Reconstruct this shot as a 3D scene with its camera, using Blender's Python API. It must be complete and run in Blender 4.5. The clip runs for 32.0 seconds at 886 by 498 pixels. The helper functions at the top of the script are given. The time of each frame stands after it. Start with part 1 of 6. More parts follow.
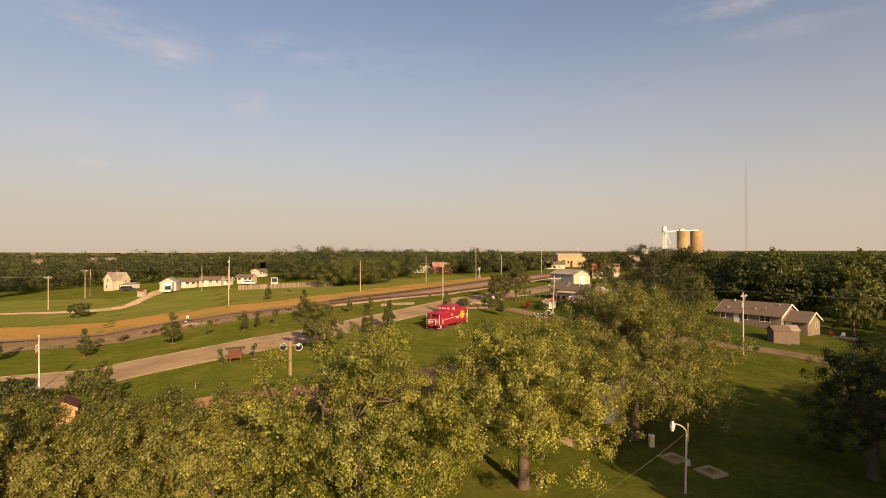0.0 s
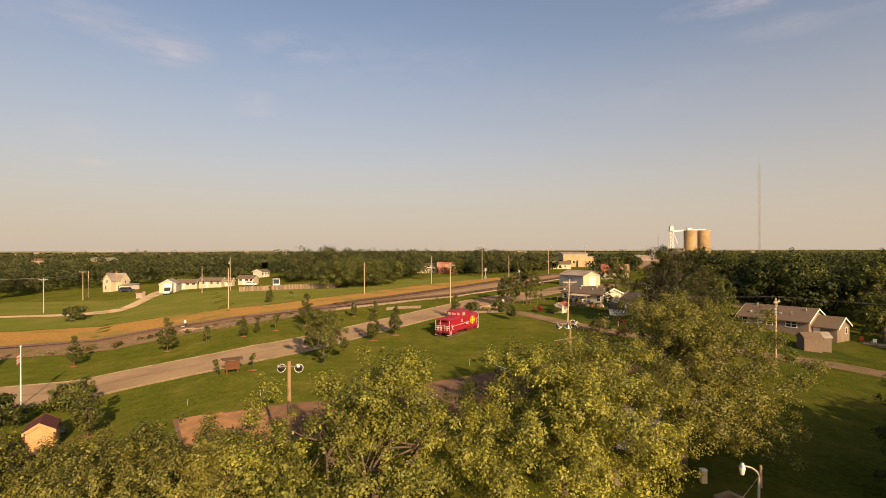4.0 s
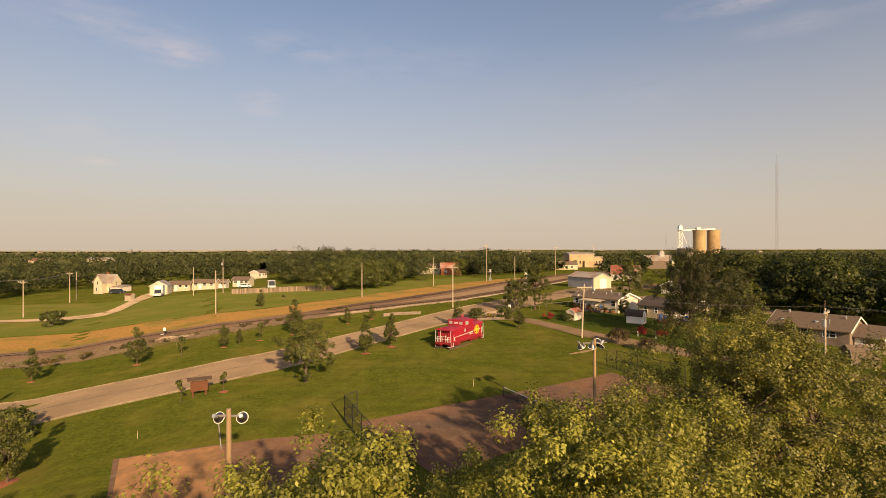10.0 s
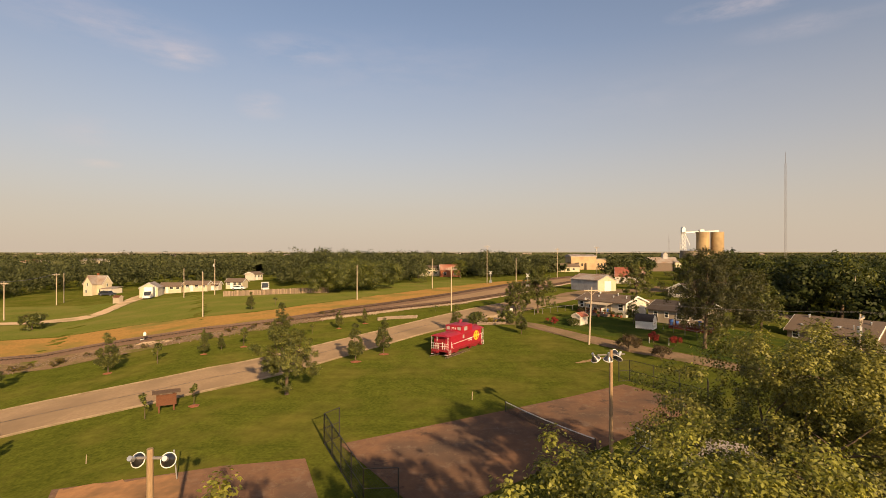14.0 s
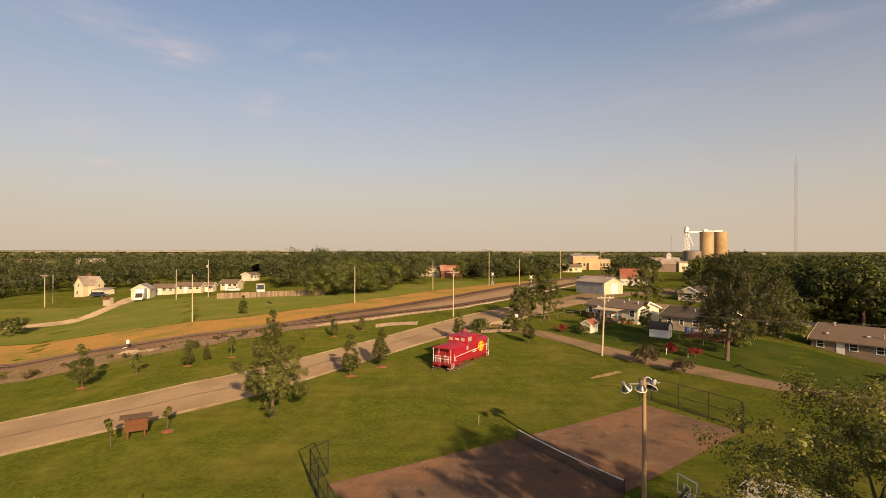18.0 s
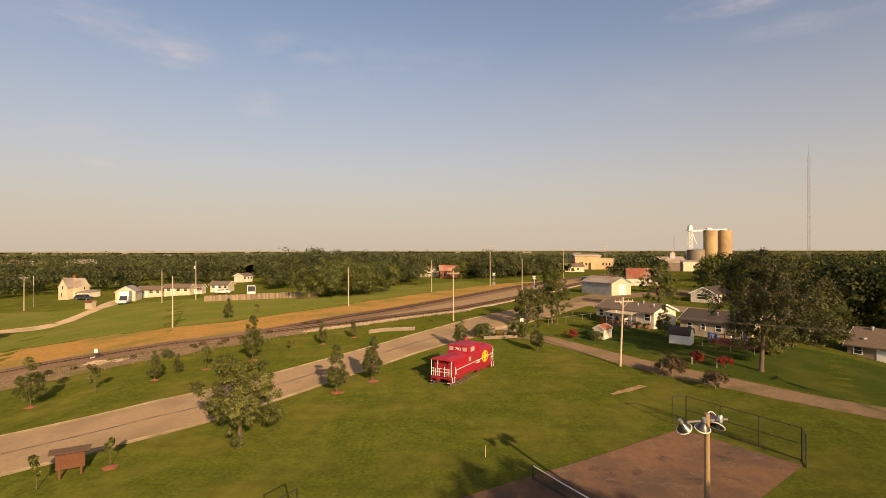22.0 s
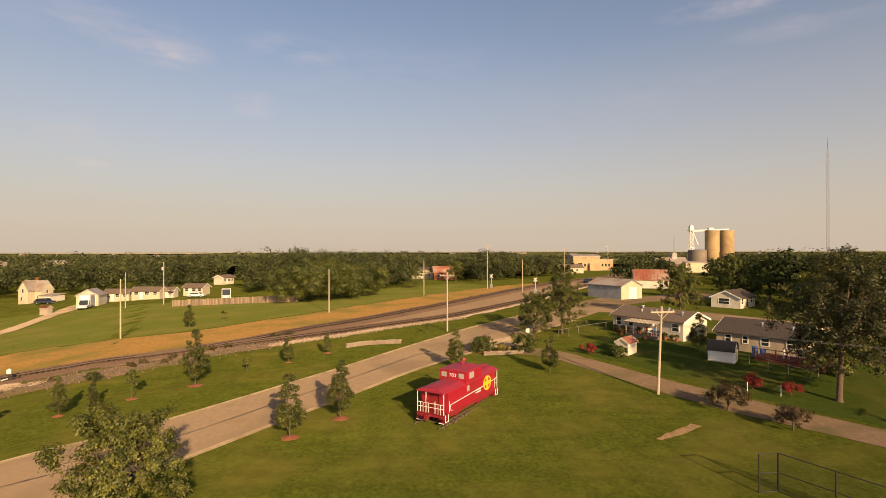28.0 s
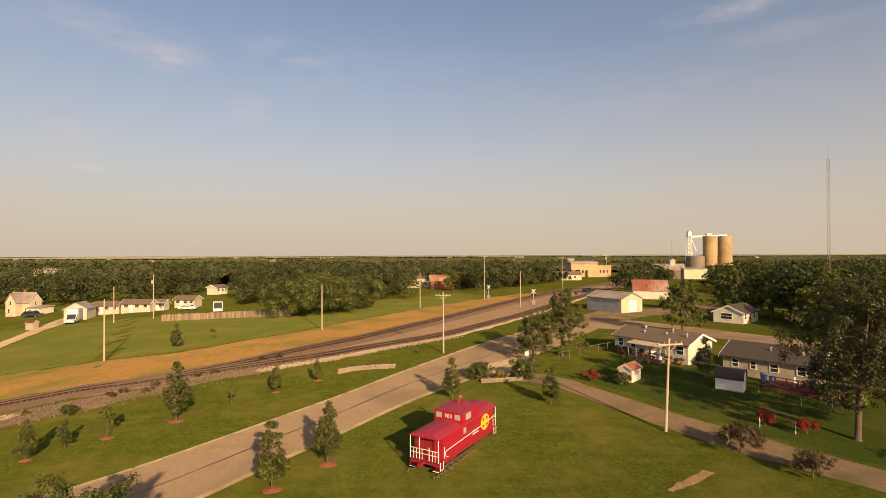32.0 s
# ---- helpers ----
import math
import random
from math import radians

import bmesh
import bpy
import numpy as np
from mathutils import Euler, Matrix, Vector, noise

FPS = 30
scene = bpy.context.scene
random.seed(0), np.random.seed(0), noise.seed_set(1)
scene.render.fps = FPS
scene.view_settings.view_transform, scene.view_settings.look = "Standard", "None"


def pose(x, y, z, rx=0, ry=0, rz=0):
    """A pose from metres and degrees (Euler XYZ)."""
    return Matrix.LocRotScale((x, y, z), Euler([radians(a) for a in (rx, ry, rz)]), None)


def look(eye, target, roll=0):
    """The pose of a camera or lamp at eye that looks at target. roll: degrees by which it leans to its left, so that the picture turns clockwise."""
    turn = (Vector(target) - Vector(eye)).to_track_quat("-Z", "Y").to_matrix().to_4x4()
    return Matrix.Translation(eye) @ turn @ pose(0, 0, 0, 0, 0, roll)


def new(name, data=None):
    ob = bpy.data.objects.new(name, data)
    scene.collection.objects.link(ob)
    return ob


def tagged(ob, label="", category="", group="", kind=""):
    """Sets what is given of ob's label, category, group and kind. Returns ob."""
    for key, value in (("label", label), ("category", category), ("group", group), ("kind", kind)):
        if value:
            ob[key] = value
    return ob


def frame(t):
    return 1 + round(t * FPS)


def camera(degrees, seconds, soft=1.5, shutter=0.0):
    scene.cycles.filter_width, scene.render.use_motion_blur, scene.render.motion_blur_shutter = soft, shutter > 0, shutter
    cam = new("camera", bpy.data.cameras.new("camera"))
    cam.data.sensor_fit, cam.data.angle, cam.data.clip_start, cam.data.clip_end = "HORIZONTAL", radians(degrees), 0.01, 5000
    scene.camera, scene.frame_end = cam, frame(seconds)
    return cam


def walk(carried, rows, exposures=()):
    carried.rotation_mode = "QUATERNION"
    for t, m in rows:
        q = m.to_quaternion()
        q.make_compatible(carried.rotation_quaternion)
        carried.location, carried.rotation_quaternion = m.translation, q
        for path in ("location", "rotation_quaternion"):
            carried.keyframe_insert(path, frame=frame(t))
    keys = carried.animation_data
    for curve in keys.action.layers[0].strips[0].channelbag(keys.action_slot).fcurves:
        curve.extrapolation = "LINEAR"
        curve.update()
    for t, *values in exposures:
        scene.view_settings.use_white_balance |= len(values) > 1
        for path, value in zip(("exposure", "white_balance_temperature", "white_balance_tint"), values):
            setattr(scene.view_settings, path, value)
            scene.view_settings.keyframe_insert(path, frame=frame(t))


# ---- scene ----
cam = camera(82.1, 32.0, 0.9)
PATH = [
    (0, (2.481, 11.230, 14.982), (2.504, 13.230, 14.986), -0.1),
    (1, (2.155, 12.190, 14.914), (2.175, 14.190, 14.916), 0.0),
    (2, (1.826, 13.325, 14.914), (1.844, 15.325, 14.911), -0.1),
    (3, (1.482, 14.746, 15.302), (1.499, 16.746, 15.301), -0.1),
    (3.5, (1.308, 15.455, 15.417), (1.323, 17.455, 15.418), -0.1),
    (5.5, (1.464, 18.392, 15.798), (1.473, 20.392, 15.795), -0.2),
    (6, (1.538, 19.132, 15.855), (1.547, 21.132, 15.854), -0.2),
    (7, (1.589, 20.590, 15.979), (1.595, 22.590, 15.978), -0.2),
    (8, (1.677, 22.057, 16.074), (1.680, 24.057, 16.074), -0.2),
    (9, (1.840, 23.507, 16.053), (1.839, 25.507, 16.052), -0.2),
    (10, (1.853, 25.086, 15.914), (1.850, 27.086, 15.912), -0.1),
    (11, (1.938, 26.678, 15.819), (1.933, 28.678, 15.818), -0.1),
    (12, (2.088, 28.184, 15.624), (2.082, 30.184, 15.626), -0.1),
    (13, (2.178, 29.606, 15.548), (2.172, 31.606, 15.552), -0.1),
    (14, (2.365, 30.849, 15.528), (2.360, 32.849, 15.535), -0.0),
    (14.5, (2.489, 31.492, 15.593), (2.481, 33.492, 15.599), -0.1),
    (16.5, (2.173, 34.161, 16.240), (2.168, 36.161, 16.245), 0.0),
    (17, (2.159, 34.889, 16.281), (2.154, 36.889, 16.283), 0.1),
    (18, (2.019, 36.359, 16.312), (2.014, 38.359, 16.314), 0.1),
    (19, (1.911, 37.912, 16.371), (1.907, 39.912, 16.379), -0.0),
    (20, (1.694, 39.721, 16.346), (1.693, 41.721, 16.351), -0.0),
    (21, (1.846, 41.844, 16.305), (1.844, 43.844, 16.309), -0.2),
    (22, (2.031, 44.215, 16.111), (2.029, 46.215, 16.113), -0.1),
    (23, (2.087, 46.693, 15.925), (2.090, 48.693, 15.926), -0.1),
    (24, (2.168, 49.214, 15.817), (2.174, 51.214, 15.823), -0.0),
    (25, (2.111, 51.566, 15.718), (2.119, 53.566, 15.725), -0.0),
    (25.5, (2.107, 52.660, 15.714), (2.118, 54.660, 15.721), -0.0),
    (27.5, (2.348, 57.201, 15.649), (2.367, 59.201, 15.656), -0.1),
    (28, (2.431, 58.285, 15.684), (2.450, 60.285, 15.690), -0.1),
    (29, (2.499, 59.901, 16.025), (2.524, 61.901, 16.034), -0.1),
    (30, (2.626, 60.688, 16.760), (2.653, 62.688, 16.769), -0.2),
    (30.5, (2.585, 60.942, 17.181), (2.616, 62.942, 17.195), -0.2),
    (31, (2.640, 61.076, 17.623), (2.671, 63.076, 17.637), -0.3),
    (31.5, (2.645, 61.131, 17.956), (2.677, 63.131, 17.974), -0.2),
    (32, (2.690, 61.160, 18.203), (2.720, 63.159, 18.222), -0.2),
]
walk(cam, [(t, look(eye, target, roll)) for t, eye, target, roll in PATH])

# ---- world, sun ----
SUN_AZ, SUN_EL = radians(156.8), radians(21.0)
world = bpy.data.worlds.new("world")
scene.world = world
world.use_nodes = True
wn, wl = world.node_tree.nodes, world.node_tree.links
wn.clear()
w_out, w_bg = wn.new("ShaderNodeOutputWorld"), wn.new("ShaderNodeBackground")
sky = wn.new("ShaderNodeTexSky")
sky.sky_type, sky.sun_disc = "NISHITA", False
sky.sun_elevation, sky.sun_rotation = SUN_EL, SUN_AZ
sky.air_density, sky.dust_density, sky.ozone_density, sky.altitude = 1.0, 0.8, 2.2, 300
w_dir, w_xyz = wn.new("ShaderNodeTexCoord"), wn.new("ShaderNodeSeparateXYZ")
wl.new(w_dir.outputs["Generated"], w_xyz.inputs[0])


def w_mix(fac, a, b, mode="MIX"):
    m = wn.new("ShaderNodeMix")
    m.data_type, m.blend_type = "RGBA", mode
    for sock, v in ((m.inputs[0], fac), (m.inputs[6], a), (m.inputs[7], b)):
        if isinstance(v, (float, tuple)):
            sock.default_value = v
        else:
            wl.new(v, sock)
    return m.outputs[2]


def w_ramp(fac, stops):
    r = wn.new("ShaderNodeValToRGB")
    while len(r.color_ramp.elements) < len(stops):
        r.color_ramp.elements.new(0.5)
    for e, (at, v) in zip(r.color_ramp.elements, stops):
        e.position, e.color = at, (v, v, v, 1)
    wl.new(fac, r.inputs[0])
    return r.outputs[0]


# evening haze towards the horizon and a few thin clouds over the clear sky
SKY_GAIN = 0.075
blue = w_mix(1.0, sky.outputs[0], (SKY_GAIN, SKY_GAIN, SKY_GAIN, 1.0), "MULTIPLY")
haze = w_mix(w_ramp(w_xyz.outputs["Z"], ((0.0, 0.97), (0.075, 0.86), (0.20, 0.55), (0.37, 0.22), (0.64, 0.0))), blue, (0.378, 0.303, 0.232, 1.0))
w_map, w_noise = wn.new("ShaderNodeMapping"), wn.new("ShaderNodeTexNoise")
w_map.inputs["Scale"].default_value, w_map.inputs["Location"].default_value = (3.0, 3.0, 11.0), (0.35, 0.1, 0.2)
wl.new(w_dir.outputs["Generated"], w_map.inputs[0])
wl.new(w_map.outputs[0], w_noise.inputs["Vector"])
w_noise.inputs["Scale"].default_value, w_noise.inputs["Detail"].default_value, w_noise.inputs["Roughness"].default_value = 3.2, 7.0, 0.62
w_wisp = w_ramp(w_noise.outputs["Fac"], ((0.36, 0.0), (0.70, 1.0)))
cloudy = haze
# thin wisps: bearing and height as slopes from due north, width, height, strength, colour
for cx, cz, wx, wz, k, tone in (
    (-0.52, 0.385, 0.075, 0.026, 0.55, (0.50, 0.40, 0.37, 1.0)),
    (-0.66, 0.445, 0.17, 0.040, 0.38, (0.47, 0.38, 0.37, 1.0)),
    (-0.29, 0.395, 0.10, 0.030, 0.35, (0.47, 0.39, 0.38, 1.0)),
    (-0.36, 0.285, 0.05, 0.030, 0.40, (0.49, 0.39, 0.36, 1.0)),
    (-0.70, 0.235, 0.07, 0.030, 0.30, (0.45, 0.36, 0.33, 1.0)),
    (-0.68, 0.172, 0.035, 0.009, 0.60, (0.55, 0.40, 0.32, 1.0)),
    (0.59, 0.484, 0.12, 0.020, 0.55, (0.52, 0.42, 0.40, 1.0)),
    (0.71, 0.445, 0.12, 0.020, 0.28, (0.48, 0.40, 0.39, 1.0)),
    (-0.10, 0.36, 0.34, 0.07, 0.16, (0.43, 0.37, 0.37, 1.0)),
    (0.35, 0.30, 0.30, 0.05, 0.12, (0.42, 0.37, 0.36, 1.0)),
):
    d = Vector((cx, 1.0, cz)).normalized()
    off, stretch, far = wn.new("ShaderNodeVectorMath"), wn.new("ShaderNodeVectorMath"), wn.new("ShaderNodeVectorMath")
    off.operation, stretch.operation, far.operation = "SUBTRACT", "MULTIPLY", "LENGTH"
    off.inputs[1].default_value, stretch.inputs[1].default_value = d, (1 / wx, 0.9 / wx, 1 / wz)
    wl.new(w_dir.outputs["Generated"], off.inputs[0])
    wl.new(off.outputs[0], stretch.inputs[0])
    wl.new(stretch.outputs[0], far.inputs[0])
    veil = w_mix(1.0, w_wisp, w_ramp(far.outputs["Value"], ((0.0, k), (1.0, 0.0))), "MULTIPLY")
    cloudy = w_mix(veil, cloudy, tone)
# the haze is brightest round the low sun
w_dot = wn.new("ShaderNodeVectorMath")
w_dot.operation = "DOT_PRODUCT"
wl.new(w_dir.outputs["Generated"], w_dot.inputs[0])
w_dot.inputs[1].default_value = (math.sin(SUN_AZ) * math.cos(SUN_EL), math.cos(SUN_AZ) * math.cos(SUN_EL), math.sin(SUN_EL))
glow = w_mix(1.0, w_ramp(w_dot.outputs["Value"], ((0.0, 0.0), (0.5, 0.12), (0.8, 0.35), (1.0, 0.6))), (1.0, 0.74, 0.50, 1.0), "MULTIPLY")
cloudy = w_mix(1.0, cloudy, glow, "ADD")
wl.new(cloudy, w_bg.inputs["Color"])
wl.new(w_bg.outputs[0], w_out.inputs["Surface"])

sun = new("sun", bpy.data.lights.new("sun", "SUN"))
sun.data.energy, sun.data.angle, sun.data.color = 4.4, radians(0.6), (1.0, 0.68, 0.36)
to_sun = Vector((math.sin(SUN_AZ) * math.cos(SUN_EL), math.cos(SUN_AZ) * math.cos(SUN_EL), math.sin(SUN_EL)))
sun.matrix_world = look(to_sun * 200, (0, 0, 0))
scene.view_settings.exposure = 0.7

# ---- materials ----
def ramp2(nt, fac, c1, c2, lo=0.3, hi=0.7):
    r = nt.nodes.new("ShaderNodeValToRGB")
    r.color_ramp.elements[0].position, r.color_ramp.elements[1].position = lo, hi
    r.color_ramp.elements[0].color, r.color_ramp.elements[1].color = (*c1, 1), (*c2, 1)
    nt.links.new(fac, r.inputs[0])
    return r.outputs[0]


def noise_of(nt, scale, detail=4.0, rough=0.6, stretch=None):
    n = nt.nodes.new("ShaderNodeTexNoise")
    n.inputs["Scale"].default_value, n.inputs["Detail"].default_value, n.inputs["Roughness"].default_value = scale, detail, rough
    g = nt.nodes.new("ShaderNodeNewGeometry")
    if stretch:
        m = nt.nodes.new("ShaderNodeMapping")
        m.inputs["Scale"].default_value = stretch
        nt.links.new(g.outputs["Position"], m.inputs[0])
        nt.links.new(m.outputs[0], n.inputs["Vector"])
    else:
        nt.links.new(g.outputs["Position"], n.inputs["Vector"])
    return n.outputs["Fac"]


def mix(nt, fac, a, b, mode="MIX"):
    m = nt.nodes.new("ShaderNodeMix")
    m.data_type, m.blend_type = "RGBA", mode
    for sock, v in ((m.inputs[0], fac), (m.inputs[6], a), (m.inputs[7], b)):
        if isinstance(v, (int, float)):
            sock.default_value = v
        elif isinstance(v, tuple):
            sock.default_value = (*v, 1)
        else:
            nt.links.new(v, sock)
    return m.outputs[2]


def paint(name, c1, c2=None, c3=None, fine=8.0, broad=0.4, rough=0.8, bump=0.0, metal=0.0, vary="", stretch=None, spec=0.3, matte=False):
    """c1 and c2 mix at the fine scale, c3 comes in at the broad one. vary: 'object' or 'island' shifts the value piece by piece."""
    m = bpy.data.materials.new(name)
    m.use_nodes = True
    nt = m.node_tree
    b = nt.nodes["Principled BSDF"]
    c2 = c2 or tuple(v * 0.75 for v in c1)
    f = noise_of(nt, fine, 5.0, 0.65, stretch)
    col = ramp2(nt, f, c2, c1, 0.3, 0.65)
    if c3:
        k = noise_of(nt, broad, 3.0, 0.55)
        r = ramp2(nt, k, (0, 0, 0), (1, 1, 1), 0.45, 0.68)
        col = mix(nt, r, col, c3)
    if vary:
        node = nt.nodes.new("ShaderNodeObjectInfo" if vary == "object" else "ShaderNodeNewGeometry")
        out = node.outputs["Random" if vary == "object" else "Random Per Island"]
        v = ramp2(nt, out, (0.62, 0.62, 0.62), (1.25, 1.25, 1.2), 0.0, 1.0)
        col = mix(nt, 1.0, col, v, "MULTIPLY")
    if matte:
        nt.nodes.remove(b)
        b = nt.nodes.new("ShaderNodeBsdfDiffuse")
        b.inputs["Roughness"].default_value = 1.0
        nt.links.new(b.outputs[0], nt.nodes["Material Output"].inputs["Surface"])
        nt.links.new(col, b.inputs["Color"])
    else:
        nt.links.new(col, b.inputs["Base Color"])
        b.inputs["Roughness"].default_value, b.inputs["Metallic"].default_value = rough, metal
        b.inputs["Specular IOR Level"].default_value = spec
    if bump:
        bp = nt.nodes.new("ShaderNodeBump")
        bp.inputs["Strength"].default_value, bp.inputs["Distance"].default_value = bump, 0.05
        nt.links.new(f, bp.inputs["Height"])
        nt.links.new(bp.outputs[0], b.inputs["Normal"])
    return m


def leaf_mat(name, dark, light, trans=0.35, gloss=0.40):
    m = bpy.data.materials.new(name)
    m.use_nodes = True
    nt = m.node_tree
    nt.nodes.clear()
    out = nt.nodes.new("ShaderNodeOutputMaterial")
    g = nt.nodes.new("ShaderNodeNewGeometry")
    col = ramp2(nt, g.outputs["Random Per Island"], dark, light, 0.0, 1.0)
    k = noise_of(nt, 0.35, 2.0, 0.5)
    col = mix(nt, ramp2(nt, k, (0, 0, 0), (0.55, 0.55, 0.55), 0.4, 0.7), col, tuple(v * 0.55 for v in light))
    clump = noise_of(nt, 1.15, 2.0, 0.5)
    col = mix(nt, 1.0, col, ramp2(nt, clump, (0.60, 0.62, 0.64), (1.28, 1.25, 1.20), 0.36, 0.62), "MULTIPLY")
    big = noise_of(nt, 0.085, 2.0, 0.5)
    col = mix(nt, 1.0, col, ramp2(nt, big, (0.74, 0.76, 0.78), (1.30, 1.25, 1.16), 0.36, 0.64), "MULTIPLY")
    d, tr, mx = nt.nodes.new("ShaderNodeBsdfPrincipled"), nt.nodes.new("ShaderNodeBsdfTranslucent"), nt.nodes.new("ShaderNodeMixShader")
    d.inputs["Roughness"].default_value, d.inputs["Specular IOR Level"].default_value = 0.5, gloss
    mx.inputs[0].default_value = trans
    nt.links.new(col, d.inputs["Base Color"])
    nt.links.new(mix(nt, 1.0, col, (1.3, 1.25, 0.55), "MULTIPLY"), tr.inputs["Color"])
    nt.links.new(d.outputs[0], mx.inputs[1])
    nt.links.new(tr.outputs[0], mx.inputs[2])
    nt.links.new(mx.outputs[0], out.inputs["Surface"])
    return m


def grass_mat():
    """Mown lawn: blades, thin and thick patches, faint mowing lanes along the street."""
    m = paint("mown_grass", (0.066, 0.076, 0.012), (0.034, 0.043, 0.008), (0.076, 0.074, 0.016), fine=3.0, broad=0.13, bump=0.8, matte=True)
    nt = m.node_tree
    b = next(n for n in nt.nodes if n.type == "BSDF_DIFFUSE")
    base = b.inputs["Color"].links[0].from_socket
    patch = ramp2(nt, noise_of(nt, 0.55, 6.0, 0.7), (0.82, 0.83, 0.84), (1.15, 1.13, 1.08), 0.36, 0.66)
    col = mix(nt, 1.0, base, patch, "MULTIPLY")
    g, turn = nt.nodes.new("ShaderNodeNewGeometry"), nt.nodes.new("ShaderNodeMapping")
    turn.inputs["Rotation"].default_value, turn.inputs["Scale"].default_value = (0, 0, radians(-55)), (0.05, 0.75, 0.05)
    nt.links.new(g.outputs["Position"], turn.inputs[0])
    lane = nt.nodes.new("ShaderNodeTexNoise")
    lane.inputs["Scale"].default_value, lane.inputs["Detail"].default_value = 1.0, 2.0
    nt.links.new(turn.outputs[0], lane.inputs["Vector"])
    col = mix(nt, 1.0, col, ramp2(nt, lane.outputs["Fac"], (0.95, 0.96, 0.96), (1.05, 1.04, 1.03), 0.40, 0.60), "MULTIPLY")
    straw = ramp2(nt, noise_of(nt, 1.7, 5.0, 0.75), (0, 0, 0), (0.45, 0.45, 0.45), 0.62, 0.72)
    nt.links.new(mix(nt, straw, col, (0.105, 0.092, 0.030)), b.inputs["Color"])
    return m


GRASS = grass_mat()
DRY = paint("dry_grass", (0.225, 0.130, 0.043), (0.150, 0.096, 0.033), (0.105, 0.094, 0.028), fine=1.4, broad=0.10, rough=0.95, bump=0.5, spec=0.1, matte=True)
BALLAST = paint("ballast_stone", (0.150, 0.100, 0.072), (0.075, 0.050, 0.037), (0.105, 0.069, 0.048), fine=5.0, broad=0.18, rough=0.95, bump=0.9, spec=0.1, matte=True)
YARD_STONE = paint("dusty_yard_stone", (0.205, 0.146, 0.096), (0.125, 0.087, 0.058), (0.155, 0.110, 0.072), fine=3.0, broad=0.2, rough=0.95, bump=0.6, matte=True)
PALE_STONE = paint("pale_limestone_chips", (0.38, 0.30, 0.22), (0.23, 0.18, 0.135), (0.29, 0.225, 0.165), fine=3.5, broad=0.3, rough=0.95, bump=0.9, matte=True)
ROAD = paint("worn_chipseal", (0.198, 0.145, 0.096), (0.168, 0.122, 0.081), (0.145, 0.107, 0.073), fine=2.2, broad=0.13, bump=0.15, matte=True)
KERB = paint("worn_kerb_concrete", (0.30, 0.23, 0.15), (0.21, 0.165, 0.11), (0.17, 0.13, 0.08), fine=2.0, broad=0.5, bump=0.15, matte=True)
TAR = paint("tar_seam", (0.07, 0.055, 0.045), (0.045, 0.036, 0.03), (0.11, 0.085, 0.068), fine=2.0, broad=0.6, rough=0.8)
CONCRETE = paint("concrete", (0.44, 0.36, 0.27), (0.34, 0.28, 0.21), (0.30, 0.25, 0.19), fine=3.0, broad=0.4, rough=0.9, bump=0.15)
GRAVEL = paint("gravel_lane", (0.165, 0.116, 0.077), (0.120, 0.085, 0.057), (0.088, 0.076, 0.039), fine=2.2, broad=0.25, rough=0.95, bump=0.4, matte=True)
def court_mat():
    """Worn court paint: red-brown fading to grey, pale scuffs and a web of cracks."""
    m = paint("worn_court_surface", (0.138, 0.080, 0.051), (0.096, 0.059, 0.042), (0.070, 0.051, 0.042), fine=0.9, broad=0.11, bump=0.1, matte=True)
    nt = m.node_tree
    b = next(n for n in nt.nodes if n.type == "BSDF_DIFFUSE")
    base = b.inputs["Color"].links[0].from_socket
    scuff = ramp2(nt, noise_of(nt, 0.7, 8.0, 0.75, (1, 1, 1)), (0, 0, 0), (0.6, 0.6, 0.6), 0.54, 0.70)
    col = mix(nt, scuff, base, (0.155, 0.122, 0.098))
    dirt = ramp2(nt, noise_of(nt, 0.33, 6.0, 0.7), (0, 0, 0), (0.75, 0.75, 0.75), 0.58, 0.66)
    col = mix(nt, dirt, col, (0.045, 0.036, 0.032))
    v = nt.nodes.new("ShaderNodeTexVoronoi")
    v.feature = "DISTANCE_TO_EDGE"
    v.inputs["Scale"].default_value = 0.42
    g = nt.nodes.new("ShaderNodeNewGeometry")
    warp = nt.nodes.new("ShaderNodeTexNoise")
    warp.inputs["Scale"].default_value, warp.inputs["Detail"].default_value = 0.8, 6.0
    nt.links.new(g.outputs["Position"], warp.inputs["Vector"])
    nt.links.new(mix(nt, 0.35, g.outputs["Position"], mix(nt, 1.0, warp.outputs["Color"], (6.0, 6.0, 6.0), "MULTIPLY"), "ADD"), v.inputs["Vector"])
    crack = ramp2(nt, v.outputs["Distance"], (0.3, 0.3, 0.3), (0, 0, 0), 0.0, 0.014)
    nt.links.new(mix(nt, crack, col, (0.17, 0.13, 0.085)), b.inputs["Color"])
    return m


COURT = court_mat()
OCHRE = paint("ochre_stucco", (0.60, 0.36, 0.17), (0.52, 0.31, 0.145), (0.46, 0.28, 0.13), fine=5, broad=0.6, rough=0.9, bump=0.2)
COURT_ORANGE = paint("orange_court_end", (0.235, 0.130, 0.066), (0.170, 0.098, 0.054), (0.120, 0.076, 0.044), fine=1.6, broad=0.35, rough=0.95, bump=0.3, matte=True)
DIRT = paint("bare_dirt", (0.23, 0.155, 0.088), (0.16, 0.11, 0.06), (0.11, 0.09, 0.036), fine=2.5, broad=0.8, rough=0.95, bump=0.4, matte=True)
MULCH = paint("red_mulch", (0.36, 0.13, 0.06), (0.20, 0.07, 0.035), fine=9.0, rough=0.95, bump=0.8)
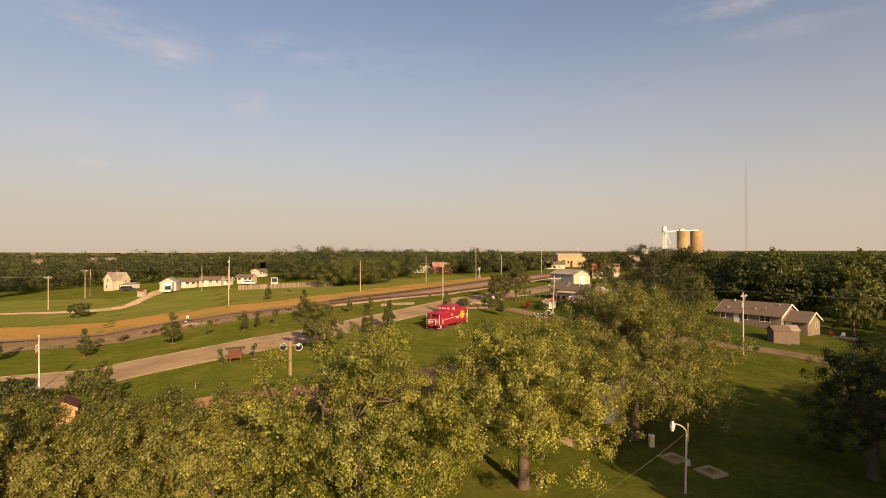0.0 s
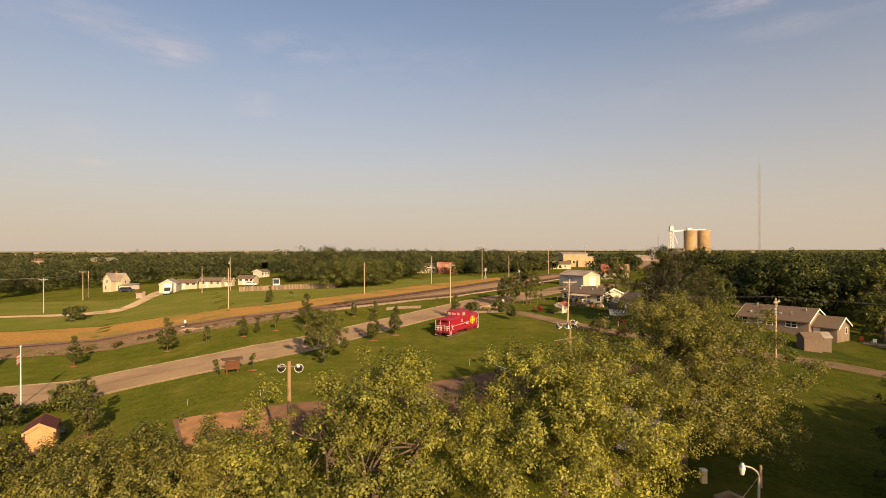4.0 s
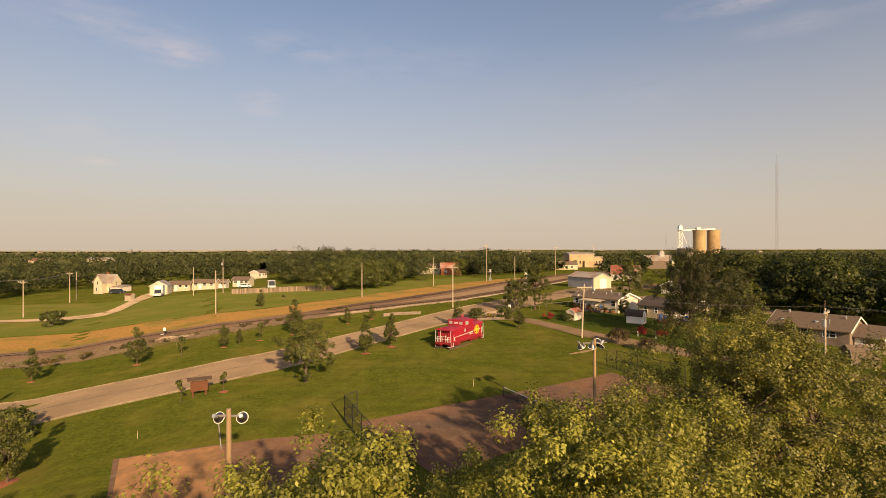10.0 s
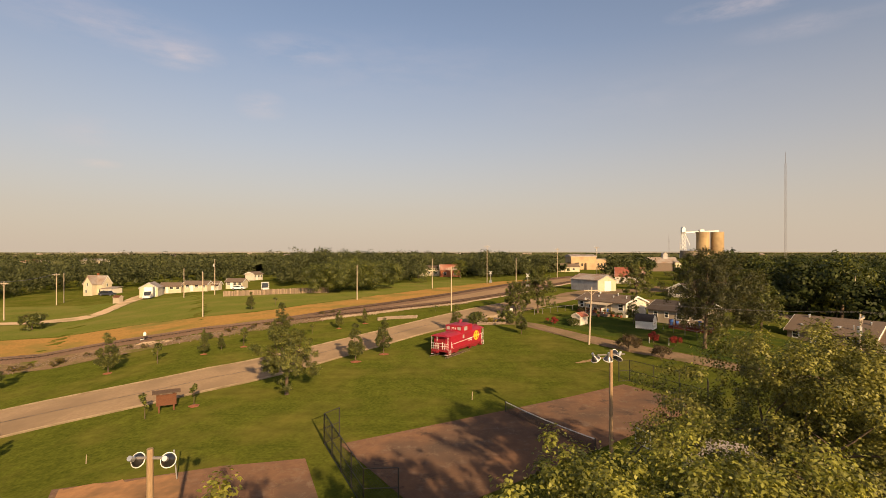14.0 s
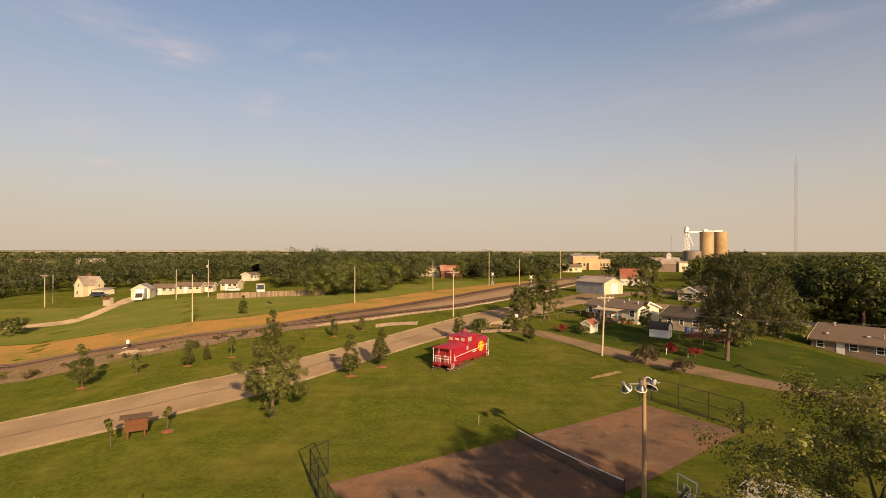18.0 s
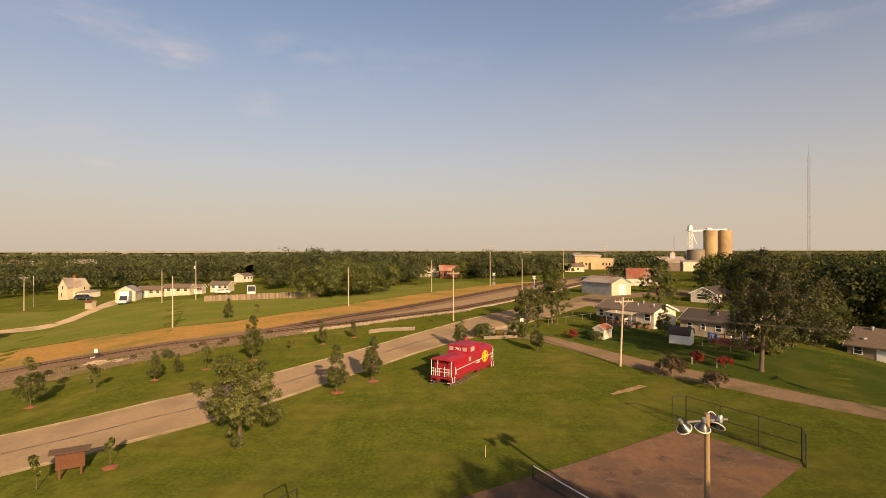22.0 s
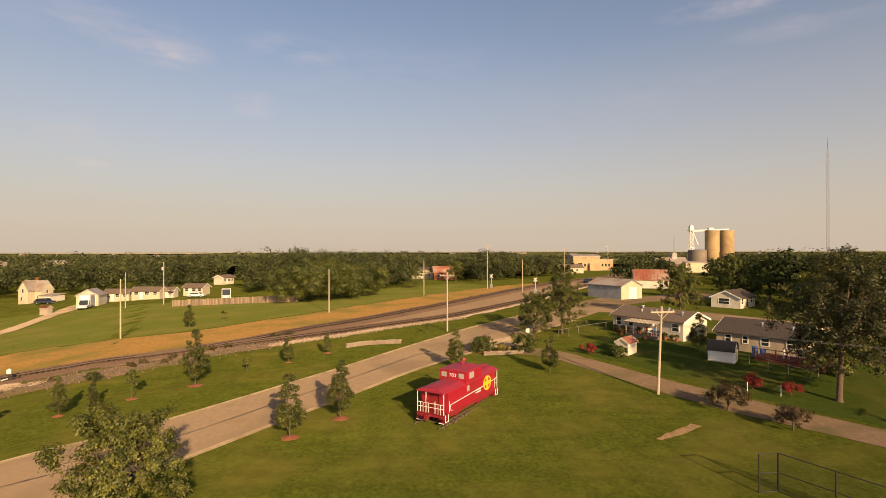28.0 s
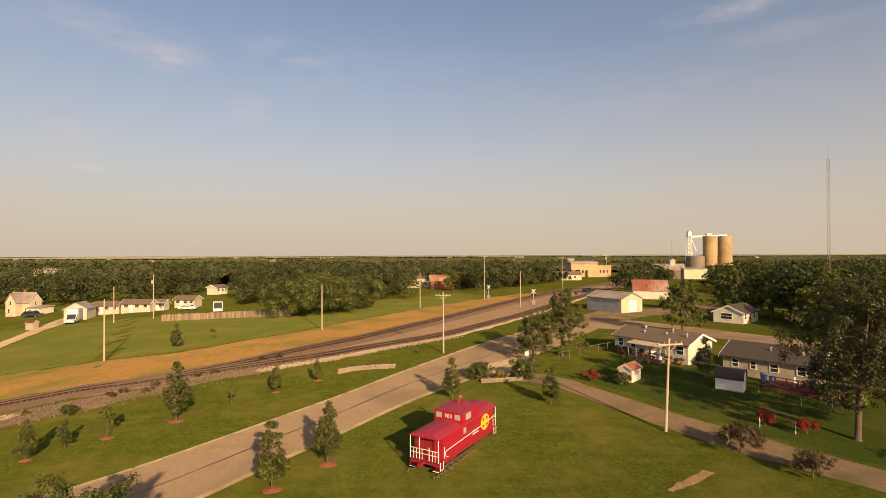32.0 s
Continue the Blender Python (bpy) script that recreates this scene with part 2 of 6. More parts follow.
STEEL = paint("rail_steel", (0.15, 0.10, 0.072), (0.095, 0.062, 0.045), fine=6, rough=0.65, metal=0.25)
TIE = paint("creosoted_tie", (0.085, 0.055, 0.038), (0.05, 0.034, 0.025), fine=4, rough=0.9, vary="island")
TIE_ONE = paint("creosoted_tie_wood", (0.085, 0.055, 0.038), (0.05, 0.034, 0.025), fine=4, rough=0.9, vary="object")
RED = paint("red_enamel", (0.36, 0.013, 0.030), (0.31, 0.011, 0.025), (0.27, 0.018, 0.028), fine=3, broad=0.6, rough=0.5, spec=0.4)
# body red made pinker, the sky's sheen on the roof put into colour
RED_SHEEN = paint("red_roof_sheen", (0.36, 0.028, 0.052), (0.30, 0.022, 0.042), (0.26, 0.04, 0.052), fine=3, broad=0.6, rough=0.6)
RED_GEAR = paint("dull_red_underframe", (0.28, 0.02, 0.025), (0.18, 0.016, 0.02), fine=5, rough=0.7)
WHITE = paint("white_paint", (0.80, 0.77, 0.70), (0.72, 0.69, 0.62), fine=6, rough=0.5)
YELLOW = paint("yellow_paint", (0.80, 0.50, 0.03), (0.74, 0.45, 0.03), fine=6, rough=0.5)
BLACK = paint("black_iron", (0.025, 0.023, 0.022), (0.04, 0.036, 0.03), fine=10, rough=0.6)
POLE_PALE = paint("weathered_pole", (0.52, 0.42, 0.30), (0.40, 0.31, 0.21), fine=6, rough=0.85, stretch=(8, 8, 0.6), bump=0.2)
POLE_LAMP = paint("varnished_pole", (0.36, 0.24, 0.13), (0.25, 0.165, 0.09), fine=6, rough=0.8, stretch=(8, 8, 0.6), bump=0.2)
POLE_DARK = paint("brown_pole", (0.30, 0.21, 0.13), (0.20, 0.14, 0.085), fine=6, rough=0.85, stretch=(8, 8, 0.6), bump=0.2)
GALV = paint("galvanised_metal", (0.55, 0.55, 0.53), (0.45, 0.45, 0.44), fine=4, rough=0.4, metal=0.7)
GALV_PALE = paint("weathered_pale_metal", (0.50, 0.46, 0.40), (0.40, 0.36, 0.31), fine=5, rough=0.6, metal=0.2)
DULL_METAL = paint("dull_weathered_metal", (0.24, 0.20, 0.155), (0.18, 0.15, 0.115), (0.28, 0.22, 0.16), fine=1.5, broad=0.2, rough=0.7, metal=0.3)
CREAM_PAINT = paint("cream_paint", (0.70, 0.58, 0.32), (0.62, 0.50, 0.27), fine=6, rough=0.6)
BOWL = paint("dark_spun_aluminium", (0.16, 0.15, 0.14), (0.12, 0.11, 0.10), fine=4, rough=0.32, metal=0.85)
CHROME = paint("bright_reflector", (0.75, 0.75, 0.72), (0.68, 0.68, 0.66), fine=4, rough=0.2, metal=0.9)
PALE_GRAVEL = paint("pale_gravel", (0.34, 0.255, 0.17), (0.26, 0.195, 0.13), (0.20, 0.16, 0.095), fine=3.0, broad=0.25, bump=0.4, matte=True)
FIELD = paint("bright_field_grass", (0.088, 0.098, 0.020), (0.056, 0.068, 0.014), (0.098, 0.094, 0.026), fine=2.0, broad=0.10, bump=0.6, matte=True)
# yard grass colour darkened to stand for the trees' shade
SHADY_YARD = paint("shady_yard_grass", (0.040, 0.056, 0.011), (0.026, 0.038, 0.008), (0.058, 0.062, 0.015), fine=3.0, broad=0.16, bump=0.7, matte=True)
BOARDED = paint("grey_boarded_window", (0.40, 0.36, 0.32), (0.30, 0.27, 0.24), fine=7, rough=0.7)
BARK = paint("bark", (0.16, 0.115, 0.078), (0.08, 0.057, 0.04), fine=6, rough=0.95, bump=0.8, stretch=(3, 3, 0.7))
BROWN_WOOD = paint("brown_stained_wood", (0.15, 0.058, 0.026), (0.10, 0.04, 0.018), fine=6, rough=0.7, stretch=(1, 1, 6))
BOARD_ROOF = paint("weathered_brown_boards", (0.105, 0.068, 0.045), (0.070, 0.046, 0.031), fine=6, rough=0.85)
FENCE_WOOD = paint("grey_fence_boards", (0.34, 0.25, 0.17), (0.22, 0.16, 0.11), fine=5, rough=0.9, vary="object")
DARK_RED_WOOD = paint("dark_red_deck_stain", (0.13, 0.035, 0.022), (0.085, 0.024, 0.016), fine=5, rough=0.8)
BLUE = paint("blue_plastic", (0.05, 0.12, 0.36), (0.04, 0.10, 0.30), fine=4, rough=0.5)
CREAM = paint("cream_siding", (0.58, 0.50, 0.34), (0.52, 0.45, 0.31), (0.46, 0.40, 0.27), fine=3, broad=0.4, rough=0.75)
WHITE_SIDING = paint("white_siding", (0.66, 0.60, 0.48), (0.60, 0.54, 0.43), (0.52, 0.46, 0.37), fine=3, broad=0.4, rough=0.7)
TAN_SIDING = paint("tan_siding", (0.44, 0.36, 0.26), (0.38, 0.31, 0.22), (0.33, 0.27, 0.19), fine=3, broad=0.4, rough=0.8)
RANCH_BRICK = paint("tan_ranch_brick", (0.27, 0.205, 0.145), (0.21, 0.16, 0.115), (0.18, 0.14, 0.10), fine=4, broad=0.4, rough=0.9)
WEATHERED = paint("weathered_boards", (0.20, 0.15, 0.11), (0.13, 0.095, 0.07), (0.16, 0.125, 0.095), fine=4, broad=0.5, rough=0.95, stretch=(3, 3, 0.4))
GREY_SIDING = paint("grey_metal_siding", (0.42, 0.40, 0.38), (0.36, 0.34, 0.32), (0.30, 0.28, 0.26), fine=3, broad=0.4, rough=0.6)
SHINGLE = paint("brown_shingles", (0.19, 0.135, 0.09), (0.12, 0.085, 0.06), (0.15, 0.11, 0.08), fine=3.5, broad=0.3, rough=0.95, bump=0.4)
DARK_ROOF = paint("dark_shingles", (0.085, 0.065, 0.05), (0.055, 0.042, 0.034), (0.07, 0.055, 0.045), fine=3.5, broad=0.3, rough=0.95, bump=0.4)
RUST_ROOF = paint("rusty_red_metal_roof", (0.34, 0.11, 0.06), (0.24, 0.085, 0.05), (0.42, 0.28, 0.19), fine=0.8, broad=0.15, rough=0.7, stretch=(1, 1, 1))
METAL_ROOF = paint("weathered_metal_roof", (0.40, 0.34, 0.28), (0.32, 0.27, 0.22), (0.30, 0.20, 0.13), fine=1.2, broad=0.25, rough=0.55, metal=0.2)
BRICK = paint("tan_brick", (0.50, 0.36, 0.20), (0.42, 0.29, 0.16), (0.38, 0.26, 0.15), fine=3, broad=0.2, rough=0.9)
ORANGE_BRICK = paint("orange_brick", (0.30, 0.105, 0.045), (0.24, 0.082, 0.036), fine=3, rough=0.9)
SILO = paint("stained_silo_concrete", (0.46, 0.325, 0.16), (0.38, 0.265, 0.13), (0.30, 0.21, 0.11), fine=0.5, broad=0.12, rough=0.9, stretch=(1, 1, 0.12))
GLASS = paint("dark_window_glass", (0.025, 0.028, 0.03), (0.03, 0.034, 0.036), fine=2, rough=0.08, spec=0.6)
TYRE = paint("rubber", (0.02, 0.02, 0.02), (0.03, 0.03, 0.03), fine=8, rough=0.9)
CAR_DARK = paint("dark_car_paint", (0.03, 0.035, 0.05), (0.035, 0.04, 0.055), fine=2, rough=0.3, spec=0.5)
RED_PLASTIC = paint("orange_red_mesh", (0.24, 0.028, 0.020), (0.17, 0.022, 0.016), fine=6, rough=0.8)
FLAG_RED = paint("faded_red_cloth", (0.30, 0.05, 0.04), (0.24, 0.04, 0.035), fine=4, rough=0.9)
FLAG_WHITE = paint("dull_white_cloth", (0.42, 0.40, 0.37), (0.36, 0.34, 0.32), fine=4, rough=0.9)
LEAF_WARM = leaf_mat("leaves_olive", (0.112, 0.120, 0.021), (0.475, 0.470, 0.090), 0.38)
# LEAF_WARM's olive in a darker tone
LEAF_DULL = leaf_mat("leaves_dull_olive", (0.068, 0.072, 0.015), (0.280, 0.275, 0.060), 0.30)
LEAF_MID = leaf_mat("leaves_green", (0.040, 0.058, 0.013), (0.200, 0.215, 0.048))
LEAF_WEED = leaf_mat("leaves_weed", (0.075, 0.062, 0.018), (0.17, 0.13, 0.04), 0.25)
LEAF_LAWN = leaf_mat("leaves_lawn_tree", (0.046, 0.060, 0.014), (0.195, 0.205, 0.050), 0.35)
LEAF_RED = leaf_mat("leaves_reddish", (0.05, 0.036, 0.016), (0.125, 0.085, 0.036), 0.25)
LEAF_YARD = leaf_mat("leaves_yard_tree", (0.038, 0.044, 0.013), (0.115, 0.112, 0.032), 0.3)
LEAF_STRAW = leaf_mat("straw_blades", (0.16, 0.13, 0.025), (0.36, 0.29, 0.06), 0.35)
LEAF_DARK = leaf_mat("leaves_deep_green", (0.030, 0.042, 0.012), (0.066, 0.078, 0.022), 0.22, 0.15)
# greyer and flatter than the near leaves: some haze mixed into the colour
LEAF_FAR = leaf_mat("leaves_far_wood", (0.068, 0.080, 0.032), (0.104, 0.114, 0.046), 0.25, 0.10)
# haze is put into the leaf colour of the farthest wood
LEAF_HAZE = leaf_mat("leaves_hazed_horizon", (0.15, 0.145, 0.095), (0.24, 0.22, 0.15), 0.2, 0.1)
MAST = paint("grey_galvanised_lattice", (0.22, 0.20, 0.19), (0.18, 0.16, 0.15), fine=4, rough=0.7)
BANK_STONE = paint("bank_stones", (0.20, 0.148, 0.104), (0.12, 0.088, 0.064), fine=4, rough=0.95)
BANK = paint("weedy_stone_bank", (0.165, 0.114, 0.074), (0.080, 0.058, 0.036), (0.080, 0.074, 0.024), fine=1.4, broad=0.22, rough=0.95, bump=0.7, matte=True)
CANOPY = paint("wood_canopy", (0.062, 0.066, 0.027), (0.034, 0.040, 0.016), (0.092, 0.09, 0.040), fine=0.35, broad=0.03, bump=0.8, matte=True)
# far field colour greyed to carry the haze along the horizon
FAR_FIELD = paint("hazed_far_field", (0.30, 0.275, 0.215), (0.27, 0.245, 0.19), (0.22, 0.205, 0.16), fine=0.02, broad=0.004, matte=True)

# ---- builders ----
rng = np.random.default_rng(7)


def smooth(a, b, x):
    t = min(1.0, max(0.0, (x - a) / (b - a)))
    return t * t * (3 - 2 * t)


def gz(x, y):
    """The height of the ground."""
    d = max(0.0348 * x + 1.1095 * y - 40, 34)
    u = (0.8689 * x - 0.0444 * y) / d
    z = min(1.9, 0.028 * max(0, d - 54)) * (1 - smooth(0.15, 0.5, -u)) * (1 - smooth(0.35, 0.6, u)) - (0.09 * max(0, u * u - 0.19) * min(d, 150) if u < 0 else 0.075 * max(0, u * u - 0.24) * min(d, 190))
    return 1.15 * max(-2.6, min(2.0, z)) * (1 - smooth(230, 420, d))


def mesh_of(name, verts, faces, mat, smooth_faces=False):
    me = bpy.data.meshes.new(name)
    me.from_pydata(verts, [], faces)
    me.materials.append(mat)
    if smooth_faces:
        me.shade_smooth()
    return me


SIZE = 1.15                     # the things below are drawn a little under life size


def thing(name, x=0, y=0, z=None, turn=0, label="", category="", group="", kind="", size=SIZE):
    ob = new(name)
    ob.matrix_basis = pose(x, y, gz(x, y) if z is None else z, 0, 0, turn)
    ob.scale = (size, size, size)
    return tagged(ob, label, category, group, kind)


def put(name, me, parent=None, label="", m=None):
    ob = new(name, me)
    if parent is not None:
        ob.parent = parent
    if m is not None:
        ob.matrix_basis = m
    return tagged(ob, label)


class Shape:
    """Collects solids for one mesh."""

    def __init__(self):
        self.v, self.f = [], []

    def add(self, verts, faces):
        n = len(self.v)
        self.v += [tuple(p) for p in verts]
        self.f += [tuple(i + n for i in f) for f in faces]
        return self

    def box(self, x0, y0, z0, x1, y1, z1, m=None):
        p = [Vector((x, y, z)) for z in (z0, z1) for x, y in ((x0, y0), (x1, y0), (x1, y1), (x0, y1))]
        return self.add([m @ q for q in p] if m else p, [(3, 2, 1, 0), (4, 5, 6, 7), (0, 1, 5, 4), (1, 2, 6, 5), (2, 3, 7, 6), (3, 0, 4, 7)])

    def bar(self, p0, p1, w, h=None):
        """A square bar between two points."""
        p0, p1 = Vector(p0), Vector(p1)
        m = Matrix.Translation(p0) @ (p1 - p0).to_track_quat("Z", "Y").to_matrix().to_4x4()
        h = h or w
        return self.box(-w / 2, -h / 2, 0, w / 2, h / 2, (p1 - p0).length, m)

    def rod(self, p0, p1, r0, r1=None, n=8, caps=True):
        p0, p1 = Vector(p0), Vector(p1)
        r1 = r0 if r1 is None else r1
        q = (p1 - p0).to_track_quat("Z", "Y").to_matrix()
        ring = [Vector((math.cos(2 * math.pi * i / n), math.sin(2 * math.pi * i / n), 0)) for i in range(n)]
        verts = [p0 + q @ (c * r0) for c in ring] + [p1 + q @ (c * r1) for c in ring]
        faces = [(i, (i + 1) % n, n + (i + 1) % n, n + i) for i in range(n)]
        if caps:
            faces += [tuple(range(n - 1, -1, -1)), tuple(range(n, 2 * n))]
        return self.add(verts, faces)

    def prism(self, outline, d0, d1, axis="y"):
        """An outline of (a, z) pairs swept along axis from d0 to d1."""
        n = len(outline)
        put3 = (lambda a, z, d: (a, d, z)) if axis == "y" else (lambda a, z, d: (d, a, z))
        verts = [put3(a, z, d0) for a, z in outline] + [put3(a, z, d1) for a, z in outline]
        return self.add(verts, [(i, (i + 1) % n, n + (i + 1) % n, n + i) for i in range(n)] + [tuple(range(n - 1, -1, -1)), tuple(range(n, 2 * n))])

    def part(self, name, mat, parent=None, label="", soft=False, m=None):
        return put(name, self.mesh(name, mat, soft), parent, label, m)

    def mesh(self, name, mat, soft=False):
        me = mesh_of(name, self.v, self.f, mat, soft)
        bm = bmesh.new()
        bm.from_mesh(me)
        bmesh.ops.recalc_face_normals(bm, faces=bm.faces)
        bm.to_mesh(me)
        bm.free()
        return me


def along(pts, step):
    """A polyline resampled at about step metres, rounded at its corners."""
    p = np.array(pts, float)
    t = np.r_[0, np.cumsum(np.hypot(*np.diff(p, axis=0).T))]
    k = np.linspace(0, t[-1], max(2, int(t[-1] / step) + 1))
    q = np.stack([np.interp(k, t, p[:, 0]), np.interp(k, t, p[:, 1])], 1)
    for _ in range(4):
        q[1:-1] = 0.25 * q[:-2] + 0.5 * q[1:-1] + 0.25 * q[2:]
    return q


def offset(pts, d, step=2.0):
    """The line d metres to the left of a polyline."""
    q = along(pts, step)
    g = np.gradient(q, axis=0)
    g /= np.hypot(*g.T)[:, None]
    return q + d * np.stack([-g[:, 1], g[:, 0]], 1)


def sheet(name, side_a, side_b, lift, mat, label, category, step=2.5, across=4, ragged=0.0, kind="structure", edge=0.0, skirt=0.0):
    """A strip of ground between two lines, draped on the terrain. skirt: how far its rim goes down."""
    a, b = along(side_a, step), along(side_b, step)
    n = max(len(a), len(b))
    res = lambda q: np.stack([np.interp(np.linspace(0, 1, n), np.linspace(0, 1, len(q)), q[:, i]) for i in (0, 1)], 1)
    a, b = res(a), res(b)
    if ragged:
        a = a + rng.normal(0, ragged, a.shape)
        b = b + rng.normal(0, ragged, b.shape)
    verts, faces, w = [], [], across + 1
    for i in range(n):
        for j in range(w):
            x, y = a[i] + (b[i] - a[i]) * j / across
            verts.append((x, y, gz(x, y) + lift - (edge if j in (0, across) else 0)))
    faces = [(i * w + j, i * w + j + 1, (i + 1) * w + j + 1, (i + 1) * w + j) for i in range(n - 1) for j in range(across)]
    if skirt:
        rim = [i * w for i in range(n)] + [(n - 1) * w + j for j in range(1, w)] + [i * w + across for i in range(n - 2, -1, -1)] + [j for j in range(across - 1, 0, -1)]
        base = len(verts)
        verts += [(verts[r][0], verts[r][1], verts[r][2] - skirt) for r in rim]
        k = len(rim)
        faces += [(rim[i], rim[(i + 1) % k], base + (i + 1) % k, base + i) for i in range(k)]
    s = Shape()
    s.v, s.f = verts, faces
    ob = put(name, s.mesh(name, mat))
    return tagged(ob, label, category, kind=kind)

# ---- ground, roads, tracks ----
def spread(lo, hi, a, b, step, grow=1.25):
    k = list(np.arange(a, b + 0.1, step))
    d, v = step, b
    while v < hi:
        d *= grow
        v += d
        k.append(v)
    d, v = step, a
    while v > lo:
        d *= grow
        v -= d
        k.insert(0, v)
    return k


gx, gy = spread(-4700, 4700, -160, 160, 3.0), spread(-400, 4700, 0, 270, 3.0)
nx = len(gx)
verts = [(x, y, gz(x, y)) for y in gy for x in gx]
faces = [(j * nx + i, j * nx + i + 1, (j + 1) * nx + i + 1, (j + 1) * nx + i) for j in range(len(gy) - 1) for i in range(nx - 1)]
tagged(put("ground", mesh_of("ground", verts, faces, GRASS, True)), "green mown lawn and farmland reaching to the horizon", "ground", kind="structure")

ROAD_F = [(-135, 60.1), (-82.6, 74), (-60, 83.5), (-48.7, 88.4), (-39.2, 91.3), (-32.3, 94.4), (-27.3, 98.4), (-23.3, 102.6), (-18.6, 108.4), (-13.3, 115.1), (-8.3, 121.9), (-2.8, 131), (5.4, 142.6), (13, 154), (21, 165.5), (34, 181)]
ROAD_N = [(-130, 47.3), (-72.7, 65.5), (-50, 75.6), (-41, 79.3), (-33, 82), (-27.2, 84.6), (-22.8, 88.1), (-19.4, 91.9), (-14.5, 99.1), (-11.8, 103.2), (-9, 107), (-5.6, 111.9), (-2.4, 117.4), (0.8, 122), (5.3, 126.6), (13.6, 136), (23.4, 148.7), (37.7, 169.2)]
sheet("road", ROAD_F, ROAD_N, 0.05, ROAD, "worn tan asphalt town street with pale kerbs", "road", across=6)
for line, side in ((ROAD_F, 1), (ROAD_N, -1)):
    sheet("kerb", offset(line, 0.0)[:-8], offset(line, 0.32 * side)[:-8], 0.14, KERB, "pale concrete kerb along the street", "kerb", across=1, skirt=0.2)
f_line, n_line = along(ROAD_F, 1.2), along(ROAD_N, 1.2)
k_line = np.linspace(0, 1, 150)
crown = np.stack([0.5 * (np.interp(k_line, np.linspace(0, 1, len(f_line)), f_line[:, i]) + np.interp(k_line, np.linspace(0, 1, len(n_line)), n_line[:, i])) for i in (0, 1)], 1)
crown += rng.normal(0, 0.05, crown.shape)
for shift, wide in ((0.0, 0.16),):
    sheet("tar_seam", offset(crown, shift), offset(crown, shift + wide), 0.056, TAR, "dark tarred seam along the middle of the street", "seam", step=1.2, across=1, ragged=0.035)
ALLEY_U = [(10.5, 133.5), (19, 130.6), (23, 123.5), (26, 117.8), (29.2, 113.9), (32.3, 109.3), (35.2, 105.8), (38.5, 101.6), (42.6, 98), (46.8, 96), (60.4, 94), (71.3, 88.8), (90, 80)]
ALLEY_L = [(8.6, 127.9), (16.6, 127.8), (19.9, 120.8), (22.7, 115.6), (25.2, 111), (27.4, 107.7), (31.4, 102.6), (35.2, 98.6), (39, 94.6), (43.3, 92), (57.5, 89.7), (67.6, 84.9), (86.7, 75.7)]
sheet("gravel_lane", ALLEY_U, ALLEY_L, 0.045, GRAVEL, "narrow gravel lane between the lawns", "lane", across=4, ragged=0.12)
sheet("cross_street", [(21.2, 163.91), (35.7, 171.2), (56.34, 155.18), (62.74, 146.53), (78.09, 142.1)], [(30.68, 176.26), (48.72, 183.65), (68.43, 155.56), (86.09, 149.32)], 0.04, ROAD, "tan side street past the white houses", "road", across=4)
sheet("gravel_yard", [(30.6, 175.28), (47.05, 202.06), (64.15, 205.7), (81.8, 222.18)], [(48.63, 182.65), (58.25, 191.43), (74.12, 195.02), (93.41, 208.41)], 0.055, GRAVEL, "open gravel yard before the metal building", "yard", across=5, ragged=0.4)

MAIN = [(-150.67, 92.14), (-109.85, 102.58), (-81.79, 111.17), (-62.36, 122.71), (-51.81, 127), (-40.04, 132.07), (-26.63, 139.34), (-13.84, 154.55), (3.41, 184.57), (29.61, 233.65), (70.8, 304.56), (123.65, 392.68), (199.49, 525.5)]
SIDING = [(-40.94, 131.41), (-35.63, 133.8), (-25.01, 137.53), (-15.13, 142.49), (4.18, 161.57), (23.75, 191.49), (50.25, 238.55), (87.35, 301.36), (139.65, 390.38)]
sheet("rail_bed", offset(MAIN, 3.2), offset(MAIN, -4.4), 0.12, BALLAST, "dark stony ballast under the main track", "ballast", across=5, ragged=0.25, edge=0.1)
sheet("siding_bed", offset(SIDING, 1.6)[4:], offset(SIDING, -2.6)[4:], 0.10, BALLAST, "brown stony ballast under the siding", "ballast", across=4, ragged=0.2, edge=0.08)
sheet("yard_between_tracks", offset(MAIN, -4.2)[54:], offset(SIDING, 1.5)[11:], 0.07, YARD_STONE, "pale stony ground between the two tracks", "ballast", across=5)
sheet("stone_shoulder", offset(SIDING, -2.3)[13:84], offset(SIDING, -3.7)[13:84], 0.11, PALE_STONE, "pale limestone chips along the siding", "ballast", across=2, ragged=0.18)
sheet("gravel_shoulder", [(-110.13, 97.18), (-82.06, 105.77), (-64.12, 117.42), (-50.26, 121.79), (-40.05, 126.34), (-30.55, 132.66), (-20.94, 137.05)], [(-104.89, 87.11), (-70.69, 103.16), (-51.41, 110.65), (-44.82, 117.11), (-36.2, 122.33), (-29.71, 127.82), (-16.4, 137.65)], 0.06, BANK, "stony weedy bank below the track", "gravel", across=6, ragged=0.5)
sheet("dry_verge", offset(MAIN[:10] + [(48.51, 267.31)], 2.9)[8:], [(-149.52, 114.64), (-93.37, 132.26), (-68.3, 145.53), (-41.64, 151.64), (-25.53, 168.05), (2.9, 218.2), (24.33, 248.85), (41.64, 269.35)], 0.035, DRY, "tawny dry grass strip beside the railway", "verge", across=8, ragged=0.35)


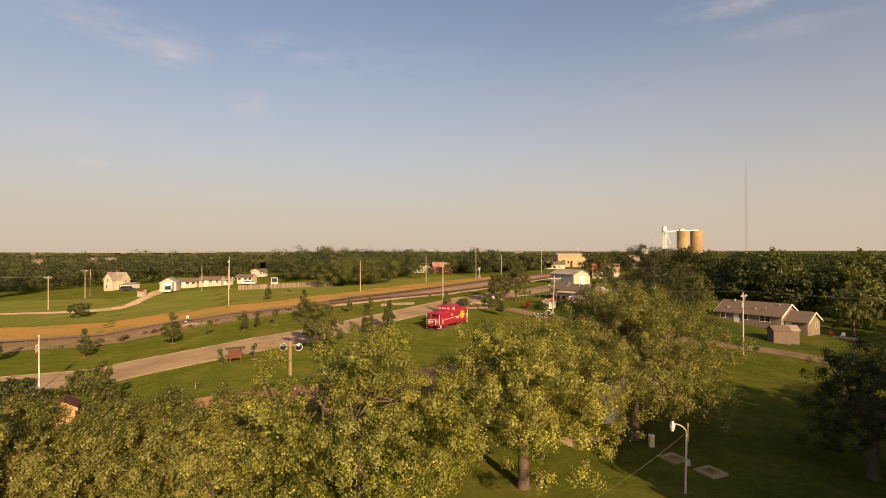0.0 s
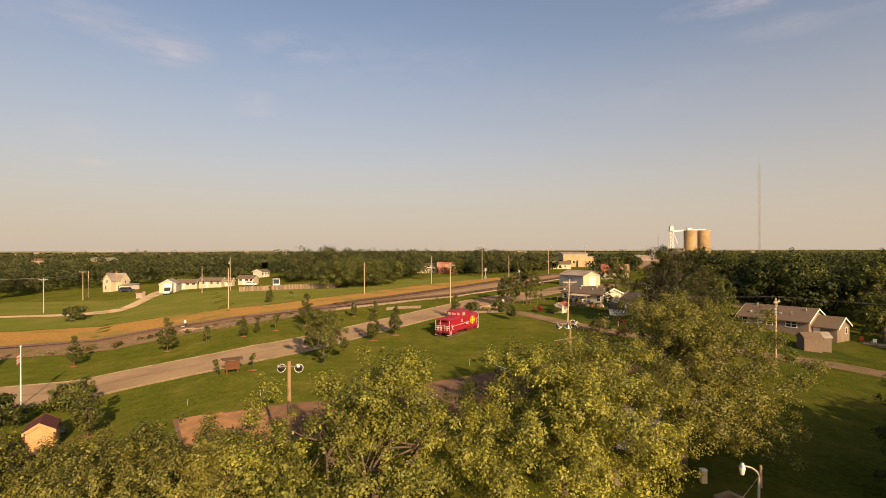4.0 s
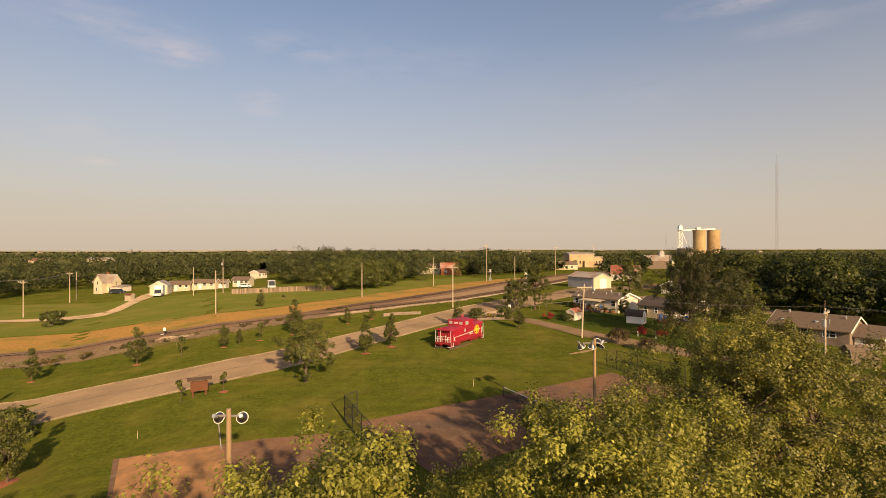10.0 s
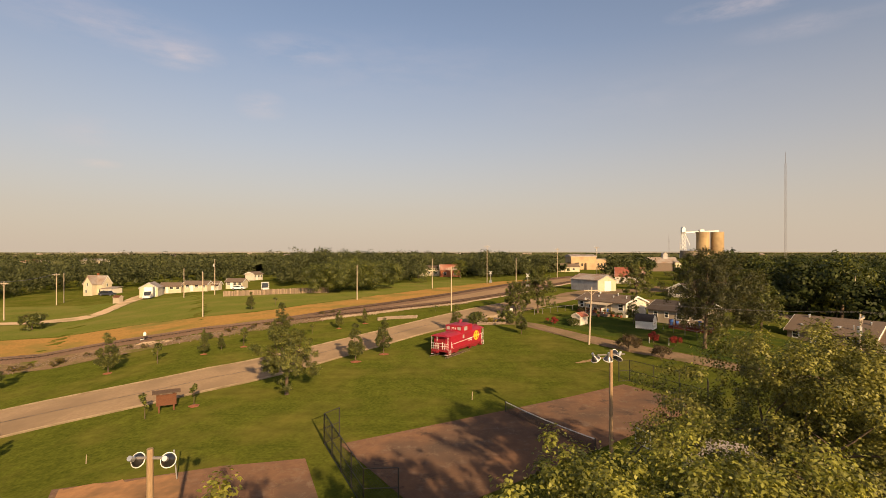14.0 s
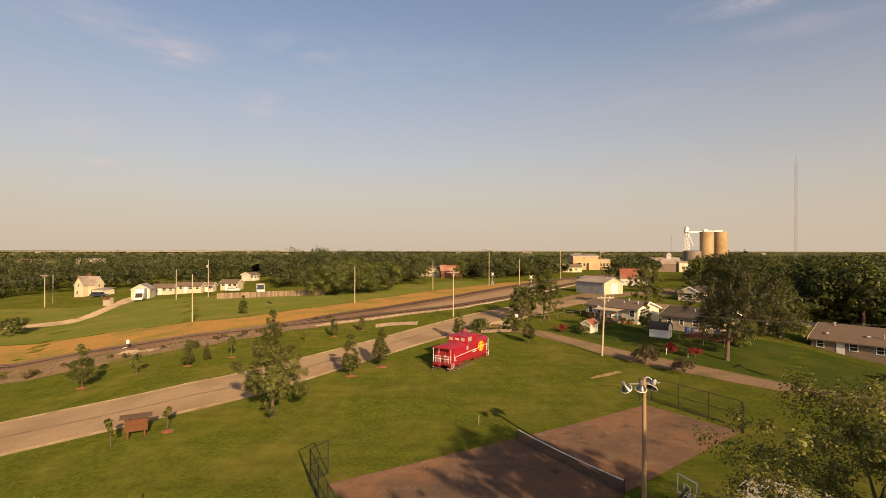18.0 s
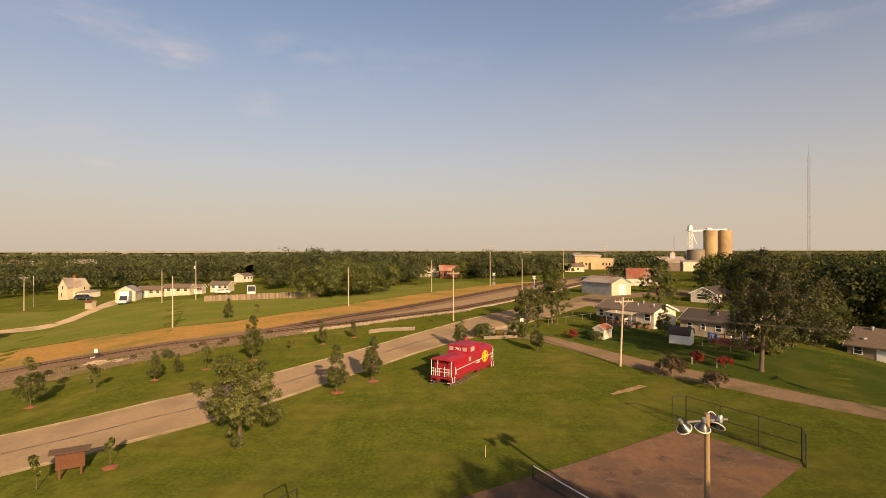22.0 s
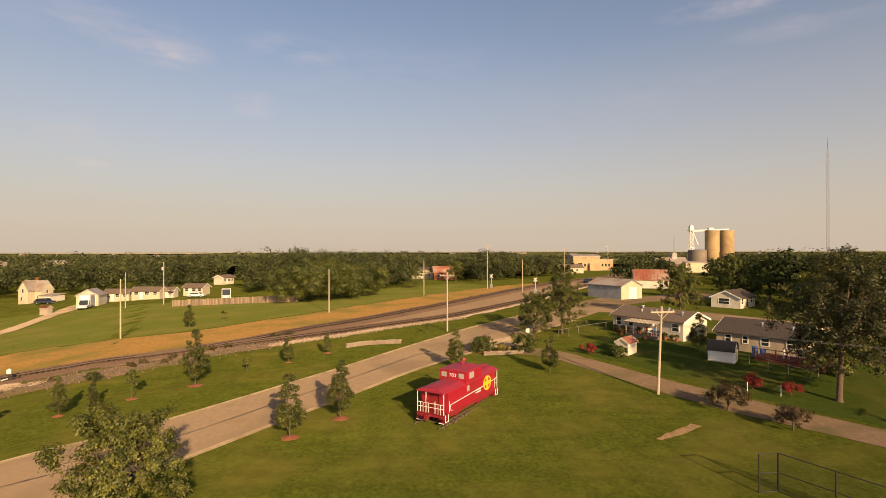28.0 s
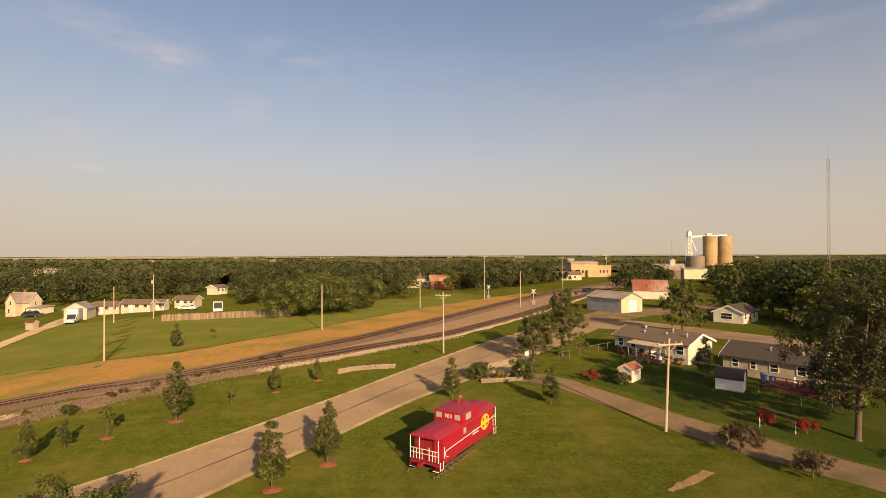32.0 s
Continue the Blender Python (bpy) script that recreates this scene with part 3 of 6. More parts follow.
def rail_line(name, line, label):
    t = thing(name, 0, 0, 0, label=label, category="railway track", kind="structure", size=1.0)
    for side in (0.72, -0.72):
        q = offset(line, side, 3.0)
        s = Shape()
        for (x0, y0), (x1, y1) in zip(q[:-1], q[1:]):
            s.bar((x0, y0, gz(x0, y0) + 0.36), (x1, y1, gz(x1, y1) + 0.36), 0.09, 0.16)
        s.part("rail", STEEL, t)
    q = along(line, 0.62)
    g = np.gradient(q, axis=0)
    s, single = Shape(), 0
    one = [Shape().box(-0.12, -rng.uniform(1.2, 1.36), 0, 0.12, rng.uniform(1.2, 1.36), 0.13).mesh("tie", TIE_ONE) for _ in range(5)]
    for k, ((x, y), d) in enumerate(zip(q, g)):
        m = pose(x, y, gz(x, y) + 0.17, 0, 0, math.degrees(math.atan2(d[1], d[0])) + rng.normal(0, 1.2))
        if -68 < x < 8 and single < 290:
            put("tie", one[k % 5], t, m=m)
            single += 1
        else:
            s.box(-0.12, -1.3, 0, 0.12, 1.3, 0.13, m)
    tagged(s.part("tie_row", TIE, t, "dark creosoted wooden ties"), kind="stuff")
    return t


rail_line("railway_track", MAIN[:11], "main railway track of steel rails on dark ties")
rail_line("railway_siding", SIDING[:8], "siding track joining the main line at a switch")

COURT_Q = [(-6.0, 71.6), (22.9, 89.2), (28.7, 82.0), (1.4, 60.3)]
sheet("tennis_court", COURT_Q[:2], [COURT_Q[3], COURT_Q[2]], 0.06, COURT, "worn brown tennis court with cracks and stains", "court", across=8)
sheet("practice_court", [(-25.0, 66.3), (-16.4, 66.6), (-8.0, 68.8)], [(-18.2, 54.9), (-11.5, 56.8), (-4.0, 59.0)], 0.055, COURT, "small worn brown court on the lawn", "court", across=5)
sheet("farm_drive", [(-150, 153), (-118, 158.5), (-105.5, 162.5), (-99.5, 168.5), (-99, 177.5), (-101.8, 187.6), (-106.1, 200.3), (-111.7, 214.6), (-113, 224)], [(-150, 149.5), (-117, 154.5), (-101, 157.5), (-94.5, 162.5), (-92.5, 170), (-94.9, 179.4), (-98.5, 191.4), (-102, 203.6), (-103, 214), (-104.5, 222)], 0.16, PALE_GRAVEL, "pale gravel drive curving to the garage", "drive", across=3, ragged=0.12)
sheet("paved_pad", [(11.82, 51.09), (14.47, 53.44)], [(12.87, 49.17), (15.75, 51.42)], 0.06, KERB, "square concrete pad on the lawn", "pad", across=2, skirt=0.1)
sheet("concrete_path", [(14.92, 55.41), (20.04, 70.03), (24.11, 73.15)], [(17.74, 54.42), (24.22, 68.64), (30.57, 68.89)], 0.05, CONCRETE, "pinkish concrete path beside the court", "path", across=3)
sheet("bare_patch", [(19.63, 98.88), (21.99, 100.56), (24.22, 102.09)], [(20.19, 98.7), (22.76, 100), (24.99, 101.61)], 0.03, DIRT, "bare dirt scar in the lawn", "bare patch", across=3, step=0.5, ragged=0.05)
# this sheet paints the shaded yards darker than the open lawn
sheet("yard_lawn", [(20.93, 129.49), (30.36, 115.97), (36.49, 104.87), (41.23, 100.83), (47.32, 94.98)], [(31.44, 141.11), (47.21, 129.43), (56.43, 122.48), (64.36, 114.88), (70.46, 95.13)], 0.02, SHADY_YARD, "yard grass behind the lane, darkened for tree shade", "lawn", across=8, ragged=0.3)
sheet("gravel_pile", [(-51.84, 122.61), (-48.87, 121.92), (-45.67, 121.82)], [(-51.54, 119.64), (-48.84, 118.62), (-46.27, 119.64)], 0.14, PALE_GRAVEL, "pale gravel spread beside the switch stand", "gravel", across=5, step=0.6, ragged=0.32, edge=0.12)
# the court's west end is drawn lighter and more orange
sheet("court_end_strip", [(-24.9, 66.2), (-20.6, 66.3), (-16.3, 66.45)], [(-18.3, 55.4), (-14.4, 56.3), (-10.6, 57.2)], 0.062, COURT_ORANGE, "lighter orange end of the practice court", "bare patch", across=14, step=0.7, ragged=0.22)

sheet("gravel_pad", [(7.2, 131.0), (10.3, 136.5), (14.4, 139.6)], [(9.4, 130.4), (12.4, 131.6), (16.0, 133.4)], 0.052, PALE_GRAVEL, "pale gravel pad behind the stone planter", "gravel", across=3, step=0.8, ragged=0.15)

sheet("field_grass", [(-149, 117), (-93, 134), (-68, 146.5), (-42, 152.6), (-26, 169), (3, 219), (24, 249.5)], [(-150, 196), (-100, 206), (-75, 209), (-50, 211), (-35, 217), (-12, 244), (12, 270)], 0.02, FIELD, "bright mown field grass beyond the railway", "field", across=10, step=4.0)

# ---- trees ----
def leaf_mesh(name, p, n, size, mat, slim=0.55):
    """One pointed leaf at every place p, facing n."""
    k = len(p)
    n = n / np.linalg.norm(n, axis=1)[:, None]
    r = rng.normal(size=(k, 3))
    a = r - (r * n).sum(1)[:, None] * n
    a /= np.linalg.norm(a, axis=1)[:, None]
    b = np.cross(n, a)
    s = (size * rng.uniform(0.6, 1.35, k))[:, None]
    droop = n * s * 0.18
    v = np.stack([p - a * s * 0.5 - droop, p + b * s * slim * 0.5, p + a * s * 0.5 - droop, p - b * s * slim * 0.5], 1).reshape(-1, 3)
    me = bpy.data.meshes.new(name)
    me.vertices.add(4 * k)
    me.vertices.foreach_set("co", v.astype(np.float32).ravel())
    me.loops.add(4 * k)
    me.loops.foreach_set("vertex_index", np.arange(4 * k, dtype=np.int32))
    me.polygons.add(k)
    me.polygons.foreach_set("loop_start", np.arange(0, 4 * k, 4, dtype=np.int32))
    me.update(calc_edges=True)
    me.validate()
    me.materials.append(mat)
    return me


def lobes_of(h, r, base, count, shape, fine=1.0):
    """Clump centres and radii that fill a crown."""
    c = []
    if shape == "cone":
        f = 1 - rng.uniform(0, 1, count) ** 0.62
        a, w = rng.uniform(0, 2 * math.pi, count), r * 0.80 * (1 - f) ** 0.75 * np.sqrt(rng.uniform(0.1, 1, count)) * np.minimum(1, 0.45 + 4 * f)
        c = np.stack([w * np.cos(a), w * np.sin(a), base + (h - base) * (0.10 + 0.84 * f)], 1)
        return c, rng.uniform(0.26, 0.44, count) * r * 1.25 * fine * (1 - 0.35 * f)
    while len(c) < count:
        q = rng.uniform(-1, 1, 3)
        if (q**2).sum() > 1:
            continue
        f = (q[2] + 1) / 2
        c.append((q[0] * r * 0.78, q[1] * r * 0.78, base + (h - base) * (0.12 + 0.76 * f)))
    c = np.array(c)
    rad = rng.uniform(0.26, 0.44, count) * min(r, (h - base) * 0.6) * fine
    return c, rad


def crown_points(c, rad, k, stray=0.42):
    i = rng.choice(len(c), k, p=rad**2 / (rad**2).sum())
    d = rng.normal(size=(k, 3))
    d[:, 2] += 0.25
    d /= np.linalg.norm(d, axis=1)[:, None]
    p = c[i] + d * (rad[i] * rng.uniform(0.55, 1.12, k))[:, None] * (1, 1, 0.8)
    return p, d + rng.normal(0, stray, (k, 3)) + (0, 0, 0.25)


def tree_meshes(h, r, base, leaves, size, mat, lobes=16, shape="round", girth=None, fine=1.0):
    c, rad = lobes_of(h, r, base, lobes, shape, fine)
    p, n = crown_points(c, rad, leaves)
    crown = leaf_mesh("crown", p, n, size, mat)
    s, g = Shape(), girth or 0.028 * h
    fork = Vector((0, 0, base + (h - base) * 0.12))
    s.rod((0, 0, -0.3), (0, 0, 0.35), g * 1.35, g, 9, False)
    s.rod((0, 0, 0.35), fork, g, g * 0.75, 9, False)
    for q, rr in list(zip(c, rad))[: min(lobes, 14)]:
        mid = fork.lerp(Vector(q), 0.5) + Vector((0, 0, 0.06 * h))
        s.rod(fork, mid, g * 0.45, g * 0.26, 6, False)
        s.rod(mid, q, g * 0.26, g * 0.08, 5, False)
    return s.mesh("trunk", BARK, True), crown


def plant(meshes, x, y, scale=1.0, turn=0.0, name="tree", label="", category="tree", group="", tall=1.0):
    t = thing(name, x, y, turn=turn, label=label, category=category, group=group)
    t.scale = (scale * SIZE, scale * SIZE, scale * tall * SIZE)
    put("trunk", meshes[0], t)
    put("crown", meshes[1], t)
    return t


def broad_tree(h, r, base, leaves, size, mat, lean=(0, 0), girth=0.3, drape=0.5, thick=7.5, wild=1.06, tuft=1.2, low=0.84):
    """A spreading tree: a lumpy dome of many twig clumps on forked limbs; lean moves the crown off the trunk."""
    count = max(70, int(thick * r * r))
    q = rng.normal(size=(count, 3))
    q /= np.linalg.norm(q, axis=1)[:, None]
    q[:, 2] = np.where(q[:, 2] < -drape, -q[:, 2], q[:, 2])
    flat = np.hypot(q[:, 0], q[:, 1]) + 1e-6
    q[:, :2] *= ((1 - np.clip(np.abs(q[:, 2]), 0, 0.995) ** 2.8) ** (1 / 2.8) / flat)[:, None]
    q[:, :2] *= np.where(q[:, 2] > 0.55, np.sqrt(rng.uniform(0.03, 1, count)), 1.0)[:, None]
    seed = Vector(rng.uniform(0, 50, 3))
    out = np.array([1 + 0.42 * noise.noise(Vector(d) * 1.5 + seed) + 0.22 * noise.noise(Vector(d) * 3.7 + seed) for d in q])
    out = np.clip(out, low, wild) * 0.97
    out *= rng.uniform(0.05, 1.0, count) ** 0.42
    mid, half = base + (h - base) * 0.42, (h - base) * 0.5
    c = np.stack([q[:, 0] * out * r * 0.9, q[:, 1] * out * r * 0.9, mid + q[:, 2] * out * half], 1)
    c[:, 2] = np.clip(c[:, 2], base * 0.7, h - 0.75)
    rad = rng.uniform(0.26, 0.62, count) * (r / 6) ** 0.5 * tuft
    i = rng.choice(count, leaves, p=rad**2 / (rad**2).sum())
    d = rng.normal(size=(leaves, 3))
    d /= np.linalg.norm(d, axis=1)[:, None]
    twig = rng.normal(0, 1, (count, 3)) * 0.5 + q * 0.5
    p = c[i] + d * (rad[i] * rng.uniform(0.2, 1.0, leaves))[:, None] + twig[i] * (rad[i] * rng.uniform(-0.6, 0.9, leaves))[:, None] * (1, 1, 0.5)
    p += (lean[0], lean[1], 0)
    c = c + (lean[0], lean[1], 0)
    n = d * 0.8 + q[i] * 0.4 + rng.normal(0, 0.38, (leaves, 3)) + (0, 0, 0.45)
    crown = leaf_mesh("crown", p, n, size, mat, 0.6)
    s = Shape()
    fork = Vector((lean[0] * 0.15, lean[1] * 0.15, min(base + 0.22 * h, 0.34 * h)))
    s.rod((0, 0, -0.3), (0.02, 0, 0.4), girth * 1.5, girth * 1.05, 10, False).rod((0.02, 0, 0.4), fork, girth * 1.05, girth * 0.85, 10, False)
    for k in range(5):
        a = k * 1.26 + rng.uniform(-0.3, 0.3)
        knee = fork + Vector((math.cos(a) * r * 0.3 + lean[0] * 0.3, math.sin(a) * r * 0.3 + lean[1] * 0.3, (h - fork.z) * rng.uniform(0.25, 0.45)))
        s.rod(fork - Vector((0, 0, 0.15)), knee, girth * 0.62, girth * 0.3, 7, False)
        near = sorted(c.tolist(), key=lambda w: (Vector(w) - knee).length)[3:70:7]
        for w in near:
            bend = knee.lerp(Vector(w), 0.5) + Vector(rng.normal(0, 0.25, 3))
            s.rod(knee, bend, girth * 0.2, girth * 0.1, 5, False).rod(bend, w, girth * 0.1, 0.012, 4, False)
    return s.mesh("trunk", BARK, True), crown


# the park trees under the camera's path
for x, y, h, r, base, lean, mat, label in (
    (18.1, 51.4, 11.5, 7.3, 1.3, (0.2, 0.1), LEAF_DULL, "large spreading shade tree with olive-green leaves in the park"),
    (7.9, 43.3, 9.9, 6.4, 1.7, (-0.3, 0), LEAF_WARM, "shade tree with thinning brownish-green crown and forked trunk"),
    (-1.7, 38.3, 10.2, 6.1, 1.0, (0, 0), LEAF_WARM, "full sunlit shade tree with bright olive leaves"),
    (-10.6, 40.5, 6.6, 5.3, 0.3, (0, 0), LEAF_DULL, "rounded shade tree with sunlit leaves in the park"),
    (-16.3, 41.0, 5.9, 4.8, 0.3, (0, 0), LEAF_DULL, "low wide shade tree with sunlit leaves in the park"),
    (-22.4, 40.0, 6.8, 5.2, 0.3, (0, 0), LEAF_DULL, "low rounded shade tree at the edge of the park"),
    (33.0, 46.5, 9.4, 4.6, 0.9, (0, 0), LEAF_DARK, "dark shaded tree with hanging branches"),
):
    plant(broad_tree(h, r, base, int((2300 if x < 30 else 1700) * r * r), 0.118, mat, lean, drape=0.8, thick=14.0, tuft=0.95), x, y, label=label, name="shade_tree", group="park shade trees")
# unseen trees beside the path, added to throw shade over the lawn
TALL = [tree_meshes(13, 6, 1.5, 2800, 0.86, LEAF_DARK, 30) for _ in range(2)]
for k, (x, y, sc) in enumerate(((50, 40, 0.9), (61, 46, 0.8), (33, 29, 0.85), (38.5, 33, 0.95), (27.5, 25.5, 0.7), (44, 31, 1.0), (51, 22, 1.0), (57, 27, 1.05), (64, 24, 1.05), (60, 34, 1.0), (47, 14, 1.0), (32.08, 19.72, 0.95), (39.25, 24.91, 1.0), (46.29, 27.39, 1.0), (53.04, 24.47, 1.05), (42.29, 16.7, 1.0), (59.8, 21.56, 1.0), (68.07, 25.81, 1.0), (46.75, 36.39, 0.8), (55.25, 45.13, 0.75), (97.58, 85.27, 0.9), (105.76, 87.71, 0.95), (112.02, 97.43, 1.0))):
    plant(TALL[k % 2], x, y, sc * 1.12, k * 83, name="shade_tree", label="tall dark tree out of view, added to shade the lawn", group="park shade trees")

YOUNG = [tree_meshes(4.9, 1.45, 0.45, 6500, 0.13, LEAF_LAWN, 48, "cone", 0.05, 0.58) for _ in range(3)]
BUSHY = [tree_meshes(5.9, 1.95, 0.6, 6500, 0.155, LEAF_LAWN, 50, "cone", 0.07, 0.50) for _ in range(2)]
SHRUB = [broad_tree(2.4, 1.6, 0.1, 4200, 0.17, LEAF_MID, girth=0.06, drape=0.9) for _ in range(3)]
RED_SHRUB = [broad_tree(2.5, 1.7, 0.5, 3400, 0.15, LEAF_RED, girth=0.06, drape=0.8) for _ in range(2)]
SAPLING = [tree_meshes(2.4, 0.6, 0.7, 320, 0.2, LEAF_MID, 7, "round", 0.03) for _ in range(2)]
SHADE = [broad_tree(9.5, 4.3, 1.0, 6000, 0.40, LEAF_MID, girth=0.22, drape=0.8, thick=13) for _ in range(3)]
plant(broad_tree(7.0, 2.9, 0.95, 30000, 0.13, LEAF_LAWN, (0.25, 0), 0.15, drape=0.72, thick=22, wild=1.3, tuft=1.1, low=0.68), -14.65, 85.7, name="lawn_tree", label="small broad tree on the lawn beside the street")
for k, (x, y, kind, sc, label) in enumerate((
    (-9.65, 99.7, YOUNG, 1.0, "young upright tree in a mulch ring by the street"),
    (-6.35, 103.9, YOUNG, 1.0, "young upright tree in a mulch ring by the street"),
    (4.6, 120.2, BUSHY, 0.78, "bushy young tree behind the caboose"),
    (8.6, 128.7, SHRUB, 1.0, "rounded dark shrub beside the stone planter"),
    (14.3, 128.7, SHRUB, 1.15, "rounded dark shrub beside the stone planter"),
    (15.6, 118.3, BUSHY, 0.72, "loose green shrub tree on the lawn corner"),
    (-24.7, 115.4, BUSHY, 1.0, "bushy young tree in a mulch ring near the railway"),
    (-16.9, 124, YOUNG, 0.65, "small young tree near the railway"),
    (-12.9, 128.6, YOUNG, 0.55, "small young tree near the railway"),
    (-20.8, 120.1, SAPLING, 0.8, "thin sapling near the railway"),
    (-29.41, 111.48, SAPLING, 1.3, "thin sparse sapling near the railway"),
    (-33.56, 106.85, YOUNG, 0.7, "narrow young tree near the railway"),
    (-38.73, 103.65, SAPLING, 1.2, "small young tree near the railway"),
    (-43.7, 100.5, BUSHY, 0.92, "bushy young tree in a mulch ring near the railway"),
    (-56.7, 97.2, BUSHY, 0.78, "young tree in a mulch ring near the railway"),
    (-39.02, 119.66, SHRUB, 0.5, "low weedy bush on the gravel bank"),
    (-32.11, 109.56, YOUNG, 0.5, "small young tree near the railway"),
    (-31.82, 64.22, BUSHY, 0.95, "young leafy tree in a wide mulch ring"),
    (-26.4, 79.7, SAPLING, 1.0, "thin sapling beside the notice board"),
    (-22.9, 82.2, SAPLING, 1.0, "thin sapling beside the notice board"),
    (-40.79, 74.46, SHRUB, 1.5, "dense green bush near the flagpole"),
    (-44.28, 68.08, SHRUB, 1.7, "dense green bush near the flagpole"),
    (-35.82, 55.74, SHRUB, 1.75, "dense dark bush near the ochre booth"),
    (-32.16, 55.26, RED_SHRUB, 1.0, "dark reddish shrub near the ochre booth"),
    (-68.9, 93.19, BUSHY, 0.9, "young tree by the street"),
    (-94.42, 150.11, SHRUB, 1.7, "rounded tree in the field by the drive"),
    (-45.39, 156.62, BUSHY, 0.72, "small tree standing in the field"),
    (-41.76, 163.67, SAPLING, 1.0, "small tree standing in the field"),
    (29.3, 105.3, RED_SHRUB, 1.05, "dark reddish shrub beside the gravel lane"),
    (32.1, 100.6, RED_SHRUB, 0.85, "small shrub tree beside the gravel lane"),
    (38.5, 128.2, BUSHY, 0.85, "small tree at the corner of the white house"),
    (26.5, 125.7, SHRUB, 0.66, "dark bush against the small shed"),
    (66.47, 84.62, SHRUB, 0.9, "small tree beside the gravel lane"),
    (48.6, 118.0, SHRUB, 1.4, "dark leafy bush over the wooden deck"),
    (48.63, 84.55, SAPLING, 1.0, "slim sapling on the lawn"),
    (0.5, 142.37, SAPLING, 0.7, "tiny thin sapling beside the siding"),
)):
    m = kind[k % len(kind)]
    plant(m, x, y, sc, k * 77 % 360, name="shrub" if kind in (SHRUB, RED_SHRUB) else "young_tree", label=label, category="shrub" if kind in (SHRUB, RED_SHRUB) else "tree", group="shrubs" if kind in (SHRUB, RED_SHRUB) else "young trees")
CORNER = [broad_tree(9.8, 3.7, 0.9, 24000, 0.165, LEAF_LAWN, girth=0.18, drape=0.85, thick=18, wild=1.3, tuft=1.0) for _ in range(2)]
plant(CORNER[0], 17.4, 137.85, 0.74, 20, label="leafy tree at the street corner", name="street_tree", group="street trees")
plant(CORNER[1], 22.59, 141.09, 1.0, 70, label="broad tree with drooping limbs at the street corner", name="street_tree", group="street trees")
plant(CORNER[0], 51.7, 161.5, 1.1, 200, label="round sunlit tree along the side street", name="street_tree", group="street trees")
plant(broad_tree(13.8, 6.4, 2.5, 40000, 0.20, LEAF_YARD, (1.4, 0), 0.23, drape=0.85, thick=13, wild=1.2, low=0.7), 41.7, 107.8, name="yard_tree", label="tall dark yard tree with a bare lower trunk")
plant(SHADE[0], 10.4, 287.5, 0.95, 10, label="round tree before the orange brick house", name="street_tree", group="street trees")
plant(SHADE[1], -10.86, 287.35, 1.1, 110, label="leafy tree beside the orange brick house", name="street_tree", group="street trees")
for x, y, sc, turn in ((97, 126, 1.45, 0), (108, 135, 1.6, 90), (118, 143, 1.7, 210), (93, 147, 1.5, 140), (128, 158, 1.75, 300), (103, 160, 1.6, 60)):
    plant(SHADE[int(turn) % 3], x, y, sc, turn, label="tall leafy tree in the row beyond the ranch house", name="yard_tree", group="trees beyond the ranch")
plant(SHADE[0], 88.78, 115.73, 1.0, 150, label="sunlit leafy tree beside the ranch house", name="yard_tree")
plant(SHADE[2], 60.6, 124.5, 0.9, 40, label="leafy tree beside the ranch house", name="yard_tree")
for x, y, sc, turn in ((82.28, 166.86, 0.95, 10), (88.09, 171.27, 1.2, 130), (92.85, 176.5, 1.3, 60), (98.29, 165, 1.3, 200), (79.15, 190.77, 1.2, 90), (85.64, 185.29, 1.2, 300)):
    plant(SHADE[int(turn) % 3], x, y, sc, turn, label="tall leafy tree around the white cottage", name="street_tree", group="street trees")
for x, y, r, label in ((-9.65, 99.7, 0.75, ""), (-6.35, 103.9, 0.75, ""), (-24.7, 115.4, 0.8, ""), (-43.7, 100.5, 0.7, ""), (-56.7, 97.2, 0.7, ""), (-31.82, 64.22, 1.0, ""), (-22.9, 82.2, 0.6, ""), (8.6, 128.7, 0.8, ""), (-12.9, 128.6, 0.6, ""), (-29.41, 111.48, 0.6, ""), (-33.56, 106.85, 0.5, ""), (-16.9, 124, 0.5, "")):
    s, z = Shape(), gz(x, y)
    ring = [(x + r * rng.uniform(0.85, 1.15) * math.cos(a), y + r * rng.uniform(0.85, 1.15) * math.sin(a), z + 0.02) for a in np.linspace(0, 2 * math.pi, 15)[:-1]]
    s.add(ring + [(x, y, z + 0.16)], [(i, (i + 1) % 14, 14) for i in range(14)])
    tagged(s.part("mulch_ring", MULCH), "ring of red mulch round a young tree", "mulch ring", "mulch rings")


# loose stones on the bank and along the siding
def loose_stones(name, line, count, spread, size, mat, label):
    s = Shape()
    for _ in range(count):
        f = rng.uniform(0, len(line) - 1.001)
        a, b = line[int(f)], line[int(f) + 1]
        x = a[0] + (b[0] - a[0]) * (f % 1) + rng.normal(0, spread)
        y = a[1] + (b[1] - a[1]) * (f % 1) + rng.normal(0, spread)
        w = size * rng.uniform(0.5, 1.6)
        s.box(-w, -w * rng.uniform(0.5, 0.9), -0.1, w, w * rng.uniform(0.5, 0.9), w * rng.uniform(0.7, 1.1), pose(x, y, gz(x, y) + 0.1, rng.normal(0, 14), rng.normal(0, 14), rng.uniform(0, 180)))
    tagged(s.part(name, mat), label, "stones", kind="stuff")


loose_stones("bank_stones", [(-70.53, 106.31), (-56.46, 115.14), (-47.26, 119.74), (-39.02, 123.57), (-32.78, 130.22), (-23.37, 136.18)], 1500, 1.6, 0.075, BANK_STONE, "broken stones strewn on the weedy bank")
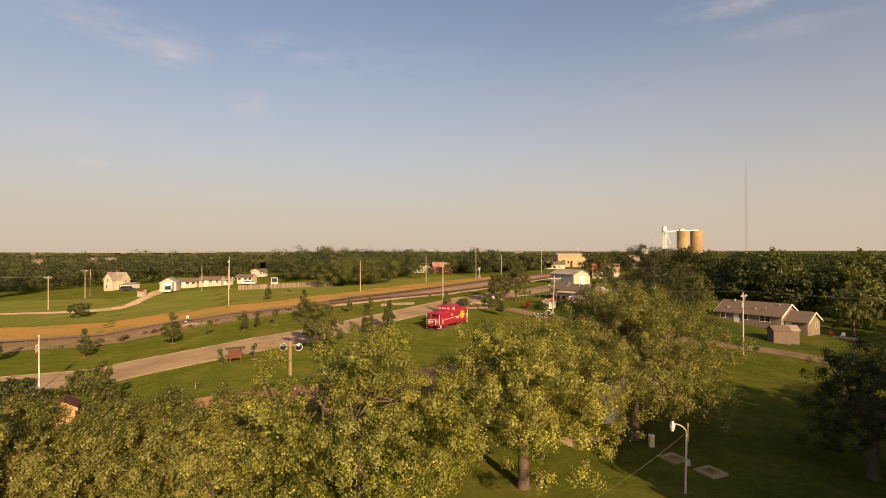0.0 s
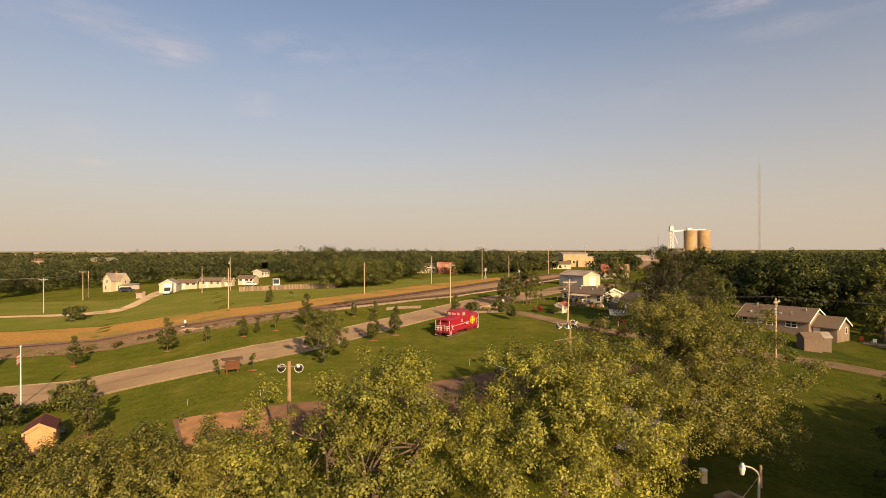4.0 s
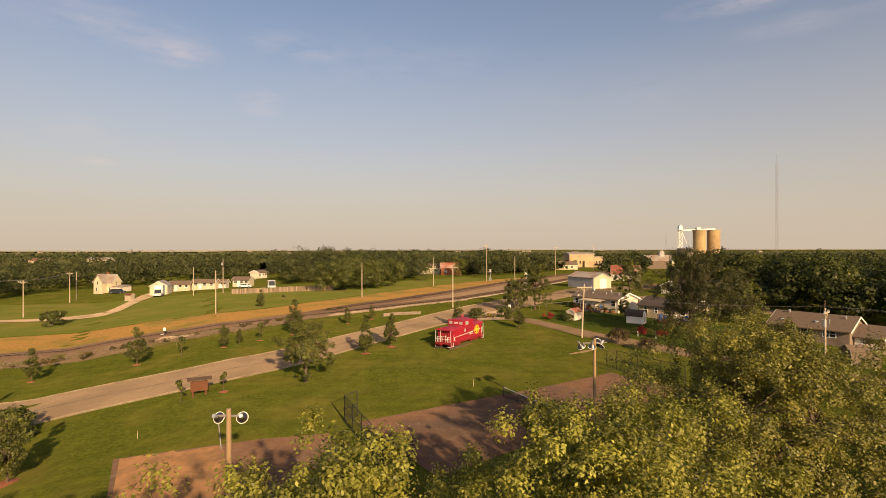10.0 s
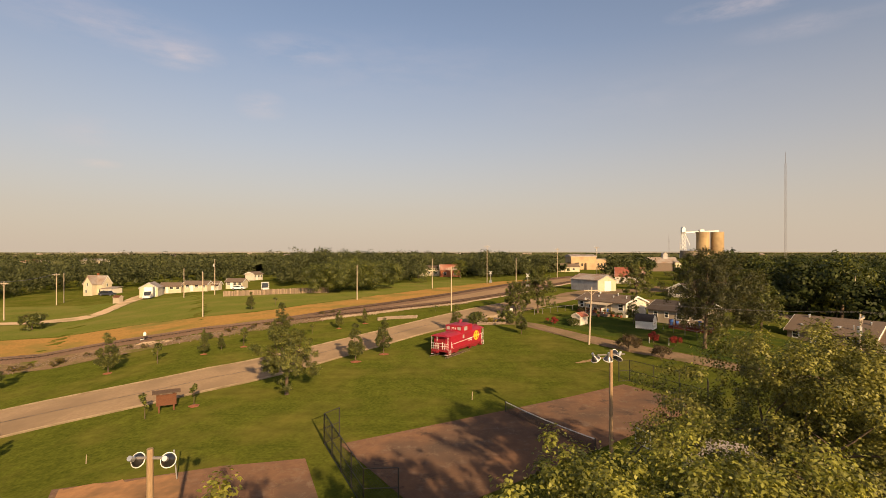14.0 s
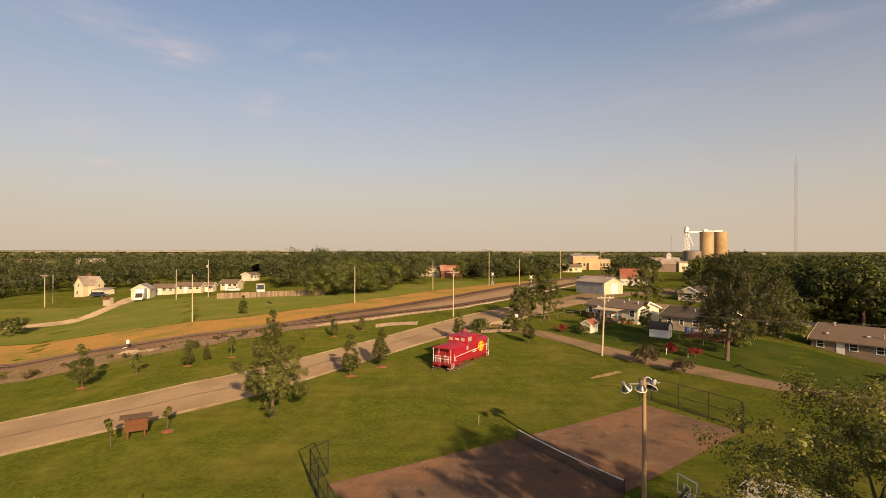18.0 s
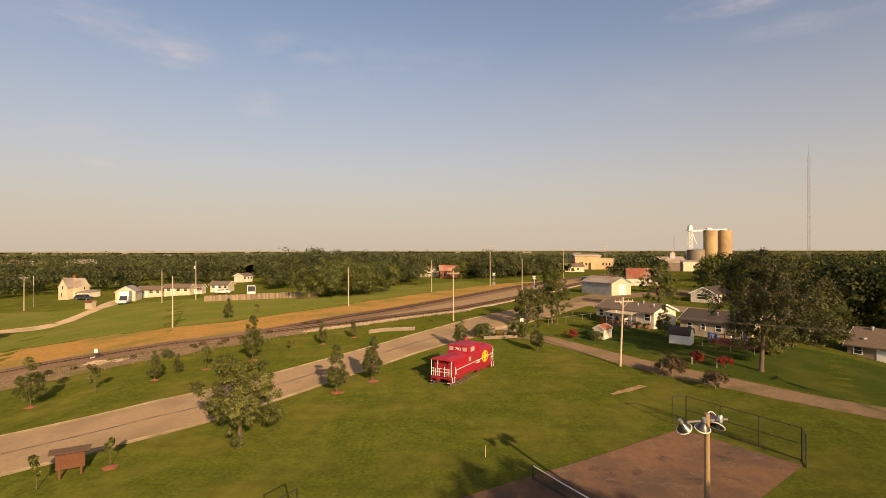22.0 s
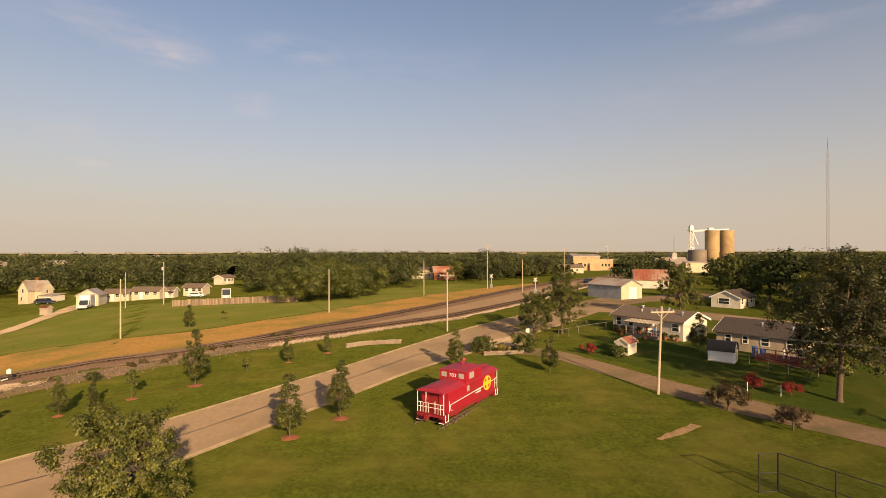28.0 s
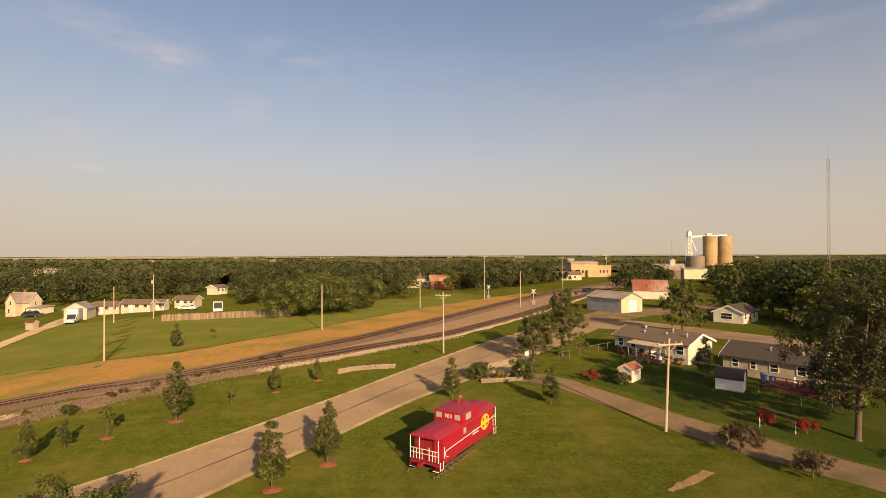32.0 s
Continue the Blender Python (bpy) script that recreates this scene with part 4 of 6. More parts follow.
loose_stones("siding_stones", [(-22.36, 134.58), (-12.5, 140.71), (6.85, 159.57)], 1500, 0.5, 0.075, PALE_STONE, "pale limestone lumps along the siding")

# weeds on the stony bank below the track
WEED = [tree_meshes(0.75, 0.75, 0.03, 420, 0.14, LEAF_WEED, 9, "round", 0.02) for _ in range(3)]
for k in range(26):
    f = rng.uniform(0, 1)
    x, y = -66 + 43 * f + rng.normal(0, 0.9), 107.5 + 33 * f + rng.normal(0, 1.1) - 3.5 * math.sin(f * 3.14)
    plant(WEED[k % 3], x, y, rng.uniform(0.55, 1.3), k * 61, name="weed_clump", label="rusty green weed clump on the stony bank", category="weed", group="bank weeds")


def keep_out(x, y):
    """Open land where no wood stands."""
    tx = np.interp(y, [111, 139, 184, 234, 305, 393, 525], [-82, -27, 4, 29, 71, 124, 199])
    if y < 531 and -16 - 0.06 * (y - 90) < x - tx < 25:
        return True
    for x0, y0, x1, y1 in ((-170, 140, -134, 188), (-161, 187, -122, 253), (-135, 141, -107, 254), (-109, 143, -51, 229), (-47, 127, -1, 185), (21, 80, 76, 195), (-6, 174, 56, 226), (45, 193, 96, 247), (-11, 250, 19, 313), (130, 382, 205, 432), (70, 438, 153, 501), (197, 462, 250, 484)):
        if x0 < x < x1 and y0 < y < y1:
            return True
    if 230 < y < 420 and 0.45 < (x - 3) / (y - 61) < 0.54:
        return True
    if 232 < y < 300 and -0.475 < (x - 3) / (y - 62) < -0.40:
        return True
    return abs(x - (-84)) < 6 and 219 < y < 300


def wood(name, count, area, leaves, size, tall, label, mat=LEAF_FAR):
    ps, ns = [], []
    while len(ps) < count:
        x, y = rng.uniform(area[0], area[2]), rng.uniform(area[1], area[3])
        if keep_out(x, y):
            continue
        h = rng.uniform(*tall)
        r = h * rng.uniform(0.36, 0.52)
        c, rad = lobes_of(h, r, h * 0.02, 8, "round")
        p, n = crown_points(c, rad * 1.28, leaves, 0.16)
        ps.append(p + (x, y, gz(x, y)))
        ns.append(n)
    tagged(put(name, leaf_mesh(name, np.concatenate(ps), np.concatenate(ns), size, mat, 0.8)), label, "trees", kind="stuff")


wood("grove_by_railway", 22, (-39, 190, -10, 215), 2400, 0.38, (8, 12.1), "grove of green trees beside the railway", LEAF_MID)
wood("grove_behind_fence", 48, (-70, 226, -6, 283), 1250, 0.56, (9.8, 16.1), "dense grove of green trees behind the board fence", LEAF_FAR)
wood("grove_west", 30, (-215, 189, -152, 244), 1000, 0.56, (9.2, 13.2), "green trees beyond the farmhouse", LEAF_FAR)
wood("near_wood_west", 400, (-322, 237, -46, 352), 290, 0.80, (7, 17), "green wood behind the houses")
wood("near_wood_middle", 210, (-51, 256, 87, 370), 400, 0.82, (10.3, 14.9), "green wood beyond the railway")
wood("near_wood_east", 250, (86, 186, 301, 360), 320, 0.95, (10.3, 14.9), "dark wood behind the houses", LEAF_DARK)
wood("tall_wood_east", 85, (82, 130, 164, 191), 620, 0.80, (11.5, 16.7), "tall dark trees beyond the ranch house", LEAF_DARK)
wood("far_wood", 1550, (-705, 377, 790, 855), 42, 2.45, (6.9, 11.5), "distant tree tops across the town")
wood("horizon_wood", 850, (-2453, 854, 2607, 2160), 36, 4.1, (5.8, 9.2), "tree line near the horizon, its leaves paled for haze", LEAF_HAZE)


# ---- closed canopy under the far crowns ----
def canopy():
    n_r, n_a = 160, 260
    rr, aa = np.geomspace(265, 2500, n_r), np.radians(np.linspace(-52, 52, n_a))
    verts = []
    for r in rr:
        for a in aa:
            x, y = 3 + r * math.sin(a), 61 + r * math.cos(a)
            far = smooth(200, 700, r)
            d, _ = noise.voronoi(Vector((x / 9.5, y / 9.5, 0.0)))
            lump = noise.noise(Vector((x / 60, y / 60, 3.0)))
            z = (3.7 + 2.5 * lump + 6.9 * (0.62 - d[0]) + rng.uniform(-0.9, 0.9)) * (1 - 0.2 * far)
            open_land = keep_out(x, y) or y < 345
            verts.append((x, y, gz(x, y) + (-3.0 if open_land else max(z, 1.0))))
    faces = [(i * n_a + j, i * n_a + j + 1, (i + 1) * n_a + j + 1, (i + 1) * n_a + j) for i in range(n_r - 1) for j in range(n_a - 1)]
    faces = [f for f in faces if min(verts[k][2] for k in f) > -0.2]
    tagged(put("wood_canopy", mesh_of("wood_canopy", verts, faces, CANOPY, True)), "closed green canopy of the woods round the town", "trees", kind="stuff")


canopy()
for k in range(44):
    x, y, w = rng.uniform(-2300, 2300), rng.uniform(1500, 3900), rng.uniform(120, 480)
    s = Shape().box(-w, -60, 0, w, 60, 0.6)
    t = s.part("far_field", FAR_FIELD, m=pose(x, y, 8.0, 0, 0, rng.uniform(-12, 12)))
    tagged(t, "field near the horizon, greyed with painted haze", "field", "far fields", "structure")
for k in range(20):
    x, y = rng.uniform(-1300, 900), rng.uniform(900, 2100)
    w, h = rng.uniform(7, 14), rng.uniform(1.5, 2.5)
    t = thing("far_building", x, y, 4.0, rng.uniform(-30, 30), "small pale building among distant trees", "building", "far buildings")
    Shape().box(-w / 2, -5, -6, w / 2, 5, h).part("wall", TAN_SIDING, t)
    Shape().prism([(-5.4, h), (5.4, h), (0, h + 2)], -w / 2 - 0.4, w / 2 + 0.4, "x").part("roof", METAL_ROOF, t)


c, rad = lobes_of(1.1, 1.3, 0.02, 12, "round")
p, n = crown_points(c, rad * 1.2, 1500)
t = thing("ornamental_grass", 11.3, 128.7, label="yellow-green ornamental grass behind the stone planter", category="grass clump")
put("blades", leaf_mesh("blades", p, n * (1, 1, 0.2), 0.3, LEAF_STRAW, 0.16), t)

# ---- buildings ----
def window(parent, x, y, z, w, h, face, trim=WHITE):
    """A window on a wall; face: the outward angle in degrees (-90 looks to local -y)."""
    m = pose(x, y, z, 0, 0, face + 90)
    ob = Shape().box(-w / 2 - 0.09, -0.06, -0.09, w / 2 + 0.09, 0.02, 0, m).box(-w / 2 - 0.09, -0.06, h, w / 2 + 0.09, 0.02, h + 0.09, m) \
        .box(-w / 2 - 0.09, -0.06, 0, -w / 2, 0.02, h, m).box(w / 2, -0.06, 0, w / 2 + 0.09, 0.02, h, m).box(-w / 2, -0.045, h / 2 - 0.03, w / 2, 0.02, h / 2 + 0.03, m).part("window", trim, parent)
    Shape().box(-w / 2, -0.025, 0, w / 2, 0.0, h, m).part("pane", GLASS, ob)
    return ob


def door(parent, x, y, w, h, face, mat=WHITE):
    m = pose(x, y, 0.1, 0, 0, face + 90)
    ob = Shape().box(-w / 2, -0.05, 0, w / 2, 0.02, h, m).part("door", mat, parent)
    Shape().box(w * 0.36, -0.09, 1.0, w * 0.42, -0.05, 1.06, m).part("handle", GALV, ob)
    return ob


def gable_house(name, x, y, turn, length, width, wall, rise, wall_mat, roof_mat, label, category="house", eave=0.45, z=None, rooms=(), doors=(), vents=(), trim=WHITE, floor=0.25):
    """Ridge along local x. rooms: windows as (side, along, sill, width, height), side one of front, back, left, right."""
    t = thing(name, x, y, z, turn, label, category)
    l, w = length / 2, width / 2
    Shape().prism([(-w, -1.2), (w, -1.2), (w, wall), (0, wall + rise * 0.985), (-w, wall)], -l, l, "x").part("wall", wall_mat, t)
    th, k = 0.16, rise / w
    rf = Shape()
    for s in (-1, 1):
        rf.prism([(0, wall + rise), (s * (w + eave), wall - eave * k), (s * (w + eave), wall - eave * k + th), (0, wall + rise + th)], -l - eave * 0.7, l + eave * 0.7, "x")
    roof = rf.part("roof", roof_mat, t)
    for e in (-1, 1):
        fa = Shape()
        d0, d1 = sorted((e * (l + eave * 0.7), e * (l + eave * 0.7 + 0.05)))
        for s in (-1, 1):
            fa.prism([(0, wall + rise - 0.1), (s * (w + eave), wall - eave * k - 0.1), (s * (w + eave), wall - eave * k + th), (0, wall + rise + th)], d0, d1, "x")
        fa.part("fascia", trim, t)
    place = {"front": (lambda a: (a, -w), -90), "back": (lambda a: (a, w), 90), "left": (lambda a: (-l, a), 180), "right": (lambda a: (l, a), 0)}
    for side, a, sill, ww, hh in rooms:
        f, ang = place[side]
        window(t, *f(a), sill, ww, hh, ang, trim)
    for side, a, ww, hh, mat in doors:
        f, ang = place[side]
        door(t, *f(a), ww, hh, ang, mat)
    for a, b, h, r in vents:
        zz = wall + rise - abs(b) * k
        Shape().rod((a, b, zz - 0.1), (a, b, zz + h), r, r, 8).rod((a, b, zz + h), (a, b, zz + h + 0.12), r * 1.5, r * 1.2, 8).part("roof_vent", GALV, roof)
    return t


gable_house("bungalow", 38.78, 141.95, -54.8, 10.73, 6.15, 2.32, 1.05, WHITE_SIDING, SHINGLE, "long white bungalow with brown shingle roof",
            rooms=[("front", -4.4, 1.0, 0.75, 0.95), ("front", -2.4, 1.0, 0.65, 0.95), ("front", 4.3, 1.0, 0.9, 1.0), ("right", 0.0, 2.45, 0.5, 0.35)],
            doors=[("front", 1.88, 0.95, 2.05, TAN_SIDING)], vents=[(-1.6, -1.6, 0.35, 0.1), (1.6, -1.5, 0.4, 0.09), (2.0, -0.6, 0.5, 0.1), (4.4, -1.5, 0.55, 0.1), (-2.2, -0.4, 0.4, 0.16)])
gable_house("bungalow", 49.0, 129.6, -49, 9.5, 6.84, 2.2, 1.2, TAN_SIDING, DARK_ROOF, "tan bungalow with dark brown shingle roof",
            rooms=[("front", -3.4, 1.0, 0.6, 0.8), ("front", -1.5, 1.0, 0.5, 0.8), ("front", 0.6, 0.95, 0.75, 0.85), ("front", 3.2, 1.0, 0.75, 0.9)], vents=[(-0.2, -1.6, 0.5, 0.09), (3, -1.8, 0.4, 0.1)])
gable_house("ranch_house", 70.9, 119.5, -54.6, 10.9, 7.5, 2.2, 1.8, RANCH_BRICK, SHINGLE, "long tan brick ranch house with brown roof",
            rooms=[("front", -4.3, 1.05, 0.8, 0.9), ("front", -0.4, 1.05, 0.85, 0.9), ("front", 2.5, 1.05, 0.75, 0.95), ("front", 3.35, 1.05, 0.75, 0.95)], doors=[("front", -1.9, 0.95, 1.95, WHITE)],
            vents=[(-3.6, -0.5, 0.5, 0.14), (-3.9, -2.6, 0.2, 0.22), (0.8, -2.4, 0.2, 0.22), (2.6, -2.6, 0.7, 0.06), (4.2, -1.0, 0.45, 0.1)])
gable_house("house_wing", 76.0, 113.2, -54.6, 3.8, 5.6, 2.25, 1.4, RANCH_BRICK, SHINGLE, "lower gabled wing of the ranch house", "garage", doors=[("front", -0.9, 0.95, 1.95, WHITE)], rooms=[("right", 1.2, 1.0, 0.7, 0.9)])
gable_house("white_cottage", 73.2, 179.7, 41, 8.6, 5.5, 2.1, 1.3, WHITE_SIDING, DARK_ROOF, "white cottage with dark roof beneath trees", eave=0.35, rooms=[("left", 0.3, 0.8, 2.0, 1.1), ("front", -3.2, 0.9, 0.9, 1.1), ("front", 2.0, 0.9, 0.9, 1.1)], doors=[("front", -0.4, 0.9, 1.95, BROWN_WOOD)])




def warehouse(name, x, y, turn, length, width, wall, rise, wall_mat, end_mat, roof_mat, label, doors=(), category="warehouse", ribs=True):
    """A metal shed, its ridge along local x, the gable at +x in another colour."""
    t = gable_house(name, x, y, turn, length, width, wall, rise, wall_mat, roof_mat, label, category, eave=0.25, trim=GALV)
    l, w = length / 2, width / 2
    Shape().prism([(-w, -1), (w, -1), (w, wall), (0, wall + rise * 0.98), (-w, wall)], l + 0.004, l + 0.03, "x").part("gable_wall", end_mat, t)
    for a, ww, hh, mat in doors:
        Shape().box(l + 0.03, a - ww / 2, 0, l + 0.1, a + ww / 2, hh).part("sliding_door", mat, t)
    if ribs:
        rib = Shape().prism([(-w - 0.2, wall + 0.1), (0, wall + rise + 0.14), (0, wall + rise + 0.2), (-w - 0.2, wall + 0.17)], -0.04, 0.04, "x").mesh("roof_rib", roof_mat)
        for a in np.arange(-l, l + 0.1, 1.0):
            put("roof_rib", rib, t, m=pose(a, 0, 0))
    return t


# sunlight on the shed's gable end is put into its cream colour
warehouse("metal_shed", 52.8, 203.5, -61.7, 10.8, 7.1, 3.2, 1.4, GREY_SIDING, CREAM, METAL_ROOF, "grey metal shed with weathered roof, gable end creamed for sunlight", [(0.3, 2.6, 2.9, WHITE)])
warehouse("storehouse", 79.3, 242.3, -18.3, 10.0, 9.7, 2.6, 2.9, WHITE_SIDING, WHITE_SIDING, RUST_ROOF, "long storehouse with rusty red metal roof")
warehouse("garage", -104.6, 216.6, -77, 5.6, 5.2, 2.9, 1.5, WHITE_SIDING, CREAM, METAL_ROOF, "large cream metal garage with open truck bay", [(0.4, 3.2, 3.0, WHITE)], "garage")


def farmhouse():
    t = gable_house("farmhouse", -142.5, 243.2, -11, 11.9, 6.4, 5.0, 3.4, CREAM, METAL_ROOF, "two-storey cream farmhouse with cross gables", rooms=[("front", -4.4, 1.0, 0.9, 1.5), ("front", -4.4, 3.4, 0.9, 1.3), ("front", 4.4, 1.0, 0.9, 1.5), ("right", 0, 1.0, 0.9, 1.5), ("right", 0, 3.6, 0.9, 1.3)])
    Shape().prism([(-2.6, -1), (2.6, -1), (2.6, 5.0), (0, 8.2), (-2.6, 5.0)], -6.6, 0, "y").part("cross_gable", CREAM, t)
    r = Shape()
    for s in (-1, 1):
        r.prism([(0, 8.3), (s * 3.0, 4.6), (s * 3.0, 4.8), (0, 8.5)], -6.9, 0, "y")
    r.part("cross_roof", METAL_ROOF, t)
    window(t, -0.8, -6.6, 1.0, 0.9, 1.5, -90)
    window(t, 0, -6.6, 4.0, 0.9, 1.4, -90)
    Shape().box(-0.5, 0, 8.0, 0.4, 0.7, 9.6).part("chimney", ORANGE_BRICK, t)
    Shape().box(6.0, -4.6, -1, 13, 2.5, 2.8).part("side_room", WHITE_SIDING, t)
    Shape().prism([(-5.0, 2.75), (2.9, 3.3), (2.9, 3.45), (-5.0, 2.9)], 5.9, 13.3, "x").part("side_roof", METAL_ROOF, t)
    window(t, 8.2, -4.6, 1.0, 1.2, 1.1, -90)
    window(t, 11, -4.6, 1.0, 1.2, 1.1, -90)
    t.scale = (0.78, 0.74, 0.92)
    return t


farmhouse()
for x, y, turn, l, w, h, wm, rm, label in (
    (-101.4, 225.3, -0.3, 7.2, 3.4, 2.4, CREAM, SHINGLE, "cream mobile home with brown roof"),
    (-91.4, 224.3, -0.3, 7.8, 3.4, 2.4, CREAM, SHINGLE, "cream mobile home with brown roof"),
    (-85.9, 227.1, -0.3, 3, 2.7, 2.0, WHITE_SIDING, SHINGLE, "small white outbuilding beside the mobile homes"),
    (-80, 232.8, -5.9, 6, 3.9, 2.4, CREAM, SHINGLE, "cream house with brown roof behind the fence"),
    (-93.5, 287, 70, 5.6, 4.6, 2.7, WHITE_SIDING, SHINGLE, "pale gabled house at the edge of the wood"),
    (-251, 400, -4, 13, 8, 7.6, CREAM, METAL_ROOF, "tall pale building rising over the wood"),
    (-299, 405, -4, 11, 8, 6.8, TAN_SIDING, RUST_ROOF, "tan building rising over the wood"),
    (-6.9, 319.4, -2, 12, 6.3, 4.2, CREAM, SHINGLE, "pale house among far trees"),
):
    gable_house("mobile_home", x, y, turn, l, w, h, 0.9, wm, rm, label, "house", rooms=[("front", -l * 0.33, 1.3, 1.1, 0.8), ("front", l * 0.05, 1.3, 1.1, 0.8), ("front", l * 0.34, 1.3, 1.0, 0.8)], doors=[("front", -l * 0.15, 0.9, 2.0, WHITE)])
gable_house("brick_house", 5.2, 306.6, 5.1, 9, 6.5, 3.4, 2.2, ORANGE_BRICK, RUST_ROOF, "orange brick house with red roof beyond the railway", rooms=[("front", -2.5, 1.0, 1.1, 1.2), ("front", 2.2, 1.0, 1.1, 1.2)])
gable_house("white_house", 34.5, 359.4, -2, 14, 6.3, 3.2, 2.2, WHITE_SIDING, SHINGLE, "white house among far trees")
gable_house("small_house", 92.2, 407.2, 6.6, 15.9, 6.3, 3.4, 1.8, CREAM, SHINGLE, "low cream house along the far road", rooms=[("front", -4, 1.2, 1.4, 1.2), ("front", 4, 1.2, 1.4, 1.2)])


def school():
    t = thing("brick_hall", 122.37, 457.61, 0, 6, "large tan brick hall with pale flat roof", "building")
    Shape().box(-24, -9, 0, 8, 14, 11.5).part("hall_wall", BRICK, t)
    Shape().box(8, -9, 0, 24, 12, 9).part("wing_wall", BRICK, t)
    Shape().prism([(-10, 11.4), (14.8, 11.4), (14.8, 12.2), (2, 13.6), (-10, 12.2)], -25, 8.6, "x").part("roof", METAL_ROOF, t)
    Shape().box(7.6, -9.6, 9, 24.6, 12.6, 9.6).part("wing_roof", CONCRETE, t)
    Shape().box(-6, -14, 0, 8, -9, 6).part("porch", BRICK, t)
    for a in (-20, -15, -10, 11, 15, 19):
        window(t, a, -9, 3.4, 2.2, 2.2, -90, TAN_SIDING)
    t.scale = (0.67, 0.6, 0.92)
    return t


school()
warehouse("cream_store", 183.5, 416, -2.1, 14, 7.8, 6.0, 0.8, CREAM, CREAM, METAL_ROOF, "cream block store below the grain bins", (), "building", False)
warehouse("grey_mill_shed", 167.6, 420.1, -2.1, 19, 9.4, 5.5, 3.6, WEATHERED, WEATHERED, METAL_ROOF, "brown mill shed with pale metal roof by the elevator", (), "building")
t = thing("head_house", 170.5, 420.1, 0, -2.1, "small pale metal head house on the mill roof", "building")
Shape().box(-1.6, -1.6, 7.4, 1.6, 1.6, 11.2).part("wall", GREY_SIDING, t)
Shape().prism([(-1.8, 11.2), (1.8, 11.2), (0, 12.4)], -1.8, 1.8).part("roof", METAL_ROOF, t)


# ---- grain elevator ----
def cylinder_bin(name, x, y, r, h, cone, mat, label, z=0.0, hoops=0):
    t = thing(name, x, y, z, label=label, category="silo", group="grain elevator")
    Shape().rod((0, 0, -1), (0, 0, h), r, r, 40).part("wall", mat, t, soft=False)
    if cone:
        Shape().rod((0, 0, h), (0, 0, h + cone), r * 1.03, 0.6, 40).part("roof", GALV, t)
    else:
        Shape().rod((0, 0, h), (0, 0, h + 0.6), r * 1.02, r * 1.02, 40).part("roof", CONCRETE, t)
    for k in range(hoops):
        Shape().rod((0, 0, h * (k + 0.5) / hoops), (0, 0, h * (k + 0.5) / hoops + 0.25), r * 1.012, r * 1.012, 40).part("hoop", mat, t)
    return t


cylinder_bin("concrete_silo", 227.37, 474.15, 4.6, 27.3, 0, SILO, "tall tan concrete grain silo with weather stains", hoops=6)
cylinder_bin("concrete_silo", 240.68, 475.54, 4.6, 27.3, 0, SILO, "tall tan concrete grain silo with weather stains", hoops=6)
cylinder_bin("grain_bin", 212.73, 469.2, 6.0, 13.6, 0.9, DULL_METAL, "round galvanised grain bin with conical roof", hoops=8)


def leg_tower():
    t = thing("elevator_leg", 211.37, 476.46, 0, label="white steel lattice grain leg with conveyor", category="elevator tower")
    h = 31.0
    for sx in (-1.4, 1.4):
        for sy in (-1.4, 1.4):
            Shape().bar((sx * 1.6, sy * 1.6, 0), (sx * 0.6, sy * 0.6, h - 3), 0.3).part("post", WHITE, t)
    s = Shape()
    for k in range(9):
        z0, z1 = k * 3.1, (k + 1) * 3.1
        f0, f1 = 2.24 - 1.4 * z0 / h, 2.24 - 1.4 * z1 / h
        for a, b in (((-1, -1), (1, -1)), ((1, -1), (1, 1)), ((1, 1), (-1, 1)), ((-1, 1), (-1, -1))):
            s.bar((a[0] * f0, a[1] * f0, z0), (b[0] * f1, b[1] * f1, z1), 0.18)
            s.bar((a[0] * f1, a[1] * f1, z1), (b[0] * f1, b[1] * f1, z1), 0.18)
    s.part("bracing", WHITE, t)
    Shape().box(-1.3, -1.3, h - 3, 1.3, 1.3, h - 0.6).prism([(-1.3, h - 0.6), (1.3, h - 0.6), (0.5, h + 0.6), (-0.5, h + 0.6)], -1.3, 1.3).part("head_house", WHITE, t)
    Shape().box(-2, -2, h - 3.4, 2, 2, h - 3.1).part("platform", WHITE, t)
    Shape().bar((1, 0, h - 3.6), (27, 0, 28.4), 0.9, 1.1).part("conveyor", WHITE, t)
    Shape().box(12.2, -1.6, 28.0, 15.4, 1.6, 29.6).part("conveyor_head", WHITE, t)
    Shape().rod((0.8, 0, h - 3), (4.6, -1, 17.5), 0.28, 0.28).part("spout", WHITE, t)
    return t


leg_tower()


def mast(name, x, y, h, w, label):
    t = thing(name, x, y, 0, label=label, category="radio mast")
    a = [(w * math.cos(k * 2.094), w * math.sin(k * 2.094)) for k in range(3)]
    for p in a:
        Shape().bar((*p, 0), (*p, h), 0.05).part("post", MAST, t)
    s = Shape()
    for k in range(int(h / 1.2)):
        for i in range(3):
            s.bar((*a[i], k * 1.2), (*a[(i + 1) % 3], (k + 1) * 1.2), 0.025)
    s.part("bracing", MAST, t)
    Shape().rod((0, 0, h), (0, 0, h + 4), 0.06, 0.04).part("antenna", MAST, t)
    return t


mast("radio_mast", 141.34, 238.23, 44.5, 0.42, "slender tall lattice radio mast")
mast("far_mast", 231.9, 551.52, 24, 0.6, "thin distant lattice mast")


